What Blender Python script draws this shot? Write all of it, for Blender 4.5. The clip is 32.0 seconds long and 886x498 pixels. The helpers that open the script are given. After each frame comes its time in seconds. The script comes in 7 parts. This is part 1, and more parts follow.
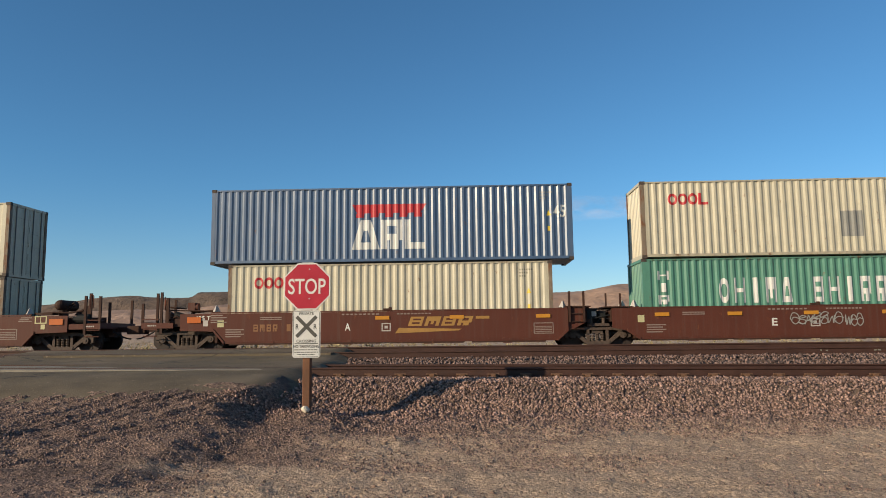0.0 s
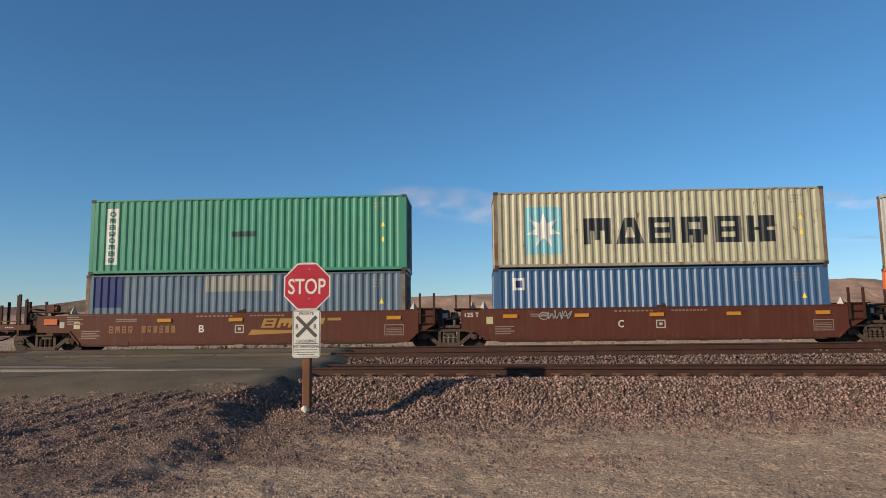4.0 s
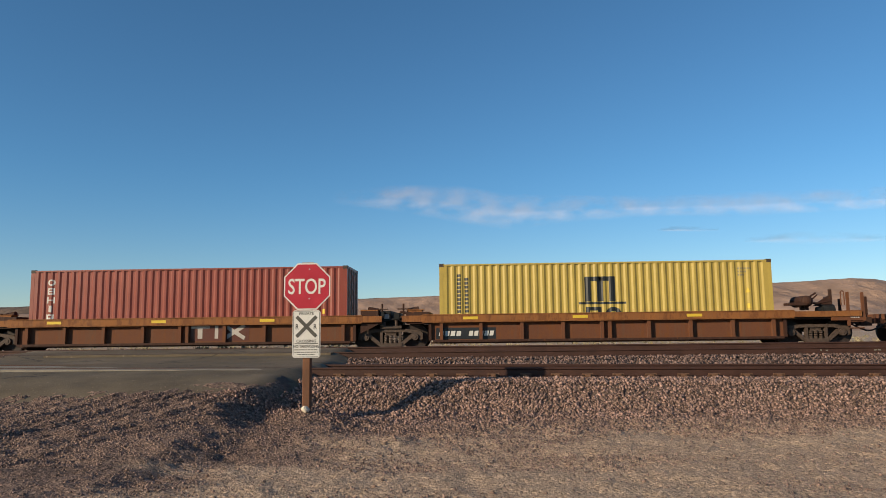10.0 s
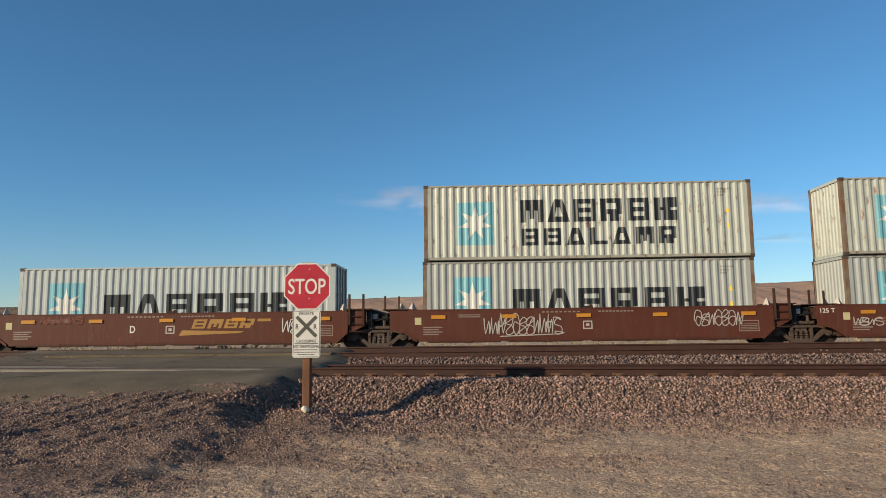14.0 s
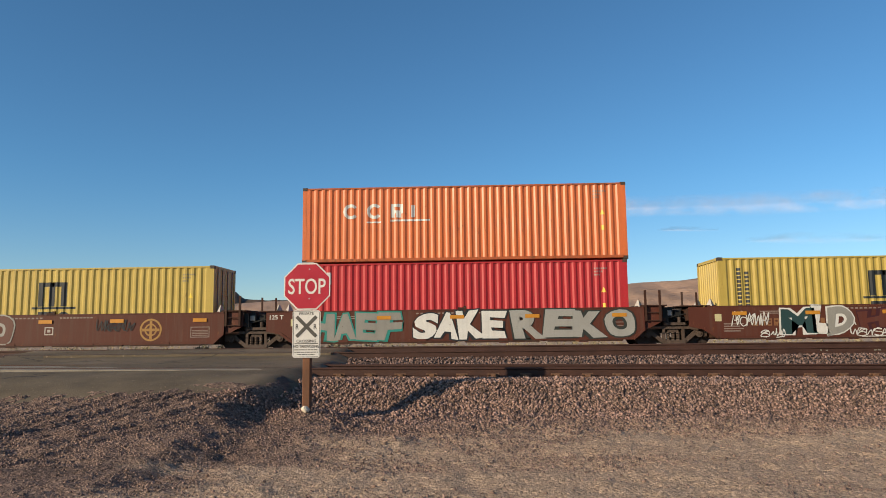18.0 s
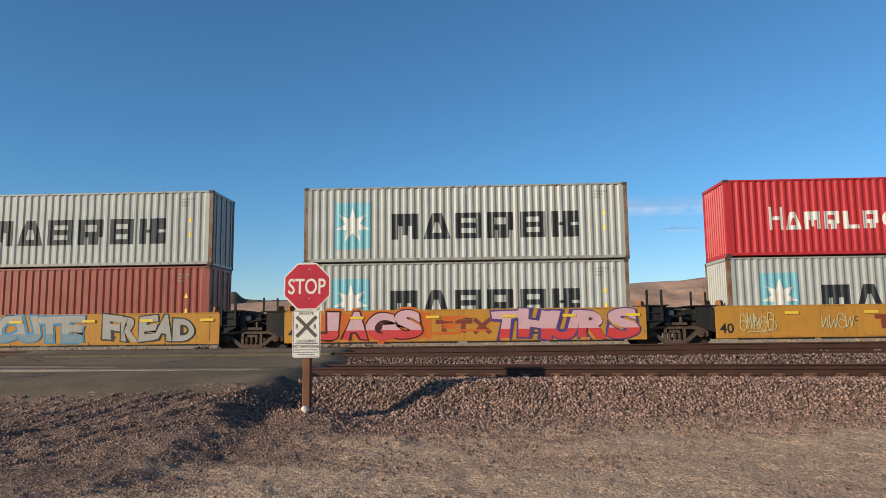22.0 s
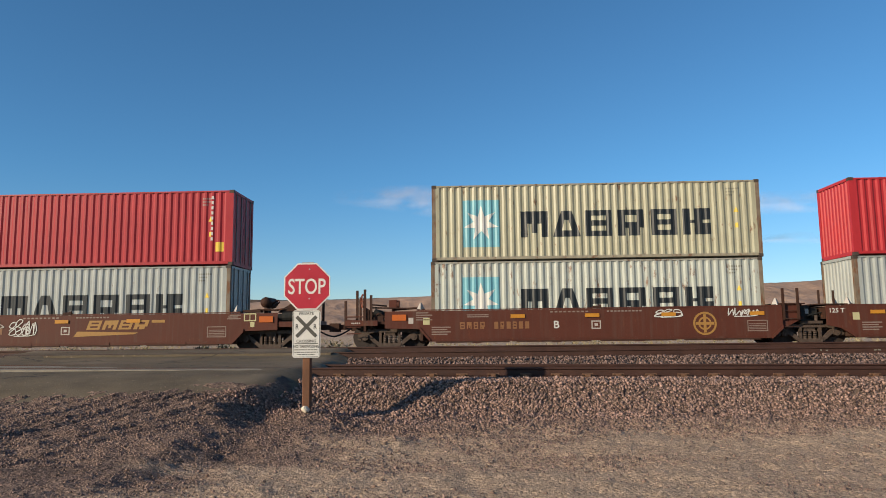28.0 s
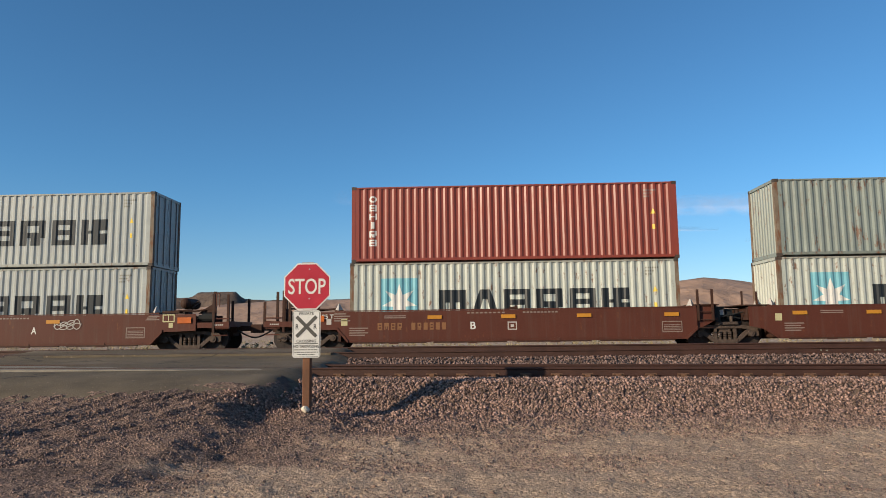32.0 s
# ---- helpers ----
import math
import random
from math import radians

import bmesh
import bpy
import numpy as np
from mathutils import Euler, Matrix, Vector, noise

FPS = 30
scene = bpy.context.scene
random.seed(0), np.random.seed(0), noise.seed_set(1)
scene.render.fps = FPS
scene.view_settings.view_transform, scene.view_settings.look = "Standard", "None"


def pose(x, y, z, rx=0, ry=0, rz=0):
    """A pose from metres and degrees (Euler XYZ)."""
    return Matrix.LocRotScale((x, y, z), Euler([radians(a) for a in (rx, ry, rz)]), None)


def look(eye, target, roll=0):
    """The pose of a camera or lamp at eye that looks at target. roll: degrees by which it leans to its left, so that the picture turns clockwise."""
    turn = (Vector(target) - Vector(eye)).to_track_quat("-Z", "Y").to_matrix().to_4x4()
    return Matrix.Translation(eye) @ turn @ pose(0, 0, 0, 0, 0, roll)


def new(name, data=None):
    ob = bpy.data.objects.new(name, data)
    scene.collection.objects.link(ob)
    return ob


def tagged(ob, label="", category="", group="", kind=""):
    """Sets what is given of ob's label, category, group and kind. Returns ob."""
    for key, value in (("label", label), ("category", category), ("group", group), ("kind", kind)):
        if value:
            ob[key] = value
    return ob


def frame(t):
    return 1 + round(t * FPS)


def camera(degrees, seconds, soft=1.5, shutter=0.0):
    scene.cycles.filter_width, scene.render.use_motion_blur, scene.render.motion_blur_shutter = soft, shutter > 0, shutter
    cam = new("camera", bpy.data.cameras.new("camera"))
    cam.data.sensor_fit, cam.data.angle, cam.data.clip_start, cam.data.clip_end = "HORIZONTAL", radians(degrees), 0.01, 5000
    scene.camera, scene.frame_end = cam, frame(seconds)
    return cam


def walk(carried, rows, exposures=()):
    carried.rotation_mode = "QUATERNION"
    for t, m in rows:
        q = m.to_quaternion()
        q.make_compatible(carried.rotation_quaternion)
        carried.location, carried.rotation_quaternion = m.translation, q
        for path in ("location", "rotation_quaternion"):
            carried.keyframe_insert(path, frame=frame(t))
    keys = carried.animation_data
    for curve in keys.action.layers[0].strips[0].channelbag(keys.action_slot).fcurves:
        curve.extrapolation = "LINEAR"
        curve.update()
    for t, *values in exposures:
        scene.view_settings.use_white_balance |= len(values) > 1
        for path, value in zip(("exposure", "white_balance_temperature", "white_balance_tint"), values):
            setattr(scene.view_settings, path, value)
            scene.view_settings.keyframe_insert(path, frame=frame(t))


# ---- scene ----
cam = camera(64.36, 32.0, soft=0.9)

# ---- camera: stands still beside the crossing ----
EYE = Vector((0.0, 0.0, 0.567))
YAW, PITCH, ROLL = radians(-2.392), radians(6.901), -0.6584
AIM = Vector((math.sin(YAW) * math.cos(PITCH), math.cos(YAW) * math.cos(PITCH), math.sin(PITCH)))
STAND = look(EYE, EYE + AIM, ROLL)
EXPOSED = ((0.0, 0.3), (2.0, 0.18), (3.3, 0.13), (5.5, 0.31), (7.0, 0.35), (8.0, 0.25), (9.0, 0.18), (10.0, 0.25), (12.0, 0.32), (13.0, 0.27), (16.5, 0.33), (18.0, 0.35), (20.0, 0.23), (22.0, 0.36), (24.0, 0.29), (25.5, 0.34), (28.0, 0.32), (32.0, 0.34))
# the clip's camera drifts in its white balance: seconds, kelvin, tint
BALANCE = ((0.0, 6350, 3.5), (1.0, 6280, 8.0), (2.0, 6330, 5.5), (3.0, 6320, 7.5), (6.0, 6090, 5.5), (7.0, 6290, 6.5), (9.0, 6420, 6.0), (11.0, 6450, 3.0), (12.0, 6460, 2.5), (17.0, 6400, 4.5),
           (18.0, 6450, 5.0), (20.0, 6450, 5.0), (22.0, 6200, 5.0), (23.0, 6080, 6.5), (24.0, 6200, 4.5), (25.0, 6400, 5.5), (28.0, 6170, 4.0), (29.0, 6320, 5.5), (30.0, 6090, 5.0), (32.0, 6160, 5.0))


def drift(t, rows, k):
    return float(np.interp(t, [q[0] for q in rows], [q[k] for q in rows]))


CHANGES = sorted({q[0] for q in EXPOSED} | {q[0] for q in BALANCE})
walk(cam, [(0.0, STAND), (32.0, STAND)], exposures=[(t, drift(t, EXPOSED, 1), drift(t, BALANCE, 1), drift(t, BALANCE, 2)) for t in CHANGES])

# ---- world and sun ----
SUN_TRAVEL = Vector((0.800, 0.597, -0.335))      # low sun, from behind the camera on its left
SUN_EL = math.asin(0.335 / SUN_TRAVEL.length)
world = bpy.data.worlds.new("sky")
scene.world = world
world.use_nodes = True
wn = world.node_tree
sky = wn.nodes.new("ShaderNodeTexSky")
sky.sky_type, sky.sun_disc = "NISHITA", False
sky.sun_elevation, sky.sun_rotation = SUN_EL, radians(233.3)
sky.altitude, sky.air_density, sky.dust_density, sky.ozone_density = 900, 0.9, 0.5, 4.2
wn.nodes["Background"].inputs["Strength"].default_value = 0.107
# dry desert air: deep blue higher up, paler and warmer haze towards the horizon
where = wn.nodes.new("ShaderNodeTexCoord")
split = wn.nodes.new("ShaderNodeSeparateXYZ")
wn.links.new(where.outputs["Generated"], split.inputs[0])
height = wn.nodes.new("ShaderNodeMapRange")
height.interpolation_type = "SMOOTHSTEP"
height.inputs["From Min"].default_value, height.inputs["From Max"].default_value = -0.02, 0.24
wn.links.new(split.outputs["Z"], height.inputs["Value"])
haze = wn.nodes.new("ShaderNodeMix")
haze.data_type = "RGBA"
haze.inputs[6].default_value, haze.inputs[7].default_value = (1.12, 0.99, 0.87, 1.0), (0.76, 1.0, 1.02, 1.0)
wn.links.new(height.outputs[0], haze.inputs[0])
# zenith out of view tinted more neutral, added to warm the shaded sides
over = wn.nodes.new("ShaderNodeMapRange")
over.interpolation_type = "SMOOTHSTEP"
over.inputs["From Min"].default_value, over.inputs["From Max"].default_value = 0.50, 0.95
wn.links.new(split.outputs["Z"], over.inputs["Value"])
zenith = wn.nodes.new("ShaderNodeMix")
zenith.data_type = "RGBA"
zenith.inputs[7].default_value = (0.98, 1.0, 0.94, 1.0)
wn.links.new(over.outputs[0], zenith.inputs[0])
wn.links.new(haze.outputs[2], zenith.inputs[6])
clear = wn.nodes.new("ShaderNodeMix")
clear.data_type, clear.blend_type = "RGBA", "MULTIPLY"
clear.inputs[0].default_value = 1.0
wn.links.new(zenith.outputs[2], clear.inputs[7])
wn.links.new(sky.outputs["Color"], clear.inputs[6])
wn.links.new(clear.outputs[2], wn.nodes["Background"].inputs["Color"])

sun_data = bpy.data.lights.new("sun", "SUN")
sun_data.energy, sun_data.angle, sun_data.color = 5.0, radians(0.53), (1.0, 0.785, 0.555)
sun = new("sun", sun_data)
sun.matrix_world = look((-60, -40, 30), Vector((-60, -40, 30)) + SUN_TRAVEL)


# ---- materials ----
def rgb(*c):
    return (*c, 1.0)


MATS = {}


def material(name, color, rough=0.7, metal=0.0, vary=0.25, scale=6.0, fine=60.0, bump=0.2, dist=0.01,
             streak=0.0, rust=0.0, rust_color=(0.13, 0.05, 0.02), dirt=(0.085, 0.07, 0.055), second=None, gloss=0.3):
    """A painted, weathered or earthy surface: colour varied at two scales, rain streaks, rust, fine relief."""
    if name in MATS:
        return MATS[name]
    m = bpy.data.materials.new(name)
    m.use_nodes = True
    nt = m.node_tree
    n, l = nt.nodes, nt.links
    p = n["Principled BSDF"]
    p.inputs["Metallic"].default_value = metal
    tc = n.new("ShaderNodeTexCoord")
    info = n.new("ShaderNodeObjectInfo")
    add = n.new("ShaderNodeVectorMath")
    add.operation = "ADD"
    off = n.new("ShaderNodeVectorMath")
    off.operation = "SCALE"
    off.inputs[0].default_value = (17.0, 9.0, 5.0)
    l.new(info.outputs["Random"], off.inputs["Scale"])
    l.new(tc.outputs["Object"], add.inputs[0])
    l.new(off.outputs[0], add.inputs[1])

    def noise_tex(s, detail, vec=None, rough_=0.6):
        t = n.new("ShaderNodeTexNoise")
        t.inputs["Scale"].default_value, t.inputs["Detail"].default_value = s, detail
        t.inputs["Roughness"].default_value = rough_
        l.new(vec or add.outputs[0], t.inputs["Vector"])
        return t

    def ramp(src, a, b):
        r = n.new("ShaderNodeMapRange")
        r.inputs["From Min"].default_value, r.inputs["From Max"].default_value = a, b
        l.new(src, r.inputs["Value"])
        return r.outputs[0]

    def mix(fac, a, b, k=None):
        x = n.new("ShaderNodeMix")
        x.data_type = "RGBA"
        if k is not None:
            f = n.new("ShaderNodeMath")
            f.operation = "MULTIPLY"
            f.inputs[1].default_value = k
            l.new(fac, f.inputs[0])
            fac = f.outputs[0]
        l.new(fac, x.inputs[0])
        for sock, val in ((x.inputs[6], a), (x.inputs[7], b)):
            if isinstance(val, tuple):
                sock.default_value = rgb(*val[:3])
            else:
                l.new(val, sock)
        return x.outputs[2]

    big = noise_tex(scale, 3.0)
    small = noise_tex(fine, 4.0)
    dark = tuple(c * (1 - vary) for c in color)
    lite = second or tuple(min(1.0, c * (1 + vary)) for c in color)
    col = mix(ramp(big.outputs["Fac"], 0.3, 0.7), dark, lite)
    col = mix(ramp(small.outputs["Fac"], 0.45, 0.75), col, tuple(c * 0.7 for c in color), 0.5)
    if streak:
        mp = n.new("ShaderNodeMapping")
        mp.inputs["Scale"].default_value = (7.0, 7.0, 0.35)
        l.new(add.outputs[0], mp.inputs["Vector"])
        st = noise_tex(1.0, 4.0, mp.outputs[0])
        col = mix(ramp(st.outputs["Fac"], 0.5, 0.8), col, dirt, streak)
    if rust:
        mp = n.new("ShaderNodeMapping")
        mp.inputs["Scale"].default_value = (3.0, 3.0, 1.1)
        l.new(add.outputs[0], mp.inputs["Vector"])
        rs = noise_tex(1.6, 6.0, mp.outputs[0], 0.75)
        col = mix(ramp(rs.outputs["Fac"], 0.66 - 0.22 * rust, 0.72 - 0.18 * rust), col, rust_color, 0.85)
    l.new(col, p.inputs["Base Color"])
    rr = n.new("ShaderNodeMapRange")
    rr.inputs["To Min"].default_value, rr.inputs["To Max"].default_value = max(0.05, rough - 0.12), min(1.0, rough + 0.12)
    l.new(big.outputs["Fac"], rr.inputs["Value"])
    l.new(rr.outputs[0], p.inputs["Roughness"])
    p.inputs["Specular IOR Level"].default_value = gloss
    if bump:
        b = n.new("ShaderNodeBump")
        b.inputs["Strength"].default_value, b.inputs["Distance"].default_value = bump, dist
        l.new(small.outputs["Fac"], b.inputs["Height"])
        l.new(b.outputs[0], p.inputs["Normal"])
    MATS[name] = m
    return m


def paint(name, color, wear=0.25, rust=0.0, rough=0.42, gloss=0.32):
    return material(name, color, rough=rough, vary=0.07, scale=1.3, fine=24, bump=0.12, dist=0.006, streak=wear, rust=rust, gloss=gloss)


BOXPAINT = {
    "cream": paint("cream_box_paint", (0.45, 0.41, 0.31), 0.30, 0.10),
    "blue": paint("navy_box_paint", (0.042, 0.078, 0.150), 0.30, 0.12, gloss=0.95),
    "green": paint("green_box_paint", (0.052, 0.220, 0.145), 0.25, 0.08),
    "teal": paint("faded_green_box_paint", (0.082, 0.206, 0.151), 0.35, 0.15),
    "slate": paint("slate_box_paint", (0.096, 0.138, 0.186), 0.35, 0.10),
    "grey": paint("pale_grey_box_paint", (0.318, 0.337, 0.327), 0.28, 0.08),
    "greywarm": paint("yellowed_grey_box_paint", (0.355, 0.338, 0.240), 0.45, 0.30),
    "greyrust": paint("rusty_grey_box_paint", (0.385, 0.405, 0.365), 0.36, 0.38),
    "palegrey": paint("new_pale_grey_box_paint", (0.342, 0.378, 0.386), 0.15, 0.02),
    "orange": paint("orange_box_paint", (0.54, 0.132, 0.034), 0.30, 0.20, gloss=0.5),
    "brown": paint("red_brown_box_paint", (0.205, 0.038, 0.021), 0.25, 0.12, rough=0.40, gloss=0.48),
    "maroon": paint("maroon_box_paint", (0.160, 0.021, 0.015), 0.22, 0.08, rough=0.36, gloss=0.70),
    "crimson": paint("crimson_box_paint", (0.315, 0.017, 0.025), 0.20, 0.06, rough=0.45, gloss=0.30),
    "red": paint("bright_red_box_paint", (0.370, 0.023, 0.029), 0.18, 0.04, rough=0.45, gloss=0.30),
    "royal": paint("royal_blue_box_paint", (0.034, 0.090, 0.199), 0.25, 0.06, gloss=0.95),
    "yellow": paint("yellow_box_paint", (0.399, 0.296, 0.069), 0.22, 0.05),
    "sage": paint("sage_grey_box_paint", (0.206, 0.234, 0.214), 0.40, 0.45),
}
INK = {
    "black": paint("black_lettering", (0.018, 0.021, 0.024), 0.1),
    "white": paint("white_lettering", (0.537, 0.530, 0.502), 0.15),
    "red": paint("red_lettering", (0.378, 0.021, 0.027), 0.1),
    "sky": paint("light_blue_panel", (0.150, 0.360, 0.430), 0.15),
    "navy": paint("navy_panel", (0.014, 0.024, 0.110), 0.1),
    "gold": paint("gold_lettering", (0.30, 0.165, 0.045), 0.2),
    "orange": paint("orange_reflector", (0.44, 0.195, 0.020), 0.1),
    "yellow": paint("yellow_sticker", (0.585, 0.413, 0.042), 0.1),
    "green": paint("green_lettering", (0.034, 0.179, 0.124), 0.1),
    "buff": paint("buff_panel", (0.426, 0.392, 0.220), 0.2),
    "salmon": paint("salmon_panel", (0.454, 0.193, 0.117), 0.2),
    "grey": paint("grey_patch", (0.220, 0.214, 0.193), 0.2),
    "patch": paint("dull_patch", (0.179, 0.165, 0.130), 0.3),
    "mint": paint("mint_spray", (0.248, 0.413, 0.344), 0.1),
    "pink": paint("pink_spray", (0.454, 0.289, 0.330), 0.1),
    "azure": paint("blue_spray", (0.034, 0.172, 0.330), 0.1),
    "silver": paint("silver_spray", (0.265, 0.262, 0.245), 0.2),
    "lime": paint("green_spray", (0.138, 0.220, 0.096), 0.2),
    "scarlet": paint("red_spray", (0.413, 0.042, 0.042), 0.1),
    "brown": paint("brown_lettering", (0.151, 0.038, 0.024), 0.1),
    "darkgreen": paint("dark_green_spray", (0.021, 0.048, 0.048), 0.1),
    "turq": paint("turquoise_spray", (0.027, 0.193, 0.165), 0.1),
    "amber": paint("amber_spray", (0.413, 0.262, 0.042), 0.1),
    "oldgold": paint("worn_gold_lettering", (0.20, 0.095, 0.04), 0.25),
    "cobalt": paint("cobalt_spray", (0.020, 0.095, 0.240), 0.1),
    "purple": paint("purple_spray", (0.060, 0.040, 0.150), 0.1),
    "grape": paint("mauve_spray", (0.230, 0.110, 0.220), 0.1),
    "wine": paint("dark_wine_spray", (0.045, 0.012, 0.014), 0.1),
    "night": paint("greenish_black_spray", (0.026, 0.030, 0.026), 0.2),
    "olive": paint("dark_olive_spray", (0.060, 0.056, 0.040), 0.2),
    "haze": paint("tangerine_spray", (0.420, 0.100, 0.014), 0.15),
    "oxide": paint("bare_oxide_patch", (0.088, 0.027, 0.017), 0.3),
    "lemon": paint("pale_lemon_spray", (0.430, 0.420, 0.230), 0.1),
    "slateblue": paint("slate_blue_spray", (0.120, 0.190, 0.235), 0.1),
    "faint": paint("faded_pale_stencil", (0.205, 0.160, 0.138), 0.3),
    "chalk": paint("thin_white_marker", (0.378, 0.344, 0.317), 0.2),
}
M_BROWN = paint("oxide_brown_wagon_paint", (0.080, 0.025, 0.016), 0.38, 0.20, 0.6, gloss=0.2)
M_BROWNDK = paint("grimy_brown_wagon_steel", (0.042, 0.019, 0.013), 0.4, 0.25, 0.75, gloss=0.2)
M_YELLOW = paint("yellow_wagon_paint", (0.365, 0.184, 0.032), 0.40, 0.22, 0.6, gloss=0.2)
M_OLDYEL = paint("rusty_yellow_sill_paint", (0.225, 0.092, 0.030), 0.45, 0.75, 0.7, gloss=0.2)
M_RUSTY = paint("rusty_brown_well_panel", (0.120, 0.049, 0.026), 0.45, 0.62, 0.8, gloss=0.2)
M_BLACK = paint("black_wagon_paint", (0.013, 0.014, 0.015), 0.25, 0.10, 0.65, gloss=0.2)
M_STEEL = material("cast_truck_steel", (0.066, 0.046, 0.036), rough=0.75, vary=0.35, scale=9, fine=60, bump=0.3)
M_WHEEL = material("dark_wheel_steel", (0.030, 0.021, 0.018), rough=0.7, vary=0.3, scale=8, fine=50, bump=0.2)
M_RUBBER = material("black_rubber_hose", (0.016, 0.016, 0.016), rough=0.8, vary=0.2, scale=20)
M_DOOR = material("container_gear_steel", (0.160, 0.152, 0.144), rough=0.55, metal=0.4, vary=0.3, scale=10)
M_RAIL = material("rusty_rail_steel", (0.048, 0.022, 0.016), rough=0.7, vary=0.25, scale=3, fine=40, bump=0.15)
M_TIE = material("weathered_concrete_tie", (0.208, 0.160, 0.128), rough=0.9, vary=0.25, scale=7, fine=70, bump=0.3)
M_WOODTIE = material("dark_creosote_tie", (0.056, 0.040, 0.032), rough=0.9, vary=0.4, scale=7, fine=70, bump=0.4)
M_CLIP = material("rusty_rail_clip", (0.128, 0.068, 0.040), rough=0.8, vary=0.4, scale=20)


# ---- mesh helpers ----
def box(bm, x0, x1, y0, y1, z0, z1):
    v = [bm.verts.new((x, y, z)) for x in (x0, x1) for y in (y0, y1) for z in (z0, z1)]
    for f in ((0, 1, 3, 2), (4, 6, 7, 5), (0, 4, 5, 1), (2, 3, 7, 6), (0, 2, 6, 4), (1, 5, 7, 3)):
        bm.faces.new([v[i] for i in f])


def prism(bm, outline, y0, y1):
    """A plate with an outline in x and z, from y0 to y1."""
    a = [bm.verts.new((x, y0, z)) for x, z in outline]
    b = [bm.verts.new((x, y1, z)) for x, z in outline]
    bm.faces.new(a)
    bm.faces.new(b[::-1])
    for i in range(len(a)):
        j = (i + 1) % len(a)
        bm.faces.new((a[j], a[i], b[i], b[j]))


def rod(bm, a, b, r, seg=8, r2=None):
    """A round bar from a to b."""
    a, b = Vector(a), Vector(b)
    d = (b - a)
    q = d.to_track_quat("Z", "Y").to_matrix().to_4x4()
    bmesh.ops.create_cone(bm, cap_ends=True, segments=seg, radius1=r, radius2=r if r2 is None else r2, depth=d.length,
                          matrix=Matrix.Translation((a + b) / 2) @ q)


def chain(bm, pts, r, seg=6):
    for a, b in zip(pts, pts[1:]):
        rod(bm, a, b, r, seg)


def mesh_of(bm, name, mats):
    bmesh.ops.recalc_face_normals(bm, faces=bm.faces)
    me = bpy.data.meshes.new(name)
    bm.to_mesh(me)
    bm.free()
    for m in (mats if isinstance(mats, (list, tuple)) else [mats]):
        me.materials.append(m)
    return me


def part(name, bm, mat, parent, label="", at=None):
    """Links a bmesh or a shared mesh as one mesh object under a thing or a part."""
    me = mesh_of(bm, name, mat) if isinstance(bm, bmesh.types.BMesh) else bm
    ob = new(name, me)
    ob.parent = parent
    if at is not None:
        ob.matrix_basis = at
    if label:
        ob["label"] = label
    return ob


CACHE = {}


def shared(key, make, mat):
    """One mesh for all alike pieces of one material."""
    k = (key, mat.name if not isinstance(mat, (list, tuple)) else tuple(m.name for m in mat))
    if k not in CACHE:
        bm = bmesh.new()
        make(bm)
        CACHE[k] = mesh_of(bm, key if isinstance(key, str) else str(key[0]), mat)
    return CACHE[k]


def flat(bm, outline):
    """A flat patch with an outline in x and z."""
    bm.faces.new([bm.verts.new((x, 0, z)) for x, z in outline])


def bar(bm, x0, x1, z0, z1, lean=0.0):
    h = (z1 - z0) * lean
    flat(bm, [(x0, z0), (x1, z0), (x1 + h, z1), (x0 + h, z1)])


def ring(bm, cx, cz, r0, r1, seg=20, sx=1.0, a0=0.0, a1=2 * math.pi):
    n_ = seg
    for i in range(n_):
        a, b = a0 + (a1 - a0) * i / n_, a0 + (a1 - a0) * (i + 1) / n_
        flat(bm, [(cx + sx * r1 * math.cos(a), cz + r1 * math.sin(a)), (cx + sx * r1 * math.cos(b), cz + r1 * math.sin(b)),
                  (cx + sx * r0 * math.cos(b), cz + r0 * math.sin(b)), (cx + sx * r0 * math.cos(a), cz + r0 * math.sin(a))])


def star(bm, cx, cz, r0, r1, points=7):
    for i in range(points):
        a = math.pi / 2 + i * 2 * math.pi / points
        d = math.pi / points
        flat(bm, [(cx, cz), (cx + r0 * math.cos(a - d), cz + r0 * math.sin(a - d)), (cx + r1 * math.cos(a), cz + r1 * math.sin(a)),
                  (cx + r0 * math.cos(a + d), cz + r0 * math.sin(a + d))])


def ribbon(bm, pts, w):
    """A brush stroke along points in x and z."""
    for (ax, az), (bx, bz) in zip(pts, pts[1:]):
        d = Vector((bx - ax, bz - az))
        if d.length < 1e-5:
            continue
        n_ = Vector((-d.y, d.x)).normalized() * w / 2
        e = d.normalized() * w * 0.25
        flat(bm, [(ax - e.x + n_.x, az - e.y + n_.y), (ax - e.x - n_.x, az - e.y - n_.y), (bx + e.x - n_.x, bz + e.y - n_.y), (bx + e.x + n_.x, bz + e.y + n_.y)])


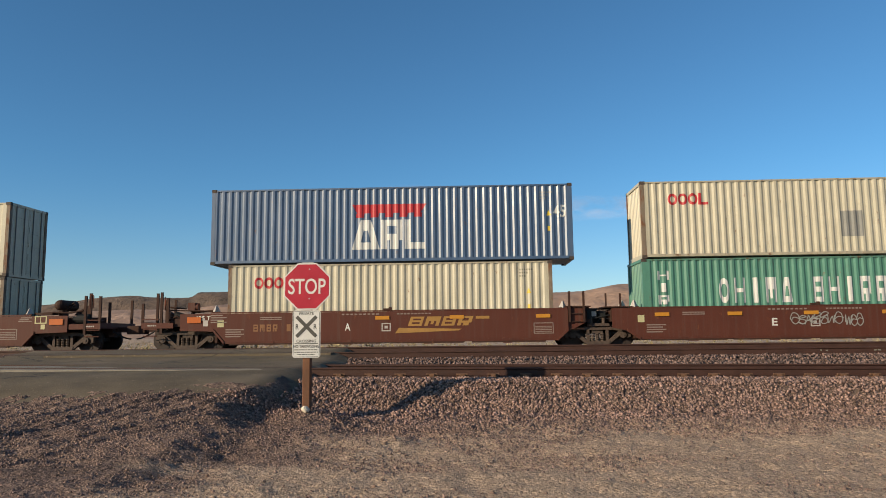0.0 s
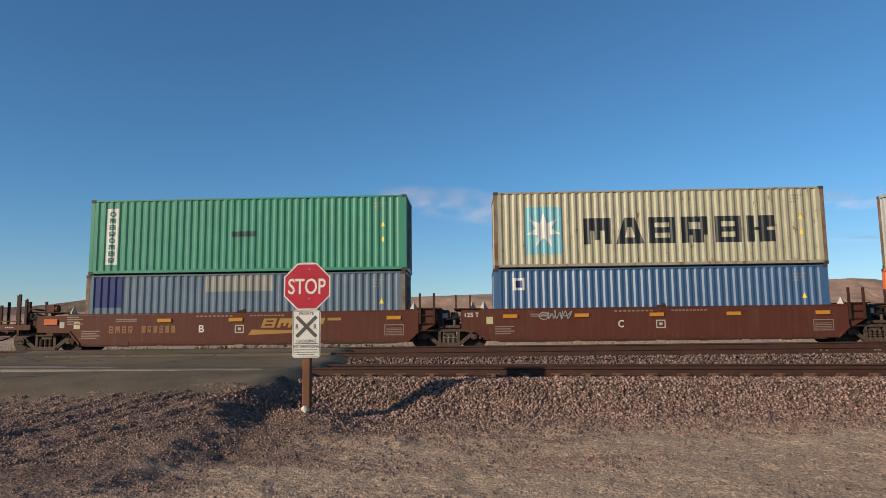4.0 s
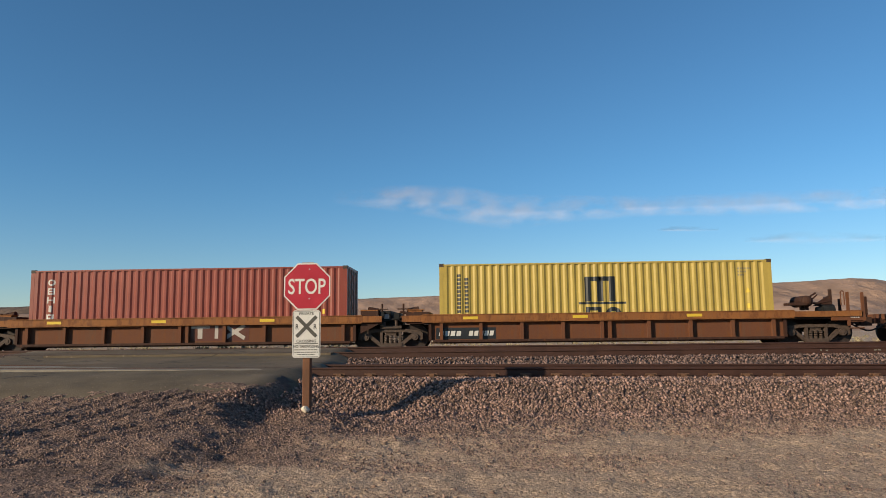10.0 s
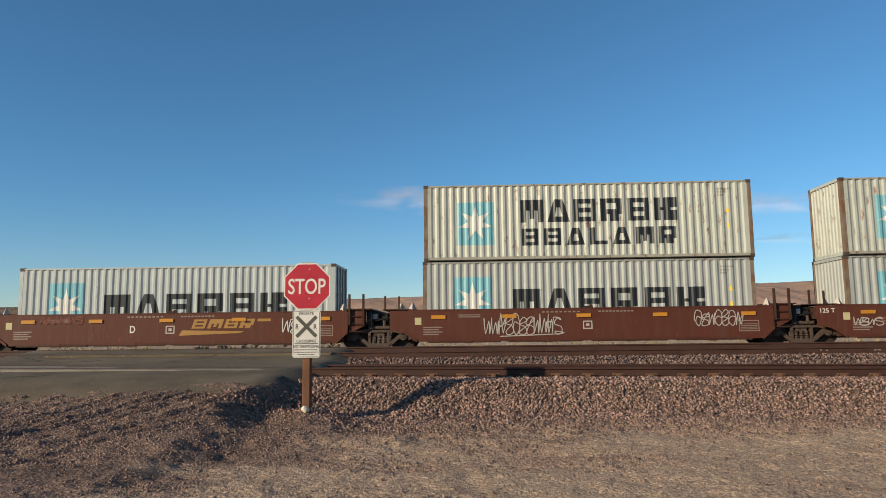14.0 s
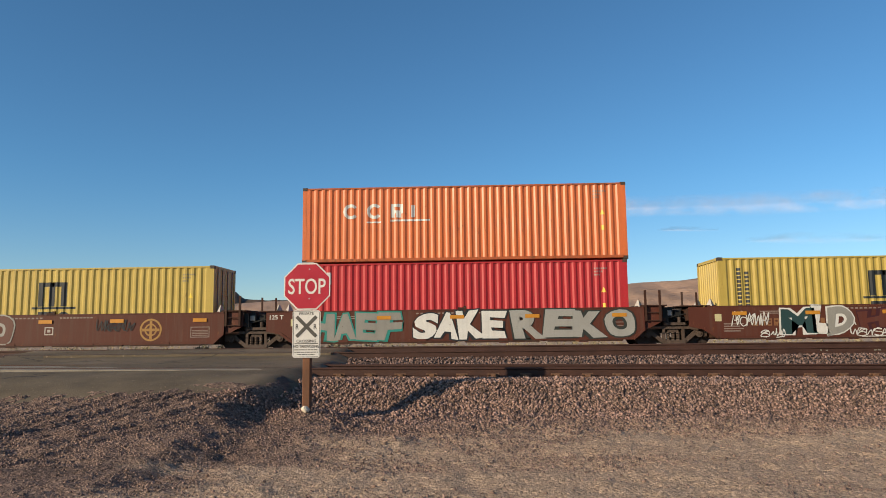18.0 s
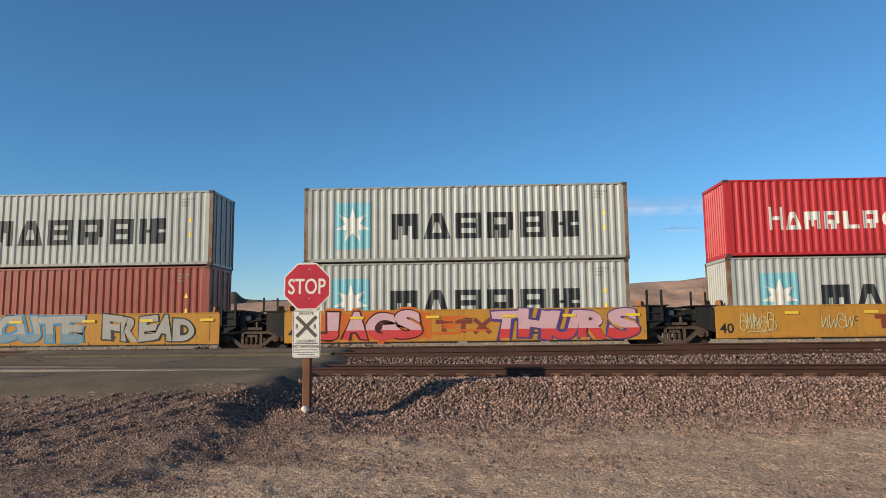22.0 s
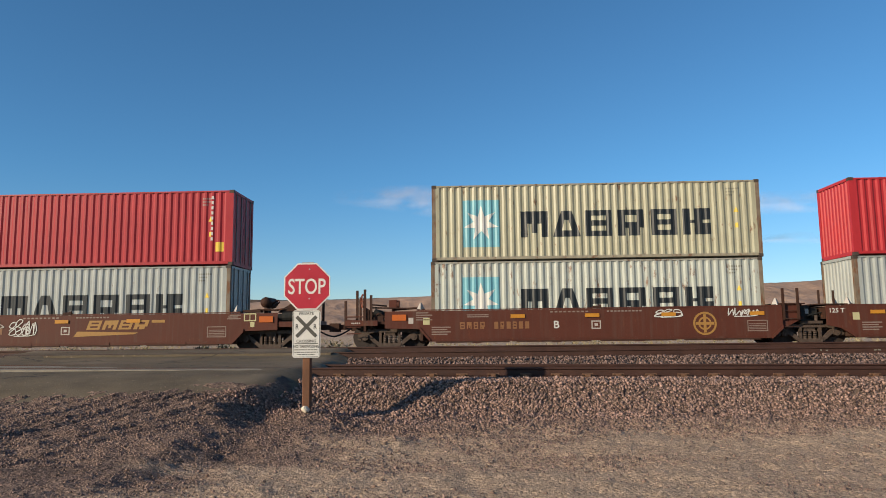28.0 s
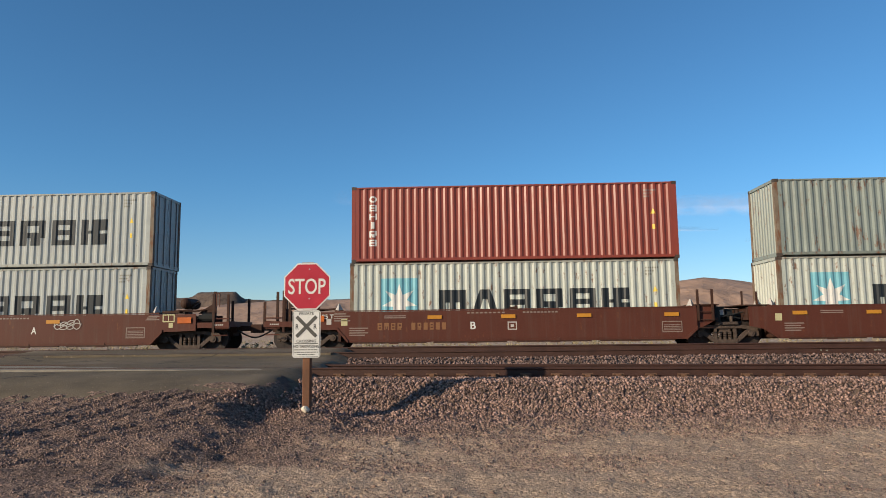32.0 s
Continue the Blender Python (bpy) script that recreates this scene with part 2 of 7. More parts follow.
def words(bm, text, x, z, height, width=None, bold=0.0, shear=0.0, y=0.0):
    """Readable writing in Blender's own font, its lower left corner at x, z."""
    cu = bpy.data.curves.new("writing", "FONT")
    cu.body, cu.size, cu.offset, cu.shear, cu.resolution_u = text, 1.0, bold, shear, 4
    tmp = bpy.data.objects.new("writing", cu)
    me = bpy.data.meshes.new_from_object(tmp)
    co = np.zeros(len(me.vertices) * 3)
    me.vertices.foreach_get("co", co)
    co = co.reshape(-1, 3)
    lo, hi = co.min(0), co.max(0)
    s = height / (hi[1] - lo[1])
    sx = s if width is None else width / (hi[0] - lo[0])
    vs = [bm.verts.new((x + (c[0] - lo[0]) * sx, y, z + (c[1] - lo[1]) * s)) for c in co]
    for f in me.polygons:
        try:
            bm.faces.new([vs[i] for i in f.vertices])
        except ValueError:
            pass
    bpy.data.objects.remove(tmp)
    bpy.data.curves.remove(cu)
    bpy.data.meshes.remove(me)


# plain block shapes that stand for the letters of trade marks
def glyph(bm, kind, x, z, w, h, lean=0.0):
    tag = bm.faces.layers.int.get("glyph") or bm.faces.layers.int.new("glyph")
    number = max((f_[tag] for f_ in bm.faces), default=0) + 1
    was = len(bm.faces)

    def f(*pts):
        flat(bm, [(x + a * w + lean * b * h, z + b * h) for a, b in pts])
    glyph_shape(bm, f, kind, x, z, w, h, lean)
    bm.faces.ensure_lookup_table()
    for i in range(was, len(bm.faces)):
        bm.faces[i][tag] = number


def glyph_shape(bm, f, kind, x, z, w, h, lean):

    if kind == "notch":        # a block with two slots from below
        f((0, 0), (.24, 0), (.24, 1), (0, 1))
        f((.76, 0), (1, 0), (1, 1), (.76, 1))
        f((.24, .52), (.76, .52), (.76, 1), (.24, 1))
        f((.40, .16), (.60, .16), (.60, .52), (.40, .52))
    elif kind == "cone":       # a tapering block with a window
        f((0, 0), (1, 0), (.93, .24), (.07, .24))
        f((.07, .24), (.32, .24), (.42, .64), (.21, .70))
        f((.93, .24), (.68, .24), (.58, .64), (.79, .70))
        f((.21, .70), (.42, .64), (.58, .64), (.79, .70), (.68, 1), (.32, 1))
    elif kind == "ladder":     # three bars between posts
        f((0, 0), (.22, 0), (.22, 1), (0, 1))
        f((.76, 0), (.95, 0), (.95, 1), (.76, 1))
        for b in (0, .40, .79):
            f((.22, b), (.76, b), (.76, b + .21), (.22, b + .21))
    elif kind == "snake":      # two windows set off from one another
        f((.04, 0), (.96, 0), (.96, .20), (.04, .20))
        f((.04, .80), (.96, .80), (.96, 1), (.04, 1))
        f((.04, .20), (.26, .20), (.26, .80), (.04, .80))
        f((.74, .20), (.96, .20), (.96, .80), (.74, .80))
        f((.26, .40), (.74, .40), (.74, .60), (.26, .60))
    elif kind == "gate":       # window above, solid foot below
        f((0, 0), (.27, 0), (.27, 1), (0, 1))
        f((.27, .79), (.95, .79), (.95, 1), (.27, 1))
        f((.27, .30), (.95, .30), (.95, .52), (.27, .52))
        f((.70, .52), (.95, .52), (.95, .79), (.70, .79))
        f((.40, 0), (.80, 0), (.80, .30), (.40, .30))
    elif kind == "wedge":      # a post beside two blocks
        f((0, 0), (.27, 0), (.27, 1), (0, 1))
        f((.42, .56), (1, .56), (1, 1), (.42, 1))
        f((.42, 0), (1, 0), (1, .44), (.42, .44))
        f((.27, .44), (.70, .44), (.70, .56), (.27, .56))
    elif kind == "posts":
        f((0, 0), (.2, 0), (.2, 1), (0, 1))
        f((.8, 0), (1, 0), (1, 1), (.8, 1))
        f((.2, .42), (.8, .42), (.8, .58), (.2, .58))
    elif kind == "block":
        f((0, 0), (1, 0), (1, 1), (0, 1))
    elif kind == "post":
        f((.3, 0), (.7, 0), (.7, 1), (.3, 1))
    elif kind == "hoop":
        ring(bm, x + w / 2 + lean * h / 2, z + h / 2, h * 0.27, h * 0.5, 14, w / h)
    elif kind == "arch":
        for a in (0, .4, .8):
            f((a, 0), (a + .2, 0), (a + .2, 1), (a, 1))
        f((.2, .82), (.8, .82), (.8, 1), (.2, 1))
    elif kind == "angle":
        f((0, 0), (.3, 0), (.3, 1), (0, 1))
        f((.3, 0), (1, 0), (1, .22), (.3, .22))


def glyphs(bm, kinds, x, z, w, h, gap=0.25, lean=0.0):
    """A row of block shapes filling the width w."""
    n_ = len(kinds)
    step = w / (n_ - gap * (n_ - 1) / n_ if n_ > 1 else 1)
    step = w / n_
    for i, k in enumerate(kinds):
        if k:
            glyph(bm, k, x + i * step, z, step * (1 - gap), h, lean)


def scribble(bm, x, z, w, h, seed, n_=26, thick=0.04):
    """An unreadable spray tag: quick crossing strokes, letter by letter."""
    r = random.Random(seed)
    cells = max(3, int(w / 0.24))
    step = w / cells
    pts = [(x, z + h * 0.3)]
    for i in range(cells):
        c = x + (i + 0.5) * step
        kind = r.randrange(4)
        if kind == 0:
            raw = [(-.4, .9), (-.35, .1), (.1, .75), (.2, .1), (.45, .85)]
        elif kind == 1:
            raw = [(.45, .8), (.0, .95), (-.4, .6), (.3, .45), (.4, .15), (-.1, .02), (-.45, .2)]
        elif kind == 2:
            raw = [(-.45, .5), (-.2, .95), (.3, .85), (.4, .3), (.0, .02), (-.4, .3), (-.1, .6), (.5, .5)]
        else:
            raw = [(-.45, .05), (-.1, .95), (.15, .1), (.5, .9), (.1, .45), (-.2, .4)]
        top = r.uniform(.7, 1.05)
        pts += [(c + a * step * r.uniform(.9, 1.5), z + h * b * top) for a, b in raw]
    if r.random() < .4:
        pts += [(x + w, z + h * .05), (x + w * .2, z - h * .04)]
    ribbon(bm, rounded(pts), thick)


def rounded(pts, steps=3):
    """A smooth path through points."""
    out = []
    for i in range(len(pts) - 1):
        p0, p1, p2, p3 = (Vector(pts[max(0, min(len(pts) - 1, i + k))]) for k in (-1, 0, 1, 2))
        for j in range(steps):
            t = j / steps
            out.append(tuple(0.5 * (2 * p1 + (p2 - p0) * t + (2 * p0 - 5 * p1 + 4 * p2 - p3) * t * t + (3 * p1 - p0 - 3 * p2 + p3) * t ** 3)))
    return out + [tuple(pts[-1])]


SWOLLEN = (          # abstract looped and forked strokes
    ([(.15, .80), (.50, 1.0), (.88, .75), (.90, .30), (.55, .0), (.12, .22), (.40, .45), (.66, .62)],),
    ([(.18, .85), (.55, 1.0), (.85, .78), (.55, .52), (.20, .30), (.50, .0), (.88, .16)], [(.80, .5), (.95, .9)]),
    ([(.10, 1.0), (.30, .40), (.50, .0), (.70, .45), (.88, 1.0)], [(.28, .65), (.72, .62)], [(.5, .62), (.5, .98)]),
    ([(.85, 1.0), (.85, .0)], [(.85, .95), (.30, .90), (.25, .60), (.80, .50)], [(.70, .48), (.15, .0)]),
    ([(.10, .95), (.80, .92), (.84, .50), (.84, .06), (.10, .04)], [(.80, .52), (.25, .70), (.1, .45)]),
    ([(.12, .0), (.14, .65), (.45, 1.0), (.80, .70), (.86, .0)], [(.14, .3), (.6, .1)]),
    ([(.12, 1.0), (.16, .05), (.50, .55), (.84, .02), (.70, .6), (.9, .98)],),
)


def stroke(bm, pts, w, depth):
    """A brush stroke as one strip; depth is its layer, and it climbs a little along the way."""
    pts = [Vector(q) for q in rounded(pts, 5)]
    pair = []
    for i, q in enumerate(pts):
        d = (pts[min(i + 1, len(pts) - 1)] - pts[max(i - 1, 0)]).normalized()
        if i in (0, len(pts) - 1):
            q = q + d * (w * .3 if i else -w * .3)
        n_ = Vector((-d.y, d.x)) * w / 2 * (0.75 if i in (0, len(pts) - 1) else 1.0)
        pair.append([bm.verts.new((q.x + k * n_.x, depth + .00004 * i, q.y + k * n_.y)) for k in (1, -1)])
    for (a, b), (c, d) in zip(pair, pair[1:]):
        bm.faces.new((a, b, d, c))


def fatletters(x, z, w, h, seed, n_):
    """Skeletons of swollen spray-paint shapes side by side."""
    r = random.Random(seed)
    step = w / n_
    out = []
    for i in range(n_):
        tilt = r.uniform(-.12, .18)
        form = SWOLLEN[r.randrange(len(SWOLLEN))]
        lift = r.uniform(-.04, .04) * h
        out.append([[(x + i * step + step * (.10 + .80 * a) + tilt * (b - .5) * h, z + lift + h * (.12 + .76 * b)) for a, b in line] for line in form])
    return out


# ---- shipping containers ----
PITCH_C, DEPTH_C = 0.278, 0.036
SHAPE_C = ((0.0, 0.0), (0.074, 0.0), (0.141, 1.0), (0.211, 1.0), (0.278, 0.0))


def wave_breaks(length):
    """Places along a container's side where its corrugation bends, and the depth there."""
    span = length - 0.36
    count = int(span / PITCH_C)
    x = -count * PITCH_C / 2 - 0.045
    out = [(-length / 2 + 0.14, 0.0)]
    for i in range(count):
        for a, d in SHAPE_C[:-1]:
            out.append((x + i * PITCH_C + a, d * DEPTH_C))
    out.append((x + count * PITCH_C, 0.0))
    out.append((length / 2 - 0.14, 0.0))
    return out


def wave_depth(length):
    b = wave_breaks(length)
    xs, ds = np.array([p_[0] for p_ in b]), np.array([p_[1] for p_ in b])
    return lambda x: float(np.interp(x, xs, ds))


SIDE_Y = -1.209


def decal(key, make, mat, length, half_z=None):
    """Paint that follows the corrugated side of a container of that length."""
    k = ("decal", key, mat.name, length, half_z)
    if k in CACHE:
        return CACHE[k]
    bm = bmesh.new()
    make(bm)
    piece = bm.faces.layers.int.new("piece")
    shape = bm.faces.layers.int.get("glyph")
    for i, f in enumerate(bm.faces):
        f[piece] = 0 if shape and f[shape] else i % 24
    xs = [v.co.x for v in bm.verts]
    lo, hi = min(xs), max(xs)
    for x, _ in wave_breaks(length):
        if lo < x < hi:
            bmesh.ops.bisect_plane(bm, geom=bm.verts[:] + bm.edges[:] + bm.faces[:], plane_co=(x, 0, 0), plane_no=(1, 0, 0))
    dep = wave_depth(length)
    for v in bm.verts:
        v.co.y = SIDE_Y + dep(v.co.x) - 0.005 - (0.00035 * v.link_faces[0][piece] if v.link_faces else 0)
    for f in bm.faces:
        if f.normal.y > 0:
            f.normal_flip()
    # each block shape becomes a mesh of its own
    tag = bm.faces.layers.int.get("glyph")
    groups = {}
    for f in bm.faces:
        groups.setdefault(f[tag] if tag else 0, []).append(f)
    out = []
    for g in sorted(groups):
        index, verts, faces = {}, [], []
        for f in groups[g]:
            face = []
            for v in f.verts:
                spot = tuple(round(c, 4) for c in v.co)
                if spot not in index:
                    index[spot] = len(verts)
                    verts.append(tuple(v.co))
                if index[spot] not in face:
                    face.append(index[spot])
            if len(face) > 2:
                faces.append(face)
        me = bpy.data.meshes.new("lettering")
        me.from_pydata(verts, [], faces)
        me.materials.append(mat)
        out.append(me)
    bm.free()
    CACHE[k] = out
    return out


def c_side(bm, L, H, y, sign):
    pts = wave_breaks(L)
    lo = [bm.verts.new((x, y + sign * d, 0.14)) for x, d in pts]
    hi = [bm.verts.new((x, y + sign * d, H - 0.075)) for x, d in pts]
    for i in range(len(pts) - 1):
        bm.faces.new((lo[i], lo[i + 1], hi[i + 1], hi[i]))


def c_end(bm, x, sign, H):
    k = 9
    ys, w = [], 2.438 - 0.24
    for i in range(k):
        c = -w / 2 + (i + 0.5) * w / k
        s = w / k
        ys += [(c - s * .5, 0), (c - s * .3, 0), (c - s * .18, 1), (c + s * .18, 1), (c + s * .3, 0)]
    ys.append((w / 2, 0))
    lo = [bm.verts.new((x - sign * d * 0.045, y, 0.14)) for y, d in ys]
    hi = [bm.verts.new((x - sign * d * 0.045, y, H - 0.08)) for y, d in ys]
    for i in range(len(ys) - 1):
        bm.faces.new((lo[i], lo[i + 1], hi[i + 1], hi[i]))


def c_roof(bm, L, H):
    a, n_ = L / 2 - 0.10, int(L / 0.55)
    w = 1.219 - 0.05
    prev = None
    for i in range(n_ * 2 + 1):
        x = -a + i * a / n_
        z = H - 0.034 - (0.018 if i % 2 else 0.0)
        cur = (bm.verts.new((x, -w, z)), bm.verts.new((x, w, z)))
        if prev:
            bm.faces.new((prev[0], cur[0], cur[1], prev[1]))
        prev = cur


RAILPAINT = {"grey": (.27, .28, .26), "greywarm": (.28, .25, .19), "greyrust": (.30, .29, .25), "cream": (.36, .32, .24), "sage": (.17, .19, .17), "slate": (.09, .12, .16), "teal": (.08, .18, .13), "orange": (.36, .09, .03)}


def container(style, color, L, H, seed):
    """A steel shipping container on an Empty at the middle of its base."""
    top = new("shipping_container")
    paint_m = BOXPAINT[color]
    h = L / 2
    key = (round(L, 2), round(H, 2))
    part("side_panel", shared(("near_side", *key), lambda bm: c_side(bm, L, H, SIDE_Y, 1), paint_m), paint_m, top)
    part("side_panel", shared(("far_side", *key), lambda bm: c_side(bm, L, H, -SIDE_Y, -1), paint_m), paint_m, top)
    part("end_wall", shared(("end_wall", *key), lambda bm: c_end(bm, -h + 0.03, -1, H), paint_m), paint_m, top)
    part("roof", shared(("roof", *key), lambda bm: c_roof(bm, L, H), paint_m), paint_m, top)
    part("base_frame", shared(("base_frame", *key), lambda bm: box(bm, -h + 0.1, h - 0.1, -1.15, 1.15, 0.04, 0.12), paint_m), paint_m, top)

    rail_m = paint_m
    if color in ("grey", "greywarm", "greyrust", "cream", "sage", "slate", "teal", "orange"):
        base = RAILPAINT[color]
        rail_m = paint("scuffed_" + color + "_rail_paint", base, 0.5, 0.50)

    def rails(bm, y, z0, z1):
        box(bm, -h + 0.15, h - 0.15, y - 0.035, y + 0.035, z0, z1)
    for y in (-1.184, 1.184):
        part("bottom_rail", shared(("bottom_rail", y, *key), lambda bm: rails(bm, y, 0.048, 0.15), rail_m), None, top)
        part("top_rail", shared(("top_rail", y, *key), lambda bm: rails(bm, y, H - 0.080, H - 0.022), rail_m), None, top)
    for sx in (-1, 1):
        x0 = sx * h - (0.15 if sx > 0 else 0)
        part("end_header", shared(("end_header", sx, *key), lambda bm: box(bm, sx * (h - 0.05) - 0.05, sx * (h - 0.05) + 0.05, -1.07, 1.07, H - 0.11, H - 0.005), paint_m), paint_m, top)
        part("end_sill", shared(("end_sill", sx, *key), lambda bm: box(bm, sx * (h - 0.05) - 0.05, sx * (h - 0.05) + 0.05, -1.07, 1.07, 0.01, 0.15), paint_m), paint_m, top)
        for y in (-1.14, 1.14):
            post_m = MATS["weathered_post_paint"] if color in ("grey", "greywarm", "greyrust", "cream", "sage", "slate") else paint_m
            part("corner_post", shared(("corner_post", sx, y, *key), lambda bm: box(bm, x0 + 0.005, x0 + 0.145, y - 0.074, y + 0.074, 0.12, H - 0.12), post_m), post_m, top)
            for z0 in (0.0, H - 0.118):
                part("corner_casting", shared(("corner_casting", sx, y, z0, *key), lambda bm: box(bm, sx * (h - 0.089) - 0.089, sx * (h - 0.089) + 0.089, y - 0.079, y + 0.079, z0, z0 + 0.118), MATS["corner_casting_steel"]), None, top)
    # doors at the trailing end
    for s in (-1, 1):
        def leaf(bm):
            y0, y1 = (0.006, 1.07) if s > 0 else (-1.07, -0.006)
            box(bm, h - 0.075, h - 0.03, y0, y1, 0.15, H - 0.11)
            for k in range(5):
                z = 0.35 + k * (H - 0.75) / 4
                box(bm, h - 0.03, h - 0.018, y0 + 0.06, y1 - 0.06, z - 0.13, z + 0.13)
        door = part("door", shared(("door", s, *key), leaf, paint_m), paint_m, top)
        for k in (0.28, 0.80):
            y = s * k
            part("locking_bar", shared(("locking_bar", y, *key), lambda bm: rod(bm, (h - 0.005, y, 0.08), (h - 0.005, y, H - 0.06), 0.02), M_DOOR), M_DOOR, door)
    STYLES.get(style, style_plain)(top, L, H, seed)
    return top


material("weathered_post_paint", (0.165, 0.128, 0.094), rough=0.7, vary=0.3, scale=3, streak=0.3, rust=0.75)
material("corner_casting_steel", (0.056, 0.042, 0.034), rough=0.7, vary=0.3, scale=8)


def mark(top, name, key, make, ink, L, label=""):
    for me in decal(key, make, INK[ink], L):
        ob = part(name, me, None, top, label)
        if name in ("code_row", "vertical_code", "code_bar"):
            ob["kind"] = "stuff"


def over(top, name, key, make, ink, L, label=""):
    """Paint on top of other paint."""
    for me in decal(key, make, INK[ink], L):
        part(name, me, None, top, label).location.y = -0.010


def small_marks(top, L, H, seed, ink="black"):
    """Code rows and warning stickers near the door end, unreadable at this distance."""
    def rows(bm):
        for i, (w, z) in enumerate(((0.55, 0.30), (0.42, 0.42), (0.30, 0.54))):
            for k in range(int(w / 0.085)):
                bar(bm, L / 2 - 1.22 + k * 0.085, L / 2 - 1.22 + k * 0.085 + 0.050, H - z - 0.06, H - z)
    mark(top, "code_row", ("codes", round(H, 2)), rows, {"black": "patch", "white": "grey"}[ink], L, "rows of small marking bars")

    mark(top, "warning_sticker", ("sticker", round(H, 2)), lambda bm: flat(bm, [(L / 2 - 0.98, H - 1.22), (L / 2 - 0.80, H - 1.22), (L / 2 - 0.89, H - 1.02)]), "yellow", L)
    mark(top, "sticker", ("sticker2", round(H, 2)), lambda bm: bar(bm, L / 2 - 0.94, L / 2 - 0.84, H - 1.80, H - 1.62), "yellow", L)


def column(top, L, H, ink, x, z0, z1, w, count, key):
    def make(bm):
        step = (z1 - z0) / count
        for i in range(count):
            glyph(bm, ("ladder", "gate", "post", "posts", "snake", "hoop")[i % 6], x, z0 + i * step, w, step * 0.74)
    mark(top, "vertical_lettering", (key, round(H, 2)), make, ink, L, "column of block shapes")


def style_plain(top, L, H, seed):
    small_marks(top, L, H, seed, "white")


BIGWORD = ("notch", "cone", "ladder", "gate", "snake", "wedge")


def style_star(top, L, H, seed):
    def panel(bm):
        bar(bm, -4.93, -3.55, 0.52, 2.30)

    def rays(bm):
        star(bm, -4.24, 1.42, 0.285, 0.68)
    mark(top, "emblem_panel", "star_panel", panel, "sky", L, "light blue painted square")
    over(top, "emblem", "star_rays", rays, "white", L, "white seven-pointed star")
    mark(top, "lettering", "bigword", lambda bm: glyphs(bm, BIGWORD, -2.76, 0.86, 7.2, 0.98, 0.15), "black", L, "row of heavy black block shapes")
    small_marks(top, L, H, seed)


def style_star_high(top, L, H, seed):
    mark(top, "emblem_panel", "star_panel", lambda bm: bar(bm, -4.93, -3.55, 0.52, 2.30), "sky", L, "light blue painted square")
    over(top, "emblem", "star_rays", lambda bm: star(bm, -4.24, 1.42, 0.285, 0.68), "white", L, "white seven-pointed star")
    mark(top, "lettering", "bigword_high", lambda bm: glyphs(bm, BIGWORD, -2.76, 1.22, 7.2, 0.92, 0.15), "black", L, "row of heavy black block shapes")
    small_marks(top, L, H, seed)


def style_star_two(top, L, H, seed):
    mark(top, "emblem_panel", "star_panel2", lambda bm: bar(bm, -4.85, -3.45, 0.60, 2.22), "sky", L, "light blue painted square")
    over(top, "emblem", "star_rays2", lambda bm: star(bm, -4.15, 1.42, 0.285, 0.68), "white", L, "white seven-pointed star")
    mark(top, "lettering", "bigword2", lambda bm: glyphs(bm, BIGWORD, -2.45, 1.42, 5.95, 0.86, 0.15), "black", L, "row of heavy black block shapes")
    mark(top, "lettering", "bigword3", lambda bm: glyphs(bm, ("snake", "ladder", "cone", "angle", "cone", "notch", "gate"), -2.45, 0.55, 5.95, 0.64, 0.22), "black", L, "second row of black block shapes")
    small_marks(top, L, H, seed)


def style_line(top, L, H, seed):
    x = -L / 2 + 0.35
    mark(top, "emblem", ("small_star", L), lambda bm: star(bm, x + 0.3, H - 0.62, 0.12, 0.32), "sky", L, "small light blue star")
    mark(top, "lettering", ("small_word", L), lambda bm: glyphs(bm, BIGWORD + (None, "angle", "post", "notch", "ladder"), x + 0.75, H - 0.78, min(3.9, L * 0.5), 0.36, 0.2), "black", L, "row of small black block shapes")
    if L > 8:
        def stain(bm):
            r = random.Random(4)
            for k in range(70):
                cx, cz, w = r.uniform(-2.2, 2.6), r.uniform(.45, 1.6), r.uniform(.02, .055)
                flat(bm, [(cx + w * a * r.uniform(.6, 1.2), cz + w * b * r.uniform(.5, 1.6)) for a, b in ((1, 0), (.5, .8), (-.5, .9), (-1, 0), (-.4, -.9), (.6, -.8))])
        mark(top, "rust_stain", "rust_stain", stain, "gold", L, "flaky rust stains on the panel")
    small_marks(top, L, H, seed)


def style_rings(top, L, H, seed):
    x = -L / 2 + (1.0 if L > 8 else 0.55)
    mark(top, "lettering", ("rings", L, round(H, 2)), lambda bm: glyphs(bm, ("hoop", "hoop", "hoop", "angle"), x, H - 0.92, 1.5, 0.44, 0.04), "red", L, "red ring shapes")
    small_marks(top, L, H, seed)


def style_rings_patch(top, L, H, seed):
    style_rings(top, L, H, seed)
    mark(top, "paint_patch", "grey_patch", lambda bm: bar(bm, 1.15, 1.95, 0.70, 1.65), "grey", L, "grey repainted patch")


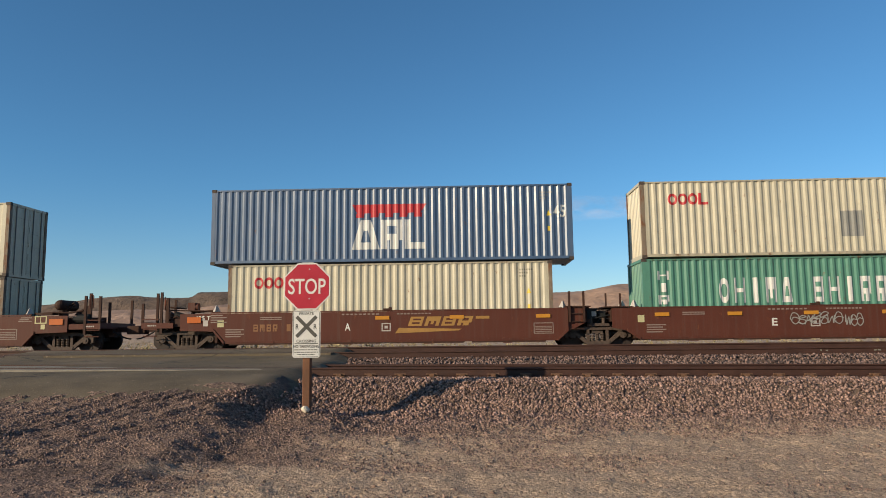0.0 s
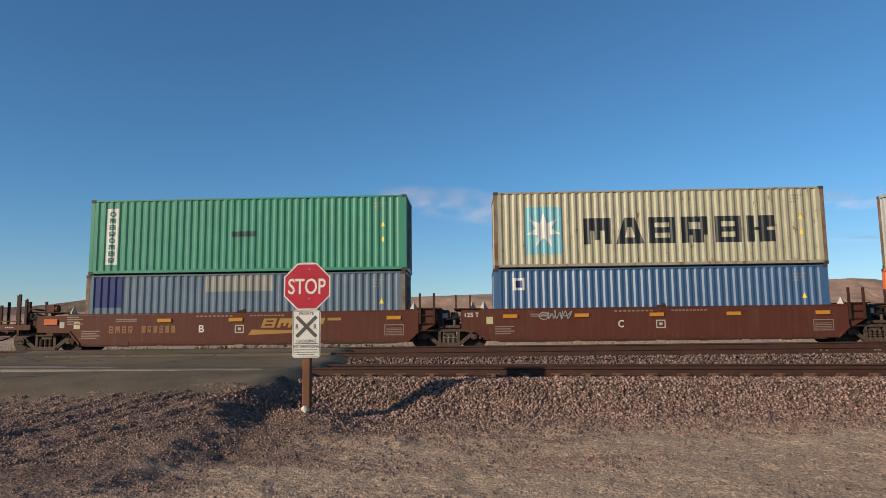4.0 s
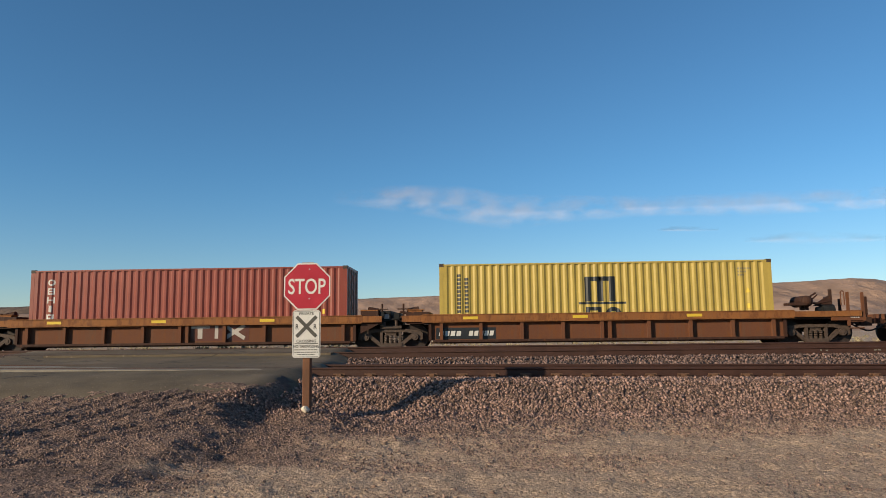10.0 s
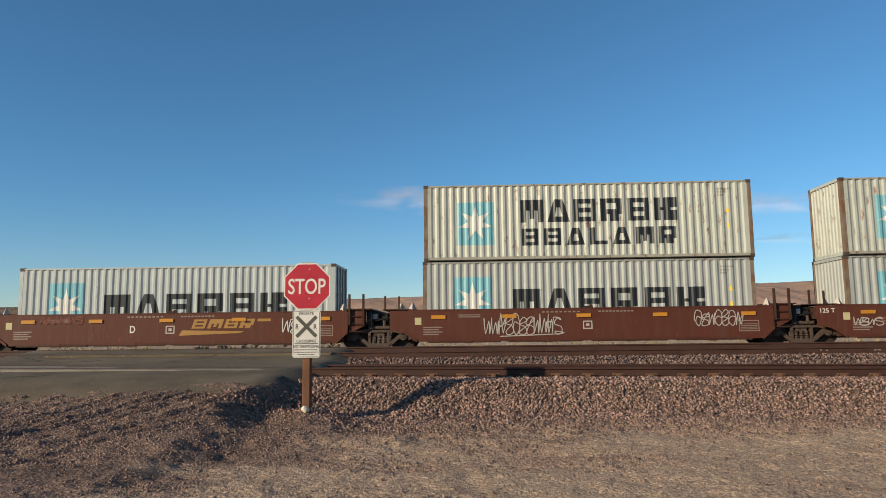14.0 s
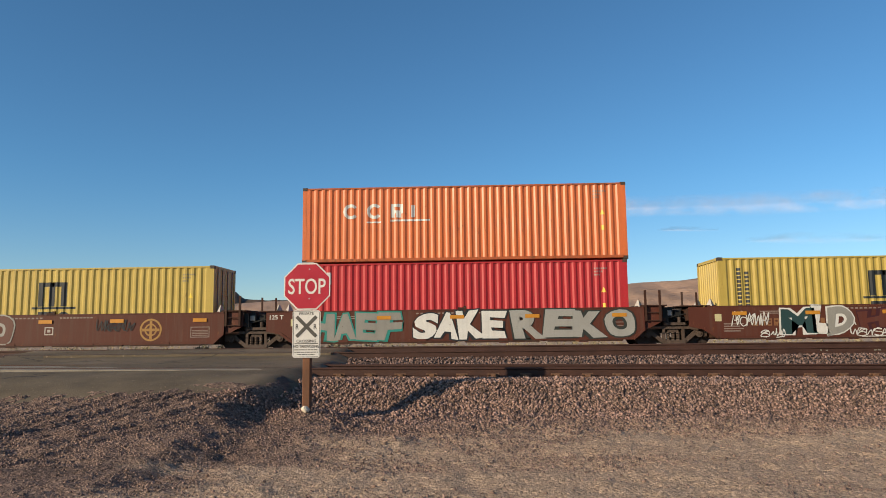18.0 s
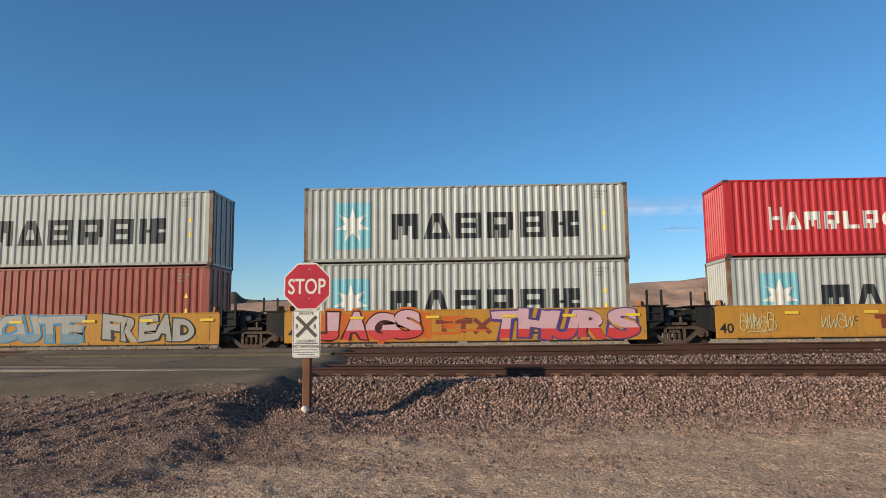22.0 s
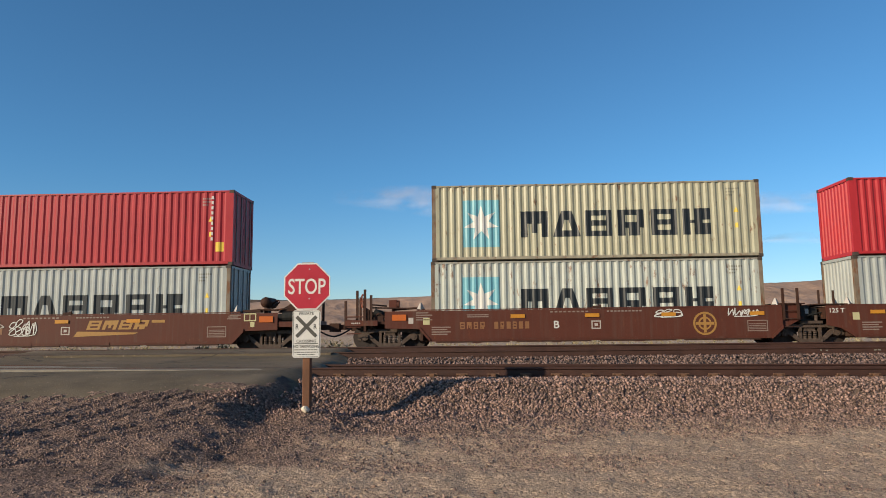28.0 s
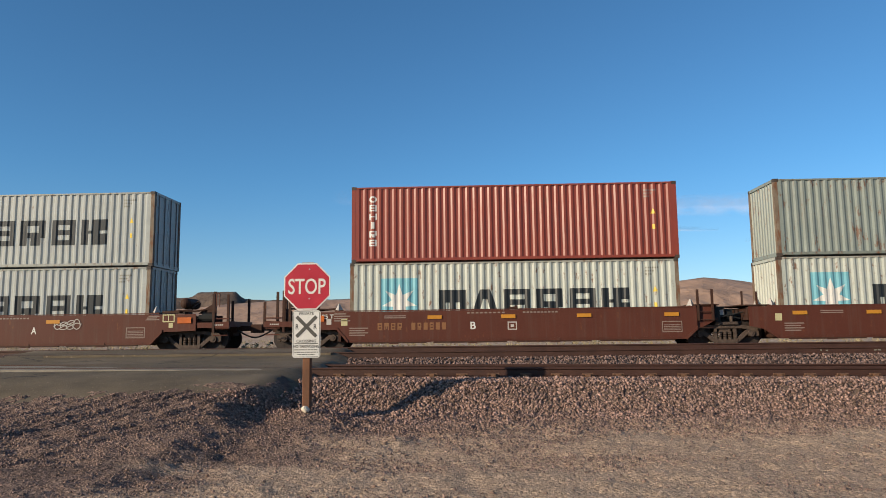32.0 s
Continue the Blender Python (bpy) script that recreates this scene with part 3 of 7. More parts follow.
def style_eagle(top, L, H, seed):
    def wing(bm):
        flat(bm, [(-1.45, 2.22), (1.38, 2.22), (1.15, 1.88), (-1.25, 1.88)])
        for k in range(5):
            bar(bm, -1.3 + k * 0.55, -1.0 + k * 0.55, 1.72, 1.88, 0.1)
    mark(top, "emblem", "red_wing", wing, "red", L, "red winged shape")

    def blocks(bm):
        glyph(bm, "cone", -1.45, 0.50, 1.05, 1.12)
        glyph(bm, "gate", -0.35, 0.50, 0.85, 1.12)
        glyph(bm, "angle", 0.55, 0.50, 0.75, 1.12)
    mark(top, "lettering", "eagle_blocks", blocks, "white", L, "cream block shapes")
    mark(top, "number", "forty_five", lambda bm: words(bm, "45", L / 2 - 0.72, H - 1.30, 0.48, 0.46, 0.02), "white", L, "white number 45")
    small_marks(top, L, H, seed, "white")


def style_shipline(top, L, H, seed):
    row = ("hoop", "posts", "post", "notch", "cone", None, "snake", "posts", "post", "gate", "gate", "post", "notch", "hoop")
    mark(top, "lettering", "line_word", lambda bm: glyphs(bm, row, -3.35, 1.22, 7.9, 0.92, 0.30), "white", L, "row of tall white block shapes")
    column(top, L, H, "white", -L / 2 + 0.55, 0.75, 2.55, 0.42, 4, "line_column")
    small_marks(top, L, H, seed, "white")


def style_white_column(top, L, H, seed):
    mark(top, "emblem_panel", "white_strip", lambda bm: bar(bm, -L / 2 + 0.62, -L / 2 + 1.10, 0.38, 2.55), "white", L, "white painted strip")
    col_x = -L / 2 + 0.74

    def make(bm):
        for i in range(8):
            glyph(bm, ("gate", "ladder", "notch", "hoop")[i % 4], col_x, 0.45 + i * 0.255, 0.24, 0.19)
    over(top, "vertical_lettering", "strip_column", make, "green", L, "green block shapes")
    mark(top, "paint_patch", "dark_patch", lambda bm: bar(bm, -0.58, 0.32, 1.38, 1.58), "darkgreen", L, "dark painted-over patch")
    small_marks(top, L, H, seed, "white")


def style_navy_patch(top, L, H, seed):
    mark(top, "paint_patch", "navy_square", lambda bm: bar(bm, -L / 2 + 0.30, -L / 2 + 1.40, 1.35, 2.50), "navy", L, "navy repainted square")
    mark(top, "paint_patch", "pale_square", lambda bm: bar(bm, -1.5, 1.1, 1.9, 2.5), "grey", L, "faded repainted patch")
    small_marks(top, L, H, seed, "white")


def style_square(top, L, H, seed):
    mark(top, "emblem_panel", ("white_square", round(H, 2)), lambda bm: bar(bm, -L / 2 + 0.72, -L / 2 + 1.16, H - 0.80, H - 0.34), "white", L, "small white square")
    over(top, "emblem", ("square_dot", round(H, 2)), lambda bm: bar(bm, -L / 2 + 0.82, -L / 2 + 1.06, H - 0.70, H - 0.44), "navy", L)
    small_marks(top, L, H, seed, "white")


def style_slant(top, L, H, seed):
    mark(top, "lettering", ("slant", round(H, 2)), lambda bm: glyphs(bm, ("hoop", "cone", "post"), -L / 2 + 0.55, H - 0.98, 0.95, 0.50, 0.05), "white", L, "white block shapes")
    small_marks(top, L, H, seed, "white")

    def code(bm):
        for k in range(9):
            bar(bm, L / 2 - 0.86, L / 2 - 0.78, H - 1.95 + k * 0.2, H - 1.83 + k * 0.2)
    mark(top, "vertical_code", ("slant_code", round(H, 2)), code, "white", L)
    mark(top, "warning_sticker", ("big_sticker", round(H, 2)), lambda bm: bar(bm, L / 2 - 0.68, L / 2 - 0.36, H - 2.38, H - 2.02), "yellow", L, "yellow sticker")


def style_script(top, L, H, seed):
    def loops(bm):
        pts = []
        for i in range(150):
            u = i / 149
            x = -1.95 + 6.0 * u
            z = 1.55 + 0.30 * math.sin(u * 44) + 0.10 * math.sin(u * 13)
            pts.append((x + 0.14 * math.cos(u * 44), z))
        ribbon(bm, pts, 0.12)
        ribbon(bm, [(-1.05, 2.42), (-1.6, 2.50), (-1.9, 2.28), (-1.6, 2.05), (-1.15, 1.86), (-1.2, 1.52), (-1.75, 1.42), (-2.0, 1.58)], 0.13)
        ribbon(bm, [(0.55, 1.3), (0.62, 2.1), (0.78, 2.45), (0.85, 2.1), (0.45, 1.2)], 0.12)
    mark(top, "lettering", "script", loops, "white", L, "flowing white script strokes")

    def badge(bm):
        ring(bm, -4.15, 1.62, 0.86, 0.92, 28)
        bar(bm, -4.62, -3.62, 1.32, 1.95)
    mark(top, "emblem", "flag_badge", badge, "white", L, "white ring round a flag shape")
    over(top, "emblem_centre", "flag_centre", lambda bm: (bar(bm, -4.35, -3.85, 1.62, 1.95), bar(bm, -4.2, -3.62, 1.42, 1.62)), "red", L)
    small_marks(top, L, H, seed, "white")


def style_flagword(top, L, H, seed):
    def row(bm):
        glyph(bm, "posts", -4.50, 0.98, 0.50, 0.86)
        glyphs(bm, ("cone", "notch", "gate", "angle", "gate", "hoop"), -3.92, 0.98, 4.20, 0.66, 0.18)
        glyph(bm, "snake", 2.42, 0.98, 0.48, 0.86)
        glyphs(bm, ("angle", "hoop"), 3.00, 0.98, 1.50, 0.66, 0.18)
        bar(bm, 3.12, 3.22, 1.72, 1.82)
        bar(bm, 3.36, 3.46, 1.72, 1.82)
        # waving pennant between the two rows
        ribbon(bm, [(0.22, 2.15), (0.62, 0.62)], 0.09)
        ribbon(bm, [(0.22, 2.15), (0.75, 2.02), (1.4, 1.72), (2.1, 1.62)], 0.10)
        ribbon(bm, [(0.62, 0.62), (1.0, 1.05), (1.5, 1.05), (2.3, 0.75)], 0.10)
        flat(bm, [(1.0, 1.08), (1.25, 1.42), (1.55, 1.42), (1.8, 1.06), (1.5, 1.12)])
        flat(bm, [(1.25, 1.42), (1.0, 1.78), (1.45, 1.60), (1.95, 1.68), (1.55, 1.42)])
        flat(bm, [(1.75, 1.5), (2.2, 1.64), (2.05, 1.1)])
    mark(top, "lettering", "flagword", row, "white", L, "white block shapes round a waving pennant")
    small_marks(top, L, H, seed, "white")
    mark(top, "code_bar", "flag_code", lambda bm: (bar(bm, L / 2 - 0.88, L / 2 - 0.80, 0.9, 2.4), bar(bm, L / 2 - 0.62, L / 2 - 0.56, 1.1, 2.4)), "white", L)


def style_slab(top, L, H, seed):
    def row(bm):
        flat(bm, [(-5.22, 1.95), (-4.95, 1.95), (-4.85, 2.42), (-5.12, 2.42)])
        flat(bm, [(-5.22, 1.22), (-4.92, 1.22), (-4.85, 1.68), (-5.15, 1.68)])
    mark(top, "lettering", "slab", row, "white", L, "two slanted white blocks")
    small_marks(top, L, H, seed, "white")


def style_tall_column(top, L, H, seed):
    column(top, L, H, "white", -L / 2 + 0.66, 0.62, 2.62, 0.30, 6, "tall_column")
    small_marks(top, L, H, seed, "white")


def style_low_column(top, L, H, seed):
    column(top, L, H, "white", -L / 2 + 0.60, 1.15, 2.45, 0.32, 3, "low_column")
    small_marks(top, L, H, seed, "white")
    mark(top, "warning_sticker", "tri_sticker", lambda bm: bar(bm, L / 2 - 1.25, L / 2 - 0.85, 1.15, 1.42), "yellow", L)


def style_arch(top, L, H, seed):
    def row(bm):
        glyph(bm, "arch", -0.72, 1.42, 1.12, 0.92)
        bar(bm, -0.95, 0.78, 1.32, 1.40)
        glyph(bm, "snake", -0.72, 0.56, 0.62, 0.66)
        glyph(bm, "hoop", 0.0, 0.56, 0.62, 0.66)
    mark(top, "lettering", "arch", row, "navy" if False else "black", L, "black arched block shapes")

    def cols(bm):
        for k in range(13):
            bar(bm, -L / 2 + 0.66, -L / 2 + 0.80, 0.62 + k * 0.148, 0.72 + k * 0.148)
        for k in range(11):
            bar(bm, -L / 2 + 0.94, -L / 2 + 1.08, 0.78 + k * 0.148, 0.88 + k * 0.148)
    mark(top, "vertical_lettering", "arch_cols", cols, "black", L, "two columns of small dark bars")
    small_marks(top, L, H, seed)


def style_two_panel(top, L, H, seed, second="buff"):
    mark(top, "emblem_panel", "blue_panel", lambda bm: bar(bm, -2.0, -0.72, 1.18, 2.02), "navy", L, "navy painted panel")
    mark(top, "emblem_panel", ("light_panel", second), lambda bm: bar(bm, -0.68, 2.0, 1.18, 2.02), second, L, "pale painted panel")
    over(top, "lettering", "panel_white", lambda bm: glyphs(bm, ("gate", "hoop", "hoop"), -1.92, 1.36, 1.15, 0.50, 0.2), "white", L)
    over(top, "lettering", "panel_navy", lambda bm: glyphs(bm, ("notch", "hoop", "hoop", "post", "post", "hoop", "wedge", "hoop"), -0.58, 1.36, 2.5, 0.50, 0.2), "navy", L)
    small_marks(top, L, H, seed, "white")


def style_two_panel_pink(top, L, H, seed):
    style_two_panel(top, L, H, seed, "salmon")
    mark(top, "lettering", "under_row", lambda bm: glyphs(bm, ("hoop",) * 9, -0.6, 0.78, 1.9, 0.16, 0.3), "white", L)


def style_lower_rings(top, L, H, seed):
    def row(bm):
        ring(bm, -4.25, 1.95, 0.17, 0.29, 16, 1.0, 0.7, 5.6)
        ring(bm, -3.35, 1.95, 0.17, 0.29, 16, 1.0, 0.7, 5.6)
        bar(bm, -3.65, -3.1, 1.50, 1.56)
        glyph(bm, "gate", -2.72, 1.70, 0.48, 0.52)
        bar(bm, -1.95, -1.82, 1.70, 2.16)
        bar(bm, -2.75, -1.25, 1.55, 1.62)
    mark(top, "lettering", "lower_rings", row, "white", L, "white rounded shapes with underlines")
    small_marks(top, L, H, seed, "white")


STYLES = {"star": style_star, "star_high": style_star_high, "star_two": style_star_two, "line": style_line, "rings": style_rings, "rings_patch": style_rings_patch,
          "eagle": style_eagle, "shipline": style_shipline, "white_column": style_white_column, "navy_patch": style_navy_patch,
          "square": style_square, "slant": style_slant, "script": style_script, "flagword": style_flagword, "slab": style_slab,
          "tall_column": style_tall_column, "low_column": style_low_column, "arch": style_arch, "two_panel": style_two_panel,
          "two_panel_pink": style_two_panel_pink, "lower_rings": style_lower_rings, "plain": style_plain}


# ---- well wagons ----
WHEEL_R = 0.483
AXLE = 0.915
WHEELS = {-1: [], 1: []}


def wheel_mesh(bm):
    for s in (-1, 1):
        rod(bm, (0, s * 0.685, 0), (0, s * 0.82, 0), WHEEL_R, 28)
        rod(bm, (0, s * 0.66, 0), (0, s * 0.690, 0), WHEEL_R + 0.028, 28)
        rod(bm, (0, s * 0.82, 0), (0, s * 0.87, 0), 0.16, 12, 0.13)
    rod(bm, (0, -0.98, 0), (0, 0.98, 0), 0.085, 10)
    # plate dish and core holes, so that the turning shows
    for k in range(5):
        a = k * 2 * math.pi / 5
        rod(bm, (0.29 * math.cos(a), -0.835, 0.29 * math.sin(a)), (0.29 * math.cos(a), -0.815, 0.29 * math.sin(a)), 0.055, 8)


def sideframe(bm, y):
    y0, y1 = y - 0.07, y + 0.07
    prism(bm, [(-1.20, .60), (-1.12, .70), (-.62, .78), (.62, .78), (1.12, .70), (1.20, .60), (1.20, .40), (1.08, .36), (1.02, .52), (.85, .60), (.6, .66),
               (-.6, .66), (-.85, .60), (-1.02, .52), (-1.08, .36), (-1.20, .40)], y0, y1)
    for s in (-1, 1):
        prism(bm, [(s * .80, .62), (s * .96, .58), (s * .42, .14), (s * .28, .20)], y0, y1)
        prism(bm, [(s * .30, .66), (s * .40, .66), (s * .40, .22), (s * .30, .22)], y0 + 0.01, y1 - 0.01)
    prism(bm, [(-.44, .26), (.44, .26), (.40, .13), (-.40, .13)], y0 - 0.02, y1 + 0.02)


def truck(parent, x):
    """A two-axle truck (bogie) as a part, its wheelsets and springs as pieces of it."""
    t = part("truck", shared("bolster", lambda bm: (box(bm, -.2, .2, -1.0, 1.0, .50, .72), rod(bm, (0, 0, .7), (0, 0, .82), .3, 12)), M_STEEL), M_STEEL, parent, at=pose(x, 0, 0))
    for s in (-1, 1):
        part("side_frame", shared(("side_frame", s), lambda bm: sideframe(bm, s * 1.0), M_STEEL), M_STEEL, t)
        for k in (-0.18, 0.0, 0.18):
            part("spring", shared(("spring", s, k), lambda bm: [rod(bm, (k, s * 1.0, .26 + i * .062), (k, s * 1.0, .30 + i * .062), .075, 8) for i in range(5)], M_STEEL), M_STEEL, t)
        for k in (-1, 1):
            part("bearing", shared(("bearing", s, k), lambda bm: (rod(bm, (k * AXLE, s * .98, WHEEL_R), (k * AXLE, s * 1.13, WHEEL_R), .125, 12), rod(bm, (k * AXLE, s * 1.13, WHEEL_R), (k * AXLE, s * 1.15, WHEEL_R), .06, 6)), M_STEEL), M_STEEL, t)
    for k in (-1, 1):
        w = part("wheelset", shared("wheelset", wheel_mesh, M_WHEEL), M_WHEEL, t, at=pose(k * AXLE, 0, WHEEL_R))
        WHEELS[k].append(w)
    return t


def coupler(bm, s, x0):
    box(bm, min(x0, x0 + s * 1.2), max(x0, x0 + s * 1.2), -.09, .09, .78, .98)
    box(bm, min(x0 + s * .95, x0 + s * 1.32), max(x0 + s * .95, x0 + s * 1.32), -.2, .2, .70, 1.03)
    box(bm, x0 + s * .25 - .06, x0 + s * .25 + .06, -.35, .35, .60, 1.02)


def hose(bm, s, x0, y):
    chain(bm, [(x0 + s * 1.25 * math.sin(a * .5), y, .92 - .40 * math.sin(a)) for a in (i * math.pi / 2 / 5 for i in range(6))], .03)


def ladder(wagon, s, x, y, mat, z1=2.08):
    """Two grab posts and rungs on an end platform."""
    for k in (0, 0.52):
        part("grab_post", shared(("grab_post", x, s, k, y, z1, mat.name), lambda bm: box(bm, x + s * k - .038, x + s * k + .038, y - .038, y + .038, .95, z1), mat), mat, wagon)
    for k in range(3):
        part("rung", shared(("rung", x, s, k, y, mat.name), lambda bm: rod(bm, (x, y, .70 + k * .28), (x + s * .52, y, .70 + k * .28), .018, 6), mat), mat, wagon)


def end_post(wagon, kind, s, x, y, z0, z1, mat, thick=.045):
    part("end_post", shared(("end_post", kind, s, x, y), lambda bm: box(bm, s * x - thick, s * x + thick, y - thick * .8, y + thick * .8, z0, z1), mat), None, wagon)


def coupler_end(wagon, kind, s, body, dark):
    """The open platform over a coupler: posts, steps, brake gear and air tank on its deck."""
    low = kind == "ribbed"
    top = 1.96 if low else 1.80 if kind == "yellow" and s > 0 else 2.20
    mat = body if kind != "yellow" else M_YELLOW
    right = s > 0
    for x, y, z0, z1 in ((9.20, -1.34, .86, top - .06), (8.66, -1.38, .70, top - .04), (8.97, -.2, 1.05, top - .24), (9.15, 1.25, 1.0, top - .1)) if right else \
            ((9.24, -1.34, .92, top - .36), (8.52, -1.36, .70, top + .05), (8.30, -1.30, .86, top - .16), (8.88, -.9, 1.0, top + .04), (9.10, 1.25, 1.0, top - .1)):
        end_post(wagon, kind, s, x, y, z0, z1, mat if y < -1 and kind != "brown" else dark)
    for k in range(3):
        part("rung", shared(("end_rung", kind, s, k), lambda bm: rod(bm, (s * 8.66, -1.38, .62 + k * .24), (s * 9.20, -1.36, .62 + k * .24), .020, 6), mat), None, wagon)
    part("step_board", shared(("step_board", kind, s), lambda bm: (box(bm, min(s * 8.05, s * 9.26), max(s * 8.05, s * 9.26), -1.40, -1.34, .90, 1.10), box(bm, min(s * 8.60, s * 9.24), max(s * 8.60, s * 9.24), -1.38, -1.08, 1.22, 1.26)), mat), None, wagon, "grimy step board")
    part("board_mark", shared(("board_mark", s), lambda bm: [box(bm, s * 8.86 + k * .07 - .025, s * 8.86 + k * .07 + .025, -1.404, -1.401, .98, 1.03) for k in range(-2, 3)], INK["chalk"]), None, wagon)
    if right:
        part("mast_plate", shared(("mast_plate", kind), lambda bm: prism(bm, [(7.80, 1.46), (7.95, 1.58), (8.38, 1.84), (8.38, top + .10), (8.48, top + .10), (8.48, 1.10), (8.34, 1.10), (8.30, 1.40)], -.66, -.58), dark), None, wagon, "sloping brace plate of the brake mast")
        part("brake_cylinder", shared(("brake_cylinder", kind), lambda bm: (rod(bm, (8.02, -.72, 1.30), (8.46, -.72, 1.30), .20, 14), rod(bm, (7.85, -.72, 1.30), (8.02, -.72, 1.30), .11, 10), box(bm, 8.10, 8.40, -1.0, -.4, 1.04, 1.12)), M_BLACK), None, wagon, "black brake cylinder")
        part("grab_loop", shared(("grab_loop", kind), lambda bm: chain(bm, [(8.62, -1.0, top - .5), (8.62, -1.0, top - .02), (8.68, -1.0, top + .03), (8.74, -1.0, top - .02), (8.74, -1.0, top - .5)], .02), mat), None, wagon)
        part("deck_pipe", shared(("deck_pipe", kind), lambda bm: (chain(bm, [(6.7, -1.0, 1.52), (7.2, -1.0, 1.56), (7.8, -.95, 1.54), (8.3, -.9, 1.62)], .035), rod(bm, (7.55, -.8, 1.75), (7.85, -.75, 1.93), .035), rod(bm, (7.60, -.8, 1.62), (7.90, -.75, 1.86), .03), box(bm, 6.62, 7.30, -1.25, -.85, 1.46, 1.55)), dark), None, wagon, "dark brake rigging and pipes")
        part("air_tank", shared(("air_tank", kind), lambda bm: (bmesh.ops.create_uvsphere(bm, u_segments=16, v_segments=10, radius=.205, matrix=Matrix.Translation((7.42, -.95, 1.84 if not low else 1.62))), rod(bm, (7.42, -.95, 1.84 if not low else 1.62), (7.42, .0, 1.84 if not low else 1.62), .205, 16), box(bm, 7.34, 7.50, -.9, -.5, 1.3, 1.62)), M_BROWNDK), None, wagon, "dark round-ended air tank")
    else:
        def hand(bm):
            n_ = 14
            for i in range(n_):
                a, b = i * 2 * math.pi / n_, (i + 1) * 2 * math.pi / n_
                rod(bm, (-8.72 + .10 * math.cos(a), -.62 - .22 * math.cos(a), top - .34 + .25 * math.sin(a)), (-8.72 + .10 * math.cos(b), -.62 - .22 * math.cos(b), top - .34 + .25 * math.sin(b)), .022, 5)
            for i in range(4):
                a = i * math.pi / 2
                rod(bm, (-8.72, -.62, top - .34), (-8.72 + .10 * math.cos(a), -.62 - .22 * math.cos(a), top - .34 + .25 * math.sin(a)), .016, 5)
        part("brake_wheel", shared(("brake_wheel", kind), hand, MATS["red_oxide_brake_wheel"]), None, wagon, "red-oxide brake wheel")
        part("brake_mast", shared(("brake_mast", kind), lambda bm: (box(bm, -8.70, -8.60, -.62, -.50, 1.0, top - .2), prism(bm, [(-8.62, 1.10), (-8.62, 1.62), (-8.10, 1.30), (-8.10, 1.10)], -.7, -.5)), dark), None, wagon)
        part("deck_pipe", shared(("deck_pipe_left", kind), lambda bm: (rod(bm, (-8.35, -1.0, top - .50), (-7.75, -.95, top - .56), .03), rod(bm, (-8.35, -1.1, top - .62), (-7.0, -1.1, top - .66), .028), chain(bm, [(-8.3, -1.2, 1.20), (-8.0, -1.2, 1.36), (-7.8, -1.15, 1.22)], .04), rod(bm, (-7.5, -.9, 1.50), (-6.5, -1.1, 1.56), .04), box(bm, -8.18, -7.86, -1.2, -.85, 1.05, 1.26)), dark), None, wagon, "dark brake rigging and pipes")
        part("control_valve", shared(("control_valve", kind), lambda bm: (box(bm, -7.66, -7.38, -1.05, -.75, top - .66, top - .34), rod(bm, (-7.40, -.9, top - .50), (-7.28, -.9, top - .50), .15, 12), rod(bm, (-7.52, -.9, 1.05), (-7.52, -.9, top - .6), .05), box(bm, -7.58, -7.46, -.9, -.8, 1.05, 1.5)), mat if kind != "yellow" else M_OLDYEL), None, wagon, "box-shaped brake control valve")
        part("slack_adjuster", shared(("slack_adjuster", kind), lambda bm: (rod(bm, (-8.25, -.75, 1.42), (-7.85, -.75, 1.30), .14, 12), box(bm, -8.3, -7.8, -.9, -.5, 1.04, 1.14)), M_BLACK), None, wagon)


material("red_oxide_brake_wheel", (0.20, 0.055, 0.028), rough=0.7, vary=0.3, scale=6, rust=0.3)


def ribbed_joint(wagon, s):
    """Low rusty deck over the shared truck of two ribbed wagons, with boxes and a small brake mast."""
    def span(bm, a, b, *rest):
        box(bm, min(s * a, s * b), max(s * a, s * b), *rest)
    part("deck_edge", shared(("joint_edge", s), lambda bm: span(bm, 6.75, 7.45, -1.45, -1.36, 1.03, 1.26), M_OLDYEL), None, wagon, "rusty yellow deck edge")
    part("deck_plate", shared(("joint_plate", s), lambda bm: span(bm, 6.45, 7.50, -1.36, 1.36, 1.20, 1.25), M_RUSTY), None, wagon)
    part("slotted_box", shared(("slotted_box", s), lambda bm: (span(bm, 6.70, 7.22, -1.30, -.95, 1.25, 1.46), span(bm, 6.64, 7.28, -1.33, -.92, 1.46, 1.49)), M_OLDYEL), None, wagon, "rusty yellow slotted deck box")
    part("deck_gear", shared(("joint_gear", s), lambda bm: (rod(bm, (s * 7.30, -.8, 1.42), (s * 6.85, -.8, 1.50), .13, 12), rod(bm, (s * 7.42, -1.1, 1.25), (s * 7.42, -1.1, 1.72), .035), span(bm, 7.20, 7.64, -1.16, -1.04, 1.50, 1.54), rod(bm, (s * 7.0, -.6, 1.3), (s * 7.6, -.5, 1.44), .05)), M_BROWNDK), None, wagon, "dark brake mast and cylinder")


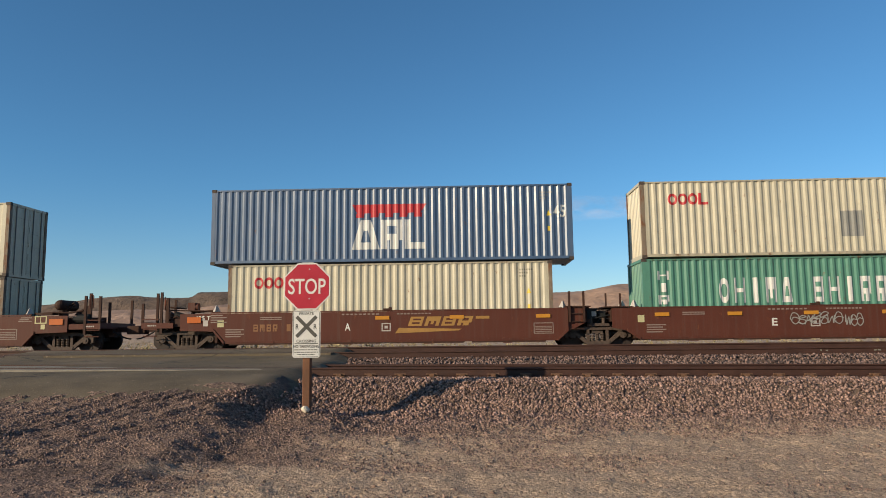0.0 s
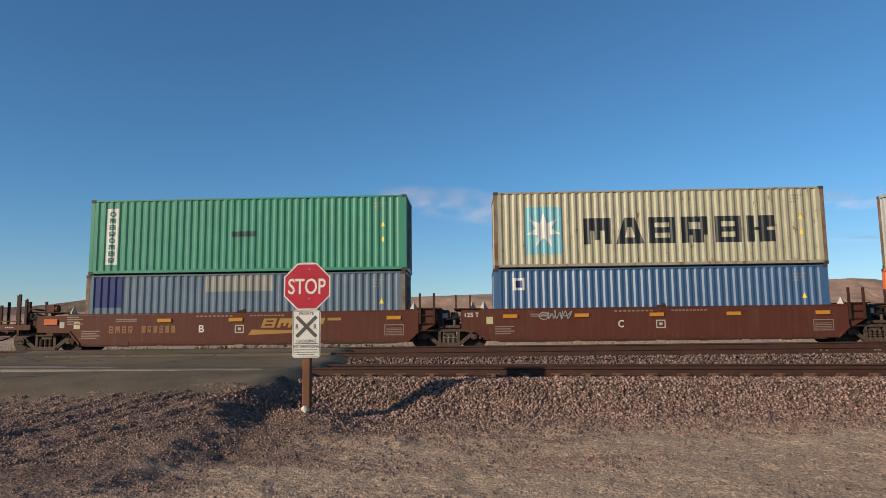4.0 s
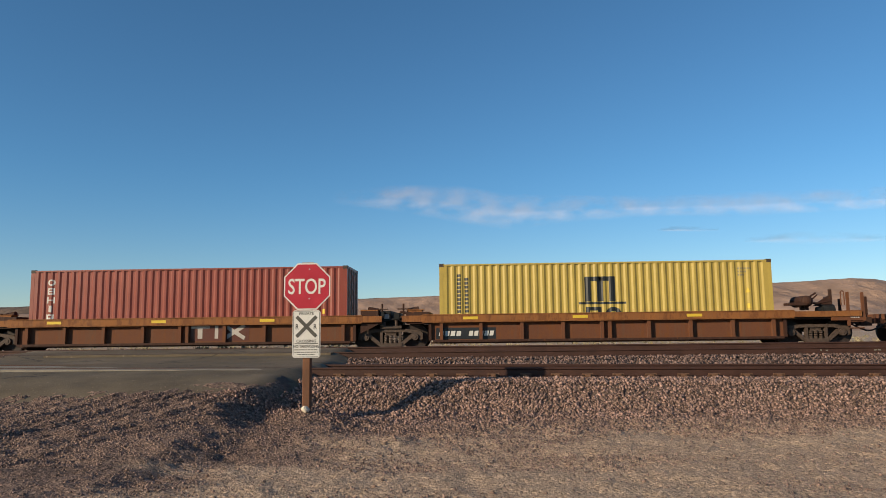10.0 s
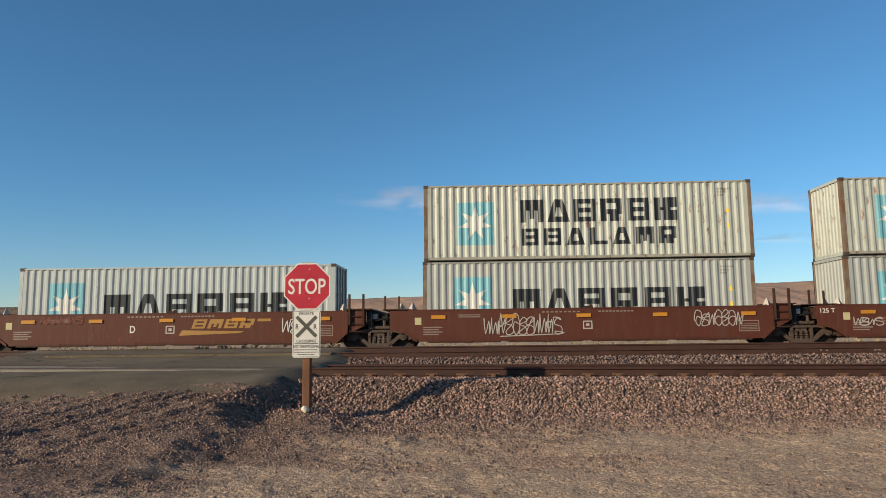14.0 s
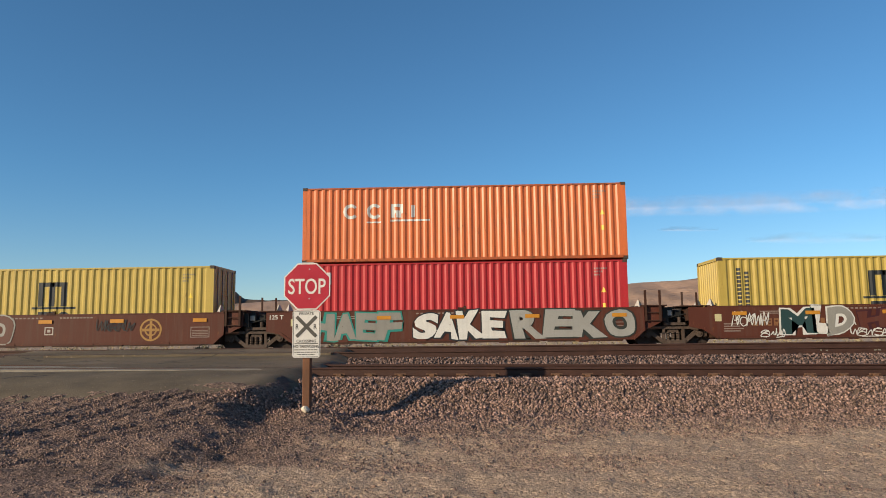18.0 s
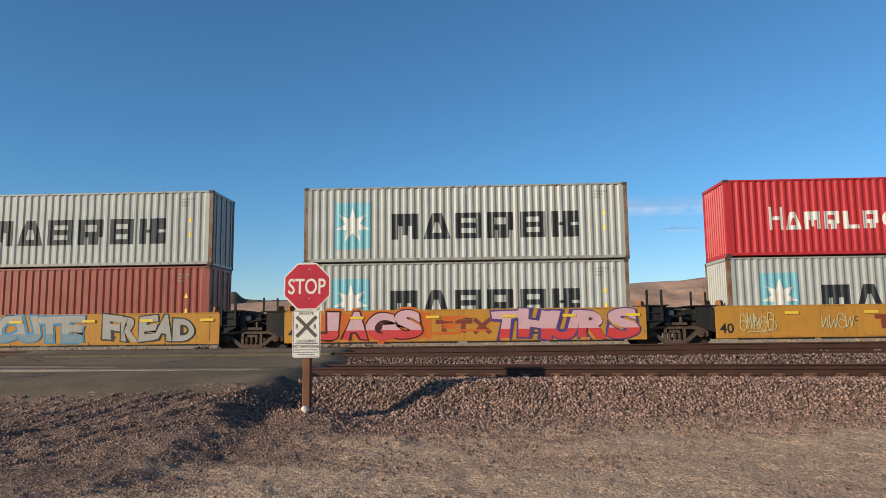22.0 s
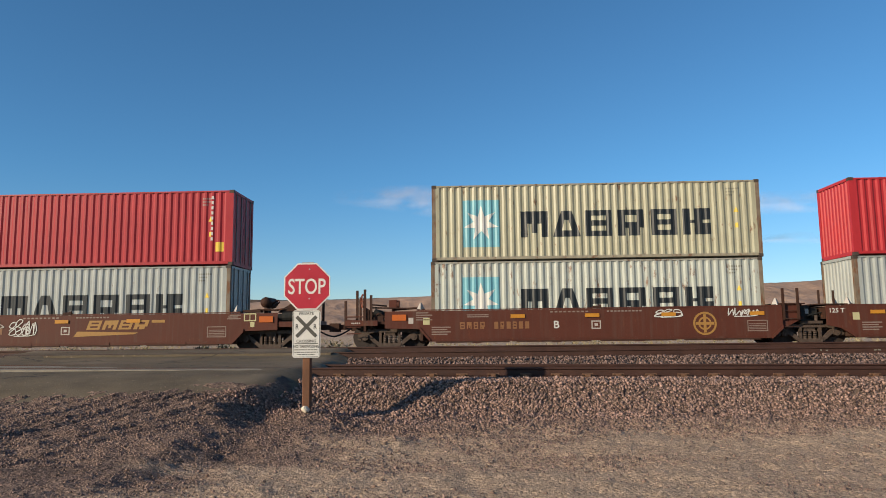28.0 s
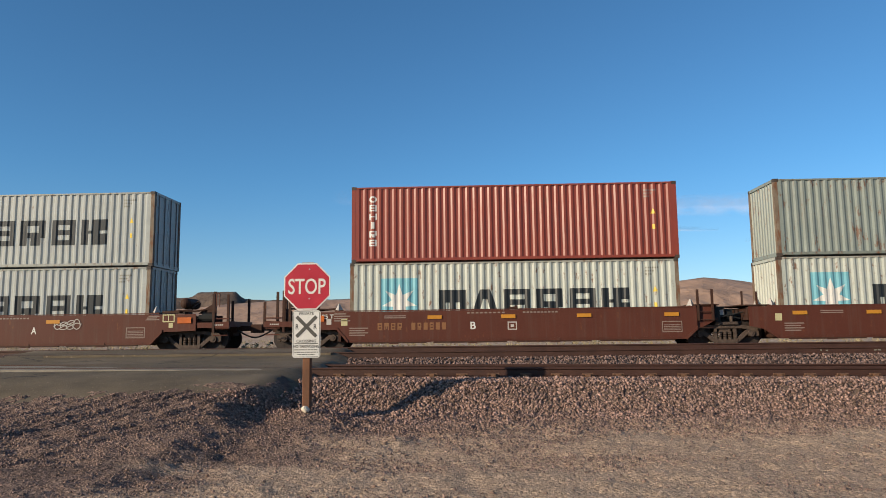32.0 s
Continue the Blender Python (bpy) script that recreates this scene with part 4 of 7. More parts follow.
def well_wagon(kind, left, right):
    """A container well wagon; an end is either 'joint' (a shared truck) or 'coupler'."""
    wagon = new("well_wagon")
    if kind == "ribbed":
        wagon["ribbed"] = 1
    body, dark = {"brown": (M_BROWN, M_BROWNDK), "yellow": (M_YELLOW, M_BLACK), "ribbed": (M_RUSTY, M_BROWNDK)}[kind]
    zt = 1.44 if kind != "ribbed" else 1.27
    zb = 0.30
    ends = {-1: left, 1: right}
    part("well_floor", shared(("well_floor", kind), lambda bm: box(bm, -6.4, 6.4, -1.18, 1.18, .30, .352) if kind != "ribbed" else box(bm, -6.4, 6.4, -1.18, 1.18, .22, .272), dark), dark, wagon)
    for side in (-1, 1):
        y = side * 1.40
        if kind == "ribbed":
            part("top_sill", shared(("top_sill", kind, side), lambda bm: (box(bm, -6.75, 6.75, y - .05, y + .05, 1.03, 1.27), box(bm, -6.75, 6.75, min(y, y - side * .16), max(y, y - side * .16), 1.25, 1.275)), M_OLDYEL), None, wagon, "rusty yellow channel sill")

            def panel(bm):
                outline = [(-6.4, 1.03), (6.4, 1.03), (6.4, .34), (-6.4, .34)]
                prism(bm, outline, side * 1.25 - .012, side * 1.25 + .012)
            part("side_panel", shared(("ribbed_panel", side), panel, body), None, wagon)
            part("bottom_sill", shared(("bottom_sill", kind, side), lambda bm: box(bm, -6.3, 6.3, y - .10, y + .06, .28, .36), dark), None, wagon)
            for x in (-6.0, -4.55, -3.05, -1.55, -.14, .14, 1.55, 3.05, 4.55, 6.0):
                part("rib", shared(("rib", side), lambda bm: prism(bm, [(-.06, 1.03), (.06, 1.03), (.06, .34), (-.06, .34)], side * 1.262, side * 1.41), body), None, wagon, at=pose(x, 0, 0))
                part("gusset", shared(("gusset", side), lambda bm: prism(bm, [(-.16, 1.03), (.16, 1.03), (.06, .93), (-.06, .93)], side * 1.27, side * 1.36), body), None, wagon, at=pose(x, 0, 0))
            part("top_flange", shared(("top_flange", side), lambda bm: [box(bm, -6.7, 6.7, y - .075, y + .075, .995 + k * .27, 1.025 + k * .27) for k in (0, 1)], M_OLDYEL), None, wagon, "rusty yellow sill flange")
        else:
            pts = []
            if left == "joint" and kind == "yellow":
                pts += [(-6.66, zb), (-6.66, zt)]
            elif left == "joint":
                pts += [(-6.28, zb), (-6.75, .62), (-7.28, .74), (-7.28, zt)]
            else:
                pts += [(-6.10, zb), (-6.50, .76), (-7.78, .80), (-7.78, zt - .02)] if kind == "brown" else [(-6.50, zb), (-7.05, .80), (-8.05, .84), (-8.05, zt - .02)]
            if right == "joint":
                pts += [(6.62, zt), (6.62, zb)] if kind == "yellow" else [(6.62, zt), (6.62, .66), (6.22, zb)]
            else:
                pts += [(8.0, zt - .02), (8.0, .80), (6.74, .76), (6.30, zb)]
            part("side_panel", shared(("side_plate", kind, left, right, side), lambda bm: prism(bm, pts, y - .02, y + .02), body), None, wagon)
            part("top_sill", shared(("top_lip", kind, left, right, side), lambda bm: box(bm, -6.6, 6.6, y - .035, y + .035, zt - .004, zt + .035), body), None, wagon)
            part("bottom_sill", shared(("bottom_lip", kind, side), lambda bm: [box(bm, x, x + 2.7, y - .05, y + .05, zb - .05, zb + .012) for x in (-5.9, -2.95, 0.1, 3.1)], dark), None, wagon)
            # flanges welded along the sloping ends of the side plate
            if kind == "brown":
                slopes = (((6.22, zb), (6.62, .66)) if right == "joint" else ((6.30, zb), (6.74, .76)), ((-6.28, zb), (-6.75, .62)) if left == "joint" else ((-6.10, zb), (-6.50, .76)))
                for (ax, az), (bx, bz) in slopes:
                    part("slope_flange", shared(("slope_flange", ax, bx, side), lambda bm: prism(bm, [(ax, az - .02), (bx, bz - .02), (bx, bz + .09), (ax, az + .09)], y - .06, y + .06), body), None, wagon)
                part("centre_latch", shared(("centre_latch", side), lambda bm: (box(bm, -.16, .16, y - .05, y + .05, zt + .02, zt + .10), box(bm, .05, .15, y - .03, y + .03, zt + .10, zt + .15)), dark), None, wagon)
            if side < 0:
                for x in (-4.4, -1.5, 1.5, 4.4):
                    part("sill_foot", shared(("sill_foot", kind), lambda bm: box(bm, -.17, .17, y - .045, y + .03, zb - .07, zb + .10), body), None, wagon, at=pose(x, 0, 0))
                part("skirt_line", shared(("skirt_line", kind), lambda bm: box(bm, -6.0, 6.0, y - .035, y - .018, zb + .05, zb + .09), body), None, wagon)
    for s in (-1, 1):
        e = ends[s]
        part("bulkhead", shared(("bulkhead", kind, s), lambda bm: box(bm, s * 6.42 - .05, s * 6.42 + .05, -1.36, 1.36, .34, 1.36 if kind != "ribbed" else 1.22), dark), None, wagon)
        if e == "coupler":
            tx = s * 7.64
            end_x = s * 9.20
            part("deck", shared(("coupler_deck", kind, s), lambda bm: box(bm, min(s * 6.45, end_x), max(s * 6.45, end_x), -1.30, 1.30, .96, 1.06), dark), None, wagon)
            part("centre_sill", shared(("centre_sill", kind, s), lambda bm: box(bm, min(s * 6.45, end_x), max(s * 6.45, end_x), -.35, .35, .72, .96), dark), None, wagon)
            truck(wagon, tx)
            part("coupler", shared(("coupler", s), lambda bm: coupler(bm, s, s * 8.75), M_BROWNDK), None, wagon)
            part("air_hose", shared(("air_hose", s), lambda bm: hose(bm, s, s * 9.05, -.32), M_RUBBER), None, wagon, "black rubber air hose")
            part("end_beam", shared(("end_beam", kind, s), lambda bm: box(bm, end_x - .06, end_x + .06, -1.36, 1.36, .93, 1.14), body), None, wagon)
            coupler_end(wagon, kind, s, body, dark)
            if kind == "ribbed":
                part("end_sill", shared(("deck_edge", s), lambda bm: box(bm, min(s * 6.75, s * 9.1), max(s * 6.75, s * 9.1), -1.44, -1.36, 1.04, 1.24), M_OLDYEL), None, wagon, "rusty yellow deck edge")
        else:
            if s > 0:
                truck(wagon, 7.73)
                part("deck", shared(("joint_deck", kind, s), lambda bm: (box(bm, 6.45, 7.42, -1.28, 1.28, .96, 1.06), box(bm, 6.45, 8.3, -.45, .45, .74, .95)), dark), None, wagon)
                part("end_panel", shared(("end_panel", kind), lambda bm: prism(bm, [(6.64, 1.50), (7.30, 1.50), (7.30, .95), (6.64, .62)], -1.32, -1.26), dark if kind != "brown" else body), None, wagon)
                part("articulated_joint", shared(("articulated_joint", kind), lambda bm: (box(bm, 7.30, 8.10, -.85, .85, .78, 1.18), box(bm, 7.42, 7.72, -1.1, 1.1, 1.1, 1.46), box(bm, 7.80, 8.05, -1.0, 1.0, 1.0, 1.38), box(bm, 7.34, 7.5, -1.25, -1.0, .9, 1.42), rod(bm, (7.3, -1.05, 1.30), (8.3, -1.0, 1.02), .03), rod(bm, (7.2, -1.15, 1.0), (8.4, -1.1, 1.25), .025)), M_BLACK), None, wagon, "black articulated joint and hoses")
                part("side_bearing", shared("side_bearing", lambda bm: (box(bm, 7.35, 8.15, -1.16, -.9, .80, .90), rod(bm, (7.5, -1.1, .9), (7.5, -1.1, 1.1), .06), rod(bm, (7.95, -1.1, .9), (7.95, -1.1, 1.1), .06)), M_STEEL), None, wagon)
                part("pale_tag", shared("pale_tag", lambda bm: box(bm, 7.50, 7.68, -1.118, -1.104, 1.16, 1.34), INK["chalk"]), None, wagon, "pale worn tag on the joint")
                if kind == "ribbed":
                    ribbed_joint(wagon, 1)
                else:
                    ladder(wagon, 1, 6.68, -1.40, dark)
                    part("walkway", shared(("walkway", kind), lambda bm: (box(bm, 6.5, 7.45, -1.40, 1.40, 1.50, 1.545), box(bm, 7.3, 7.42, -1.2, -.5, 1.06, 1.5)), dark), None, wagon)
            else:
                part("deck", shared(("joint_deck", kind, s), lambda bm: (box(bm, -7.30, -6.45, -1.36, 1.36, .96, 1.40), box(bm, -8.0, -6.45, -.40, .40, .72, .93)), dark), None, wagon)
                part("end_panel", shared(("end_panel_left", kind), lambda bm: prism(bm, [(-7.34, 1.44), (-6.68, 1.44), (-6.68, .52), (-7.0, .62), (-7.34, .80)], -1.405, -1.36), dark if kind != "ribbed" else body), None, wagon) if kind == "yellow" else None
                if kind == "ribbed":
                    ribbed_joint(wagon, -1)
                else:
                    part("walkway", shared(("walkway_left", kind), lambda bm: (box(bm, -7.55, -6.5, -1.38, 1.38, 1.47, 1.51), box(bm, -7.5, -7.44, -1.36, -1.30, 1.5, 2.0), box(bm, -6.98, -6.92, -1.36, -1.30, 1.5, 1.98)), dark), None, wagon)
        if kind != "ribbed":
            for dx in (0.0, 0.42) if (s < 0 and e == "joint") else (0.0,):
                cone_m = INK["chalk"] if kind == "brown" else M_OLDYEL
                part("guide_cone", shared(("guide_cone", s, dx, kind), lambda bm: bmesh.ops.create_cone(bm, cap_ends=True, segments=4, radius1=.16, radius2=.025 if kind == "brown" else .12, depth=.26 if kind == "brown" else .20, matrix=Matrix.Translation((s * (6.45 + dx), -1.30 + dx * .3, zt + (.17 if kind == "brown" else .14)))), cone_m), None, wagon, "small guide cone for the container corner")
                part("cone_foot", shared(("cone_foot", s, dx, kind), lambda bm: box(bm, s * (6.45 + dx) - .15, s * (6.45 + dx) + .15, -1.42 + dx * .3, -1.14 + dx * .3, zt + .01, zt + .06), dark), None, wagon)
    return wagon


FACE_Y = -1.424


def wag_mark(wagon, name, ink, make, label="", lift=0.0, key=None, layered=False):
    """Flat paint on a wagon's near side; on a ribbed wagon on its recessed panel, or on its sill."""
    ribbed = wagon.get("ribbed")
    y = FACE_Y if not ribbed else (-1.454 if name == "reflector" else -1.267)
    k = ("wag", key, ink, lift, bool(ribbed))
    if key is None or k not in CACHE:
        bm = bmesh.new()
        make(bm)
        for i, f in enumerate(bm.faces):
            if layered:
                break
            single = all(len(v.link_faces) == 1 for v in f.verts)
            for v in f.verts:
                v.co.y = y - lift - (0.0003 * (i % 24) if single else 0.0)
        if layered:
            for v in bm.verts:
                v.co.y = y - lift - v.co.y
        me = bpy.data.meshes.new(name)
        for f in bm.faces:
            f.normal_update()
            if f.normal.y > 0:
                f.normal_flip()
        bm.to_mesh(me)
        bm.free()
        me.materials.append(INK[ink])
        if key:
            CACHE[k] = me
    else:
        me = CACHE[k]
    ob = part(name, me, None, wagon, label)
    if name == "stencil_row":
        ob["kind"] = "stuff"
    return ob


def brown_marks(wagon, letter, logo, number, seed, left="", right=""):
    flip = 3.3 if logo == "round" and letter == "A" else 0.0       # this unit's marks stand the other way round
    number = number and not flip
    spots = [-3.15, -0.45, 2.3] + ([5.45] if right == "joint" else [7.32]) + ([-5.75] if left == "joint" else [-7.50])
    for x in spots:
        tall = abs(x) > 7
        wag_mark(wagon, "reflector", "orange" if not tall else "haze", lambda bm: bar(bm, x, x + .52, 1.08 if tall else 1.13, 1.30 if tall else 1.26), "", .034, key=("reflector", x))
    if right == "coupler":
        def pane(bm):
            for a in ((6.74, 7.20, 1.13, 1.17), (6.74, 7.20, 1.38, 1.42), (6.74, 6.78, 1.17, 1.38), (7.16, 7.20, 1.17, 1.38), (6.95, 6.98, 1.17, 1.38)):
                bar(bm, *a)
            bar(bm, 6.98, 7.14, .92, 1.10)
        wag_mark(wagon, "stencil_frame", "buff", pane, "cream two-pane stencil frame", key="pane")
        wag_mark(wagon, "stencil_row", "faint", lambda bm: [bar(bm, 6.10 + .05 * k, 6.62 - .1 * (k % 2), 1.21 + k * .065, 1.245 + k * .065) for k in range(3)], key="pane_rows")
    if left == "coupler":
        wag_mark(wagon, "sticker", "chalk", lambda bm: bar(bm, -6.90, -6.72, .96, 1.18), key="end_sticker")
        wag_mark(wagon, "stencil_row", "faint", lambda bm: [bar(bm, -6.62, -6.02 - .15 * (k % 2), 1.08 + k * .085, 1.12 + k * .085) for k in range(4)], key="end_rows")

    def small(bm):
        for k in range(4):
            bar(bm, -6.05, -5.35 - .12 * (k % 2), .80 - k * .085, .84 - k * .085)
        for k in range(2):
            bar(bm, -4.75, -3.95, 1.24 - k * .07, 1.275 - k * .07)
        for k in range(9):
            bar(bm, -1.7 + k * .16, -1.6 + k * .16, 1.31, 1.36)
        for k in range(10):
            bar(bm, .35 + k * .13, .44 + k * .13, 1.31, 1.36)
        for k in range(4):
            bar(bm, 5.42, 6.02, .62 + k * .06, .645 + k * .06)
        bar(bm, 5.36, 5.39, .58, .92)
        bar(bm, 6.05, 6.08, .58, .92)
        bar(bm, 5.36, 6.08, .92, .95)
        bar(bm, 5.36, 6.08, .55, .58)
    wag_mark(wagon, "stencil_row", "faint", small, "rows of small pale stencil bars", key="brown_small")
    wag_mark(wagon, "sticker", "buff", lambda bm: bar(bm, -6.36, -6.12, .92, 1.18), key="brown_sticker")
    if letter:
        wag_mark(wagon, "unit_letter", "white", lambda bm: words(bm, letter, -1.58 + flip, .74, .27, .20, .02), key=("letter", letter, flip))

        def frame_box(bm):
            for a in ((-.22, -.18, .70, 1.0), (.08, .12, .70, 1.0), (-.18, .08, .70, .74), (-.18, .08, .96, 1.0), (-.11, .01, .80, .90)):
                bar(bm, *a)
        wag_mark(wagon, "stencil_frame", "chalk", frame_box, key="frame_box")
    if number:
        wag_mark(wagon, "wagon_number", "oldgold", lambda bm: (glyphs(bm, ("ladder", "notch", "snake", "gate"), -5.0, .74, .98, .26, .28), glyphs(bm, ("block", "gate", "block", "ladder", "block", "block"), -3.75, .74, 1.35, .26, .34)), "row of faded gold bars", key="number")
    if logo == "swoosh":
        def sw(bm):
            glyphs(bm, ("ladder", "notch", "snake", "gate"), .75, .88, 2.4, .34, .12, .35)
            flat(bm, [(.28, .62), (2.6, .70), (2.75, .76), (.42, .82)])
            bar(bm, 3.25, 3.75, 1.12, 1.22)
        wag_mark(wagon, "emblem", "gold", sw, "faded gold slanted blocks over a swoosh", key="swoosh")
    elif logo == "round":
        def rd(bm):
            c = 3.85 if not flip else -4.25
            ring(bm, c, .85, .35, .42, 24)
            bar(bm, c - .05, c + .05, .52, 1.18)
            bar(bm, c - .33, c + .33, .80, .90)
            ring(bm, c, .85, .18, .24, 16)
        wag_mark(wagon, "emblem", "gold" if not flip else "oldgold", rd, "faded gold circle with a cross", key=("round", flip))


def yellow_marks(wagon, letter, number, word, seed):
    wag_mark(wagon, "size_number", "black", lambda bm: words(bm, "40", -6.52, .48, .36, .50, .02), "black number 40", key="forty")
    for x in (-4.2, -1.4, 1.4, 3.6, 5.9):
        wag_mark(wagon, "reflector", "yellow", lambda bm: bar(bm, x, x + .5, 1.15, 1.25), "", .034, key=("yreflector", x))
    if number:
        wag_mark(wagon, "number_panel", "black", lambda bm: bar(bm, -4.75, -2.15, .92, 1.14), "black number panel", key="npanel")
        wag_mark(wagon, "wagon_number", "white", lambda bm: (glyphs(bm, ("block",) * 4, -4.62, .97, .8, .12, .25, .2), glyphs(bm, ("block",) * 6, -3.05, .97, .85, .12, .25, .2)), "row of white bars", .003, key="nbars")
    if word:
        x0, k, z0 = (-1.04, .90, .60) if word == "brown" else (2.40, .57, .68)

        def row(bm):
            for a, b, c, d in ((0, .72, .38, .56), (.24, .44, 0, .38), (.80, 1.50, .38, .56), (1.02, 1.22, 0, .38)):
                bar(bm, x0 + a * k, x0 + b * k, z0 + c * k, z0 + d * k)
            for a, b in ((.02, .54), (.54, .02)):
                ribbon(bm, [(x0 + 1.6 * k, z0 + a * k), (x0 + 2.2 * k, z0 + b * k)], .17 * k)
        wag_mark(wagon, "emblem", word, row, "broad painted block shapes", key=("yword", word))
    if letter:
        wag_mark(wagon, "unit_letter", "black", lambda bm: words(bm, letter, -1.75, .86, .18, .14, .01), key=("yletter", letter))

    def small(bm):
        bar(bm, -.4, .35, 1.12, 1.15)
        bar(bm, 2.1, 2.7, .55, .62)
        bar(bm, 6.25, 6.27, .42, 1.35)
    wag_mark(wagon, "stencil_row", "black", small, key="yellow_small")


def ribbed_marks(wagon, number, word):
    if word:
        def tt(bm):
            bar(bm, .25, .95, .88, .98)
            bar(bm, .50, .68, .50, .88)
            bar(bm, 1.15, 1.28, .50, .98)
            ribbon(bm, [(1.55, .52), (2.25, .96)], .14)
            ribbon(bm, [(1.55, .96), (2.25, .52)], .14)
        wag_mark(wagon, "emblem_panel", "oxide", lambda bm: bar(bm, .05, 2.45, .42, 1.02), key="rpanel")
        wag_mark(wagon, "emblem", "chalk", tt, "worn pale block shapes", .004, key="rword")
    if number:
        wag_mark(wagon, "number_panel", "black", lambda bm: bar(bm, -6.2, -4.0, .38, .80), key="rnpanel")
        wag_mark(wagon, "wagon_number", "white", lambda bm: (glyphs(bm, ("block",) * 4, -6.1, .50, .85, .18, .25, .2), glyphs(bm, ("block",) * 5, -5.0, .50, .95, .18, .25, .2)), "row of white bars", .004, key="rnbars")
    for x in (-5.2, -1.2, 2.9):
        wag_mark(wagon, "reflector", "yellow", lambda bm: bar(bm, x, x + .55, 1.10, 1.20), key=("rreflector", x))


def graffiti(wagon, text, x0, x1, z0, z1, fill, edge, seed, low="", bold=0.06):
    """A large spray-painted word with its outline; '*' for swollen shapes that cannot be read, '' for a thin tag."""
    w, h = x1 - x0, z1 - z0
    r = random.Random(seed)

    def warp(bm):
        for v in bm.verts:
            x, z = v.co.x, v.co.z
            v.co.x = x + .07 * math.sin(5.0 * z + 1.7 * x + seed)
            v.co.z = z + .04 * math.sin(3.1 * x + seed)
    if text == "puff":
        def puff(bm):
            for k in range(7):
                ring(bm, r.uniform(x0, x1), z0 + r.random() ** 2 * h * .6 + .10, 0.0, r.uniform(.10, .16), 12)
        wag_mark(wagon, "graffiti", fill, puff, "puff of white spray paint", .002)
    elif text == "slab":
        def slab(bm):
            n_ = 30
            for k in range(n_):
                a, b = x0 + w * k / n_, x0 + w * (k + 1) / n_
                ta, tb = (z1 - .05 * abs(math.sin(u * 2.1 + seed)) for u in (a, b))
                flat(bm, [(a, z0 + .03 * math.sin(a * 5)), (b, z0 + .03 * math.sin(b * 5)), (b, tb), (a, ta)])
        wag_mark(wagon, "graffiti", fill, slab, "solid rolled-on paint behind the letters", .002, layered=True)
    elif text == "leaf":
        def leaf(bm):
            m = (x0 + x1) / 2
            flat(bm, [(x0, z1 - .15), (x0 + .2, z1), (m - .12, z0 + .45 * h), (m, z0), (x0 + .25, z0 + .3 * h)])
            flat(bm, [(x1, z0 + .6 * h), (x1 - .25, z1), (m - .02, z0 + .75 * h), (m + .05, z0 + .1 * h), (x1 - .3, z0 + .35 * h)])
        wag_mark(wagon, "graffiti", fill, leaf, "pale leaf-like spray-painted wedges", .002)
    elif text in ("flakes", "shards"):
        def flakes(bm):
            for k in range(int(w * (9 if text == "flakes" else 4))):
                cx, cz = r.uniform(x0, x1), r.uniform(z0, z1)
                a, b = (r.uniform(.04, .16), r.uniform(.03, .10)) if text == "flakes" else (r.uniform(.3, .8), r.uniform(.04, .11))
                flat(bm, [(cx + a * math.cos(q) * r.uniform(.7, 1.1), cz + b * math.sin(q) * r.uniform(.6, 1.1)) for q in (0, .8, 1.7, 2.4, 3.2, 4.1, 5.2)])
        wag_mark(wagon, "graffiti", fill, flakes, "ragged patches of paint", .018 if text == "flakes" else .001)
    elif text.startswith("*"):
        shapes = fatletters(x0, z0, w, h, seed, len(text))
        wide = min(w / len(text) * .34, h * .34)

        def strokes(bm, k, deep):
            for i, form in enumerate(shapes):
                for j, line in enumerate(form):
                    stroke(bm, line, k, deep + .004 * i + .0006 * j)
        wag_mark(wagon, "graffiti", edge, lambda bm: strokes(bm, wide + .13, .009), "spray-painted outline", layered=True)
        top = bmesh.new()
        strokes(top, wide, .0110)
        paint_fill(wagon, top, fill, low, z0 + .34 * h, "swollen spray-painted shapes")
    elif text:
        glow = text.startswith("@")
        text = text.lstrip("@")
        step = w / len(text)
        lean = [(r.uniform(-.10, .10), r.uniform(.93, 1.06), r.uniform(-.03, .03)) for _ in text]

        def lettered(bm, grow, thick):
            """Each letter on its own lean and size, shouldering into the next."""
            for i, ch in enumerate(text):
                if ch == " ":
                    continue
                turn, tall, up = lean[i]
                was = len(bm.verts)
                lw = step * (1.06 if ch not in "IJ" else .72)
                words(bm, ch, x0 + i * step + (step - lw) / 2 - grow, z0 - grow + up, h * tall + 2 * grow, lw + 2 * grow, thick)
                bm.verts.ensure_lookup_table()
                cx, cz = x0 + (i + .5) * step, z0 + h / 2
                for v in bm.verts[was:]:
                    dx, dz = v.co.x - cx, v.co.z - cz
                    v.co.x, v.co.z = cx + dx - turn * dz, cz + dz + turn * dx * .7
                    v.co.y = .0006 * i
            warp(bm)
        if glow:
            top = bmesh.new()
            lettered(top, .13, bold + .10)
            for v in top.verts:
                v.co.y += .004
            paint_fill(wagon, top, fill, "", 0, "glow of spray paint round the letters")
            return
        back = bmesh.new()
        lettered(back, .05, bold + .075)
        for v in back.verts:
            v.co.y += .011
        paint_fill(wagon, back, edge, "", 0, "spray-painted outline")
        top = bmesh.new()
        lettered(top, 0.0, bold)
        for v in top.verts:
            v.co.y += .018
        paint_fill(wagon, top, fill, low, z0 + .34 * h, "spray-painted word")
    else:
        wag_mark(wagon, "graffiti", fill, lambda bm: scribble(bm, x0, z0, w, h, seed, max(8, int(w * 9)), .032), "looping spray-painted tag", .018)


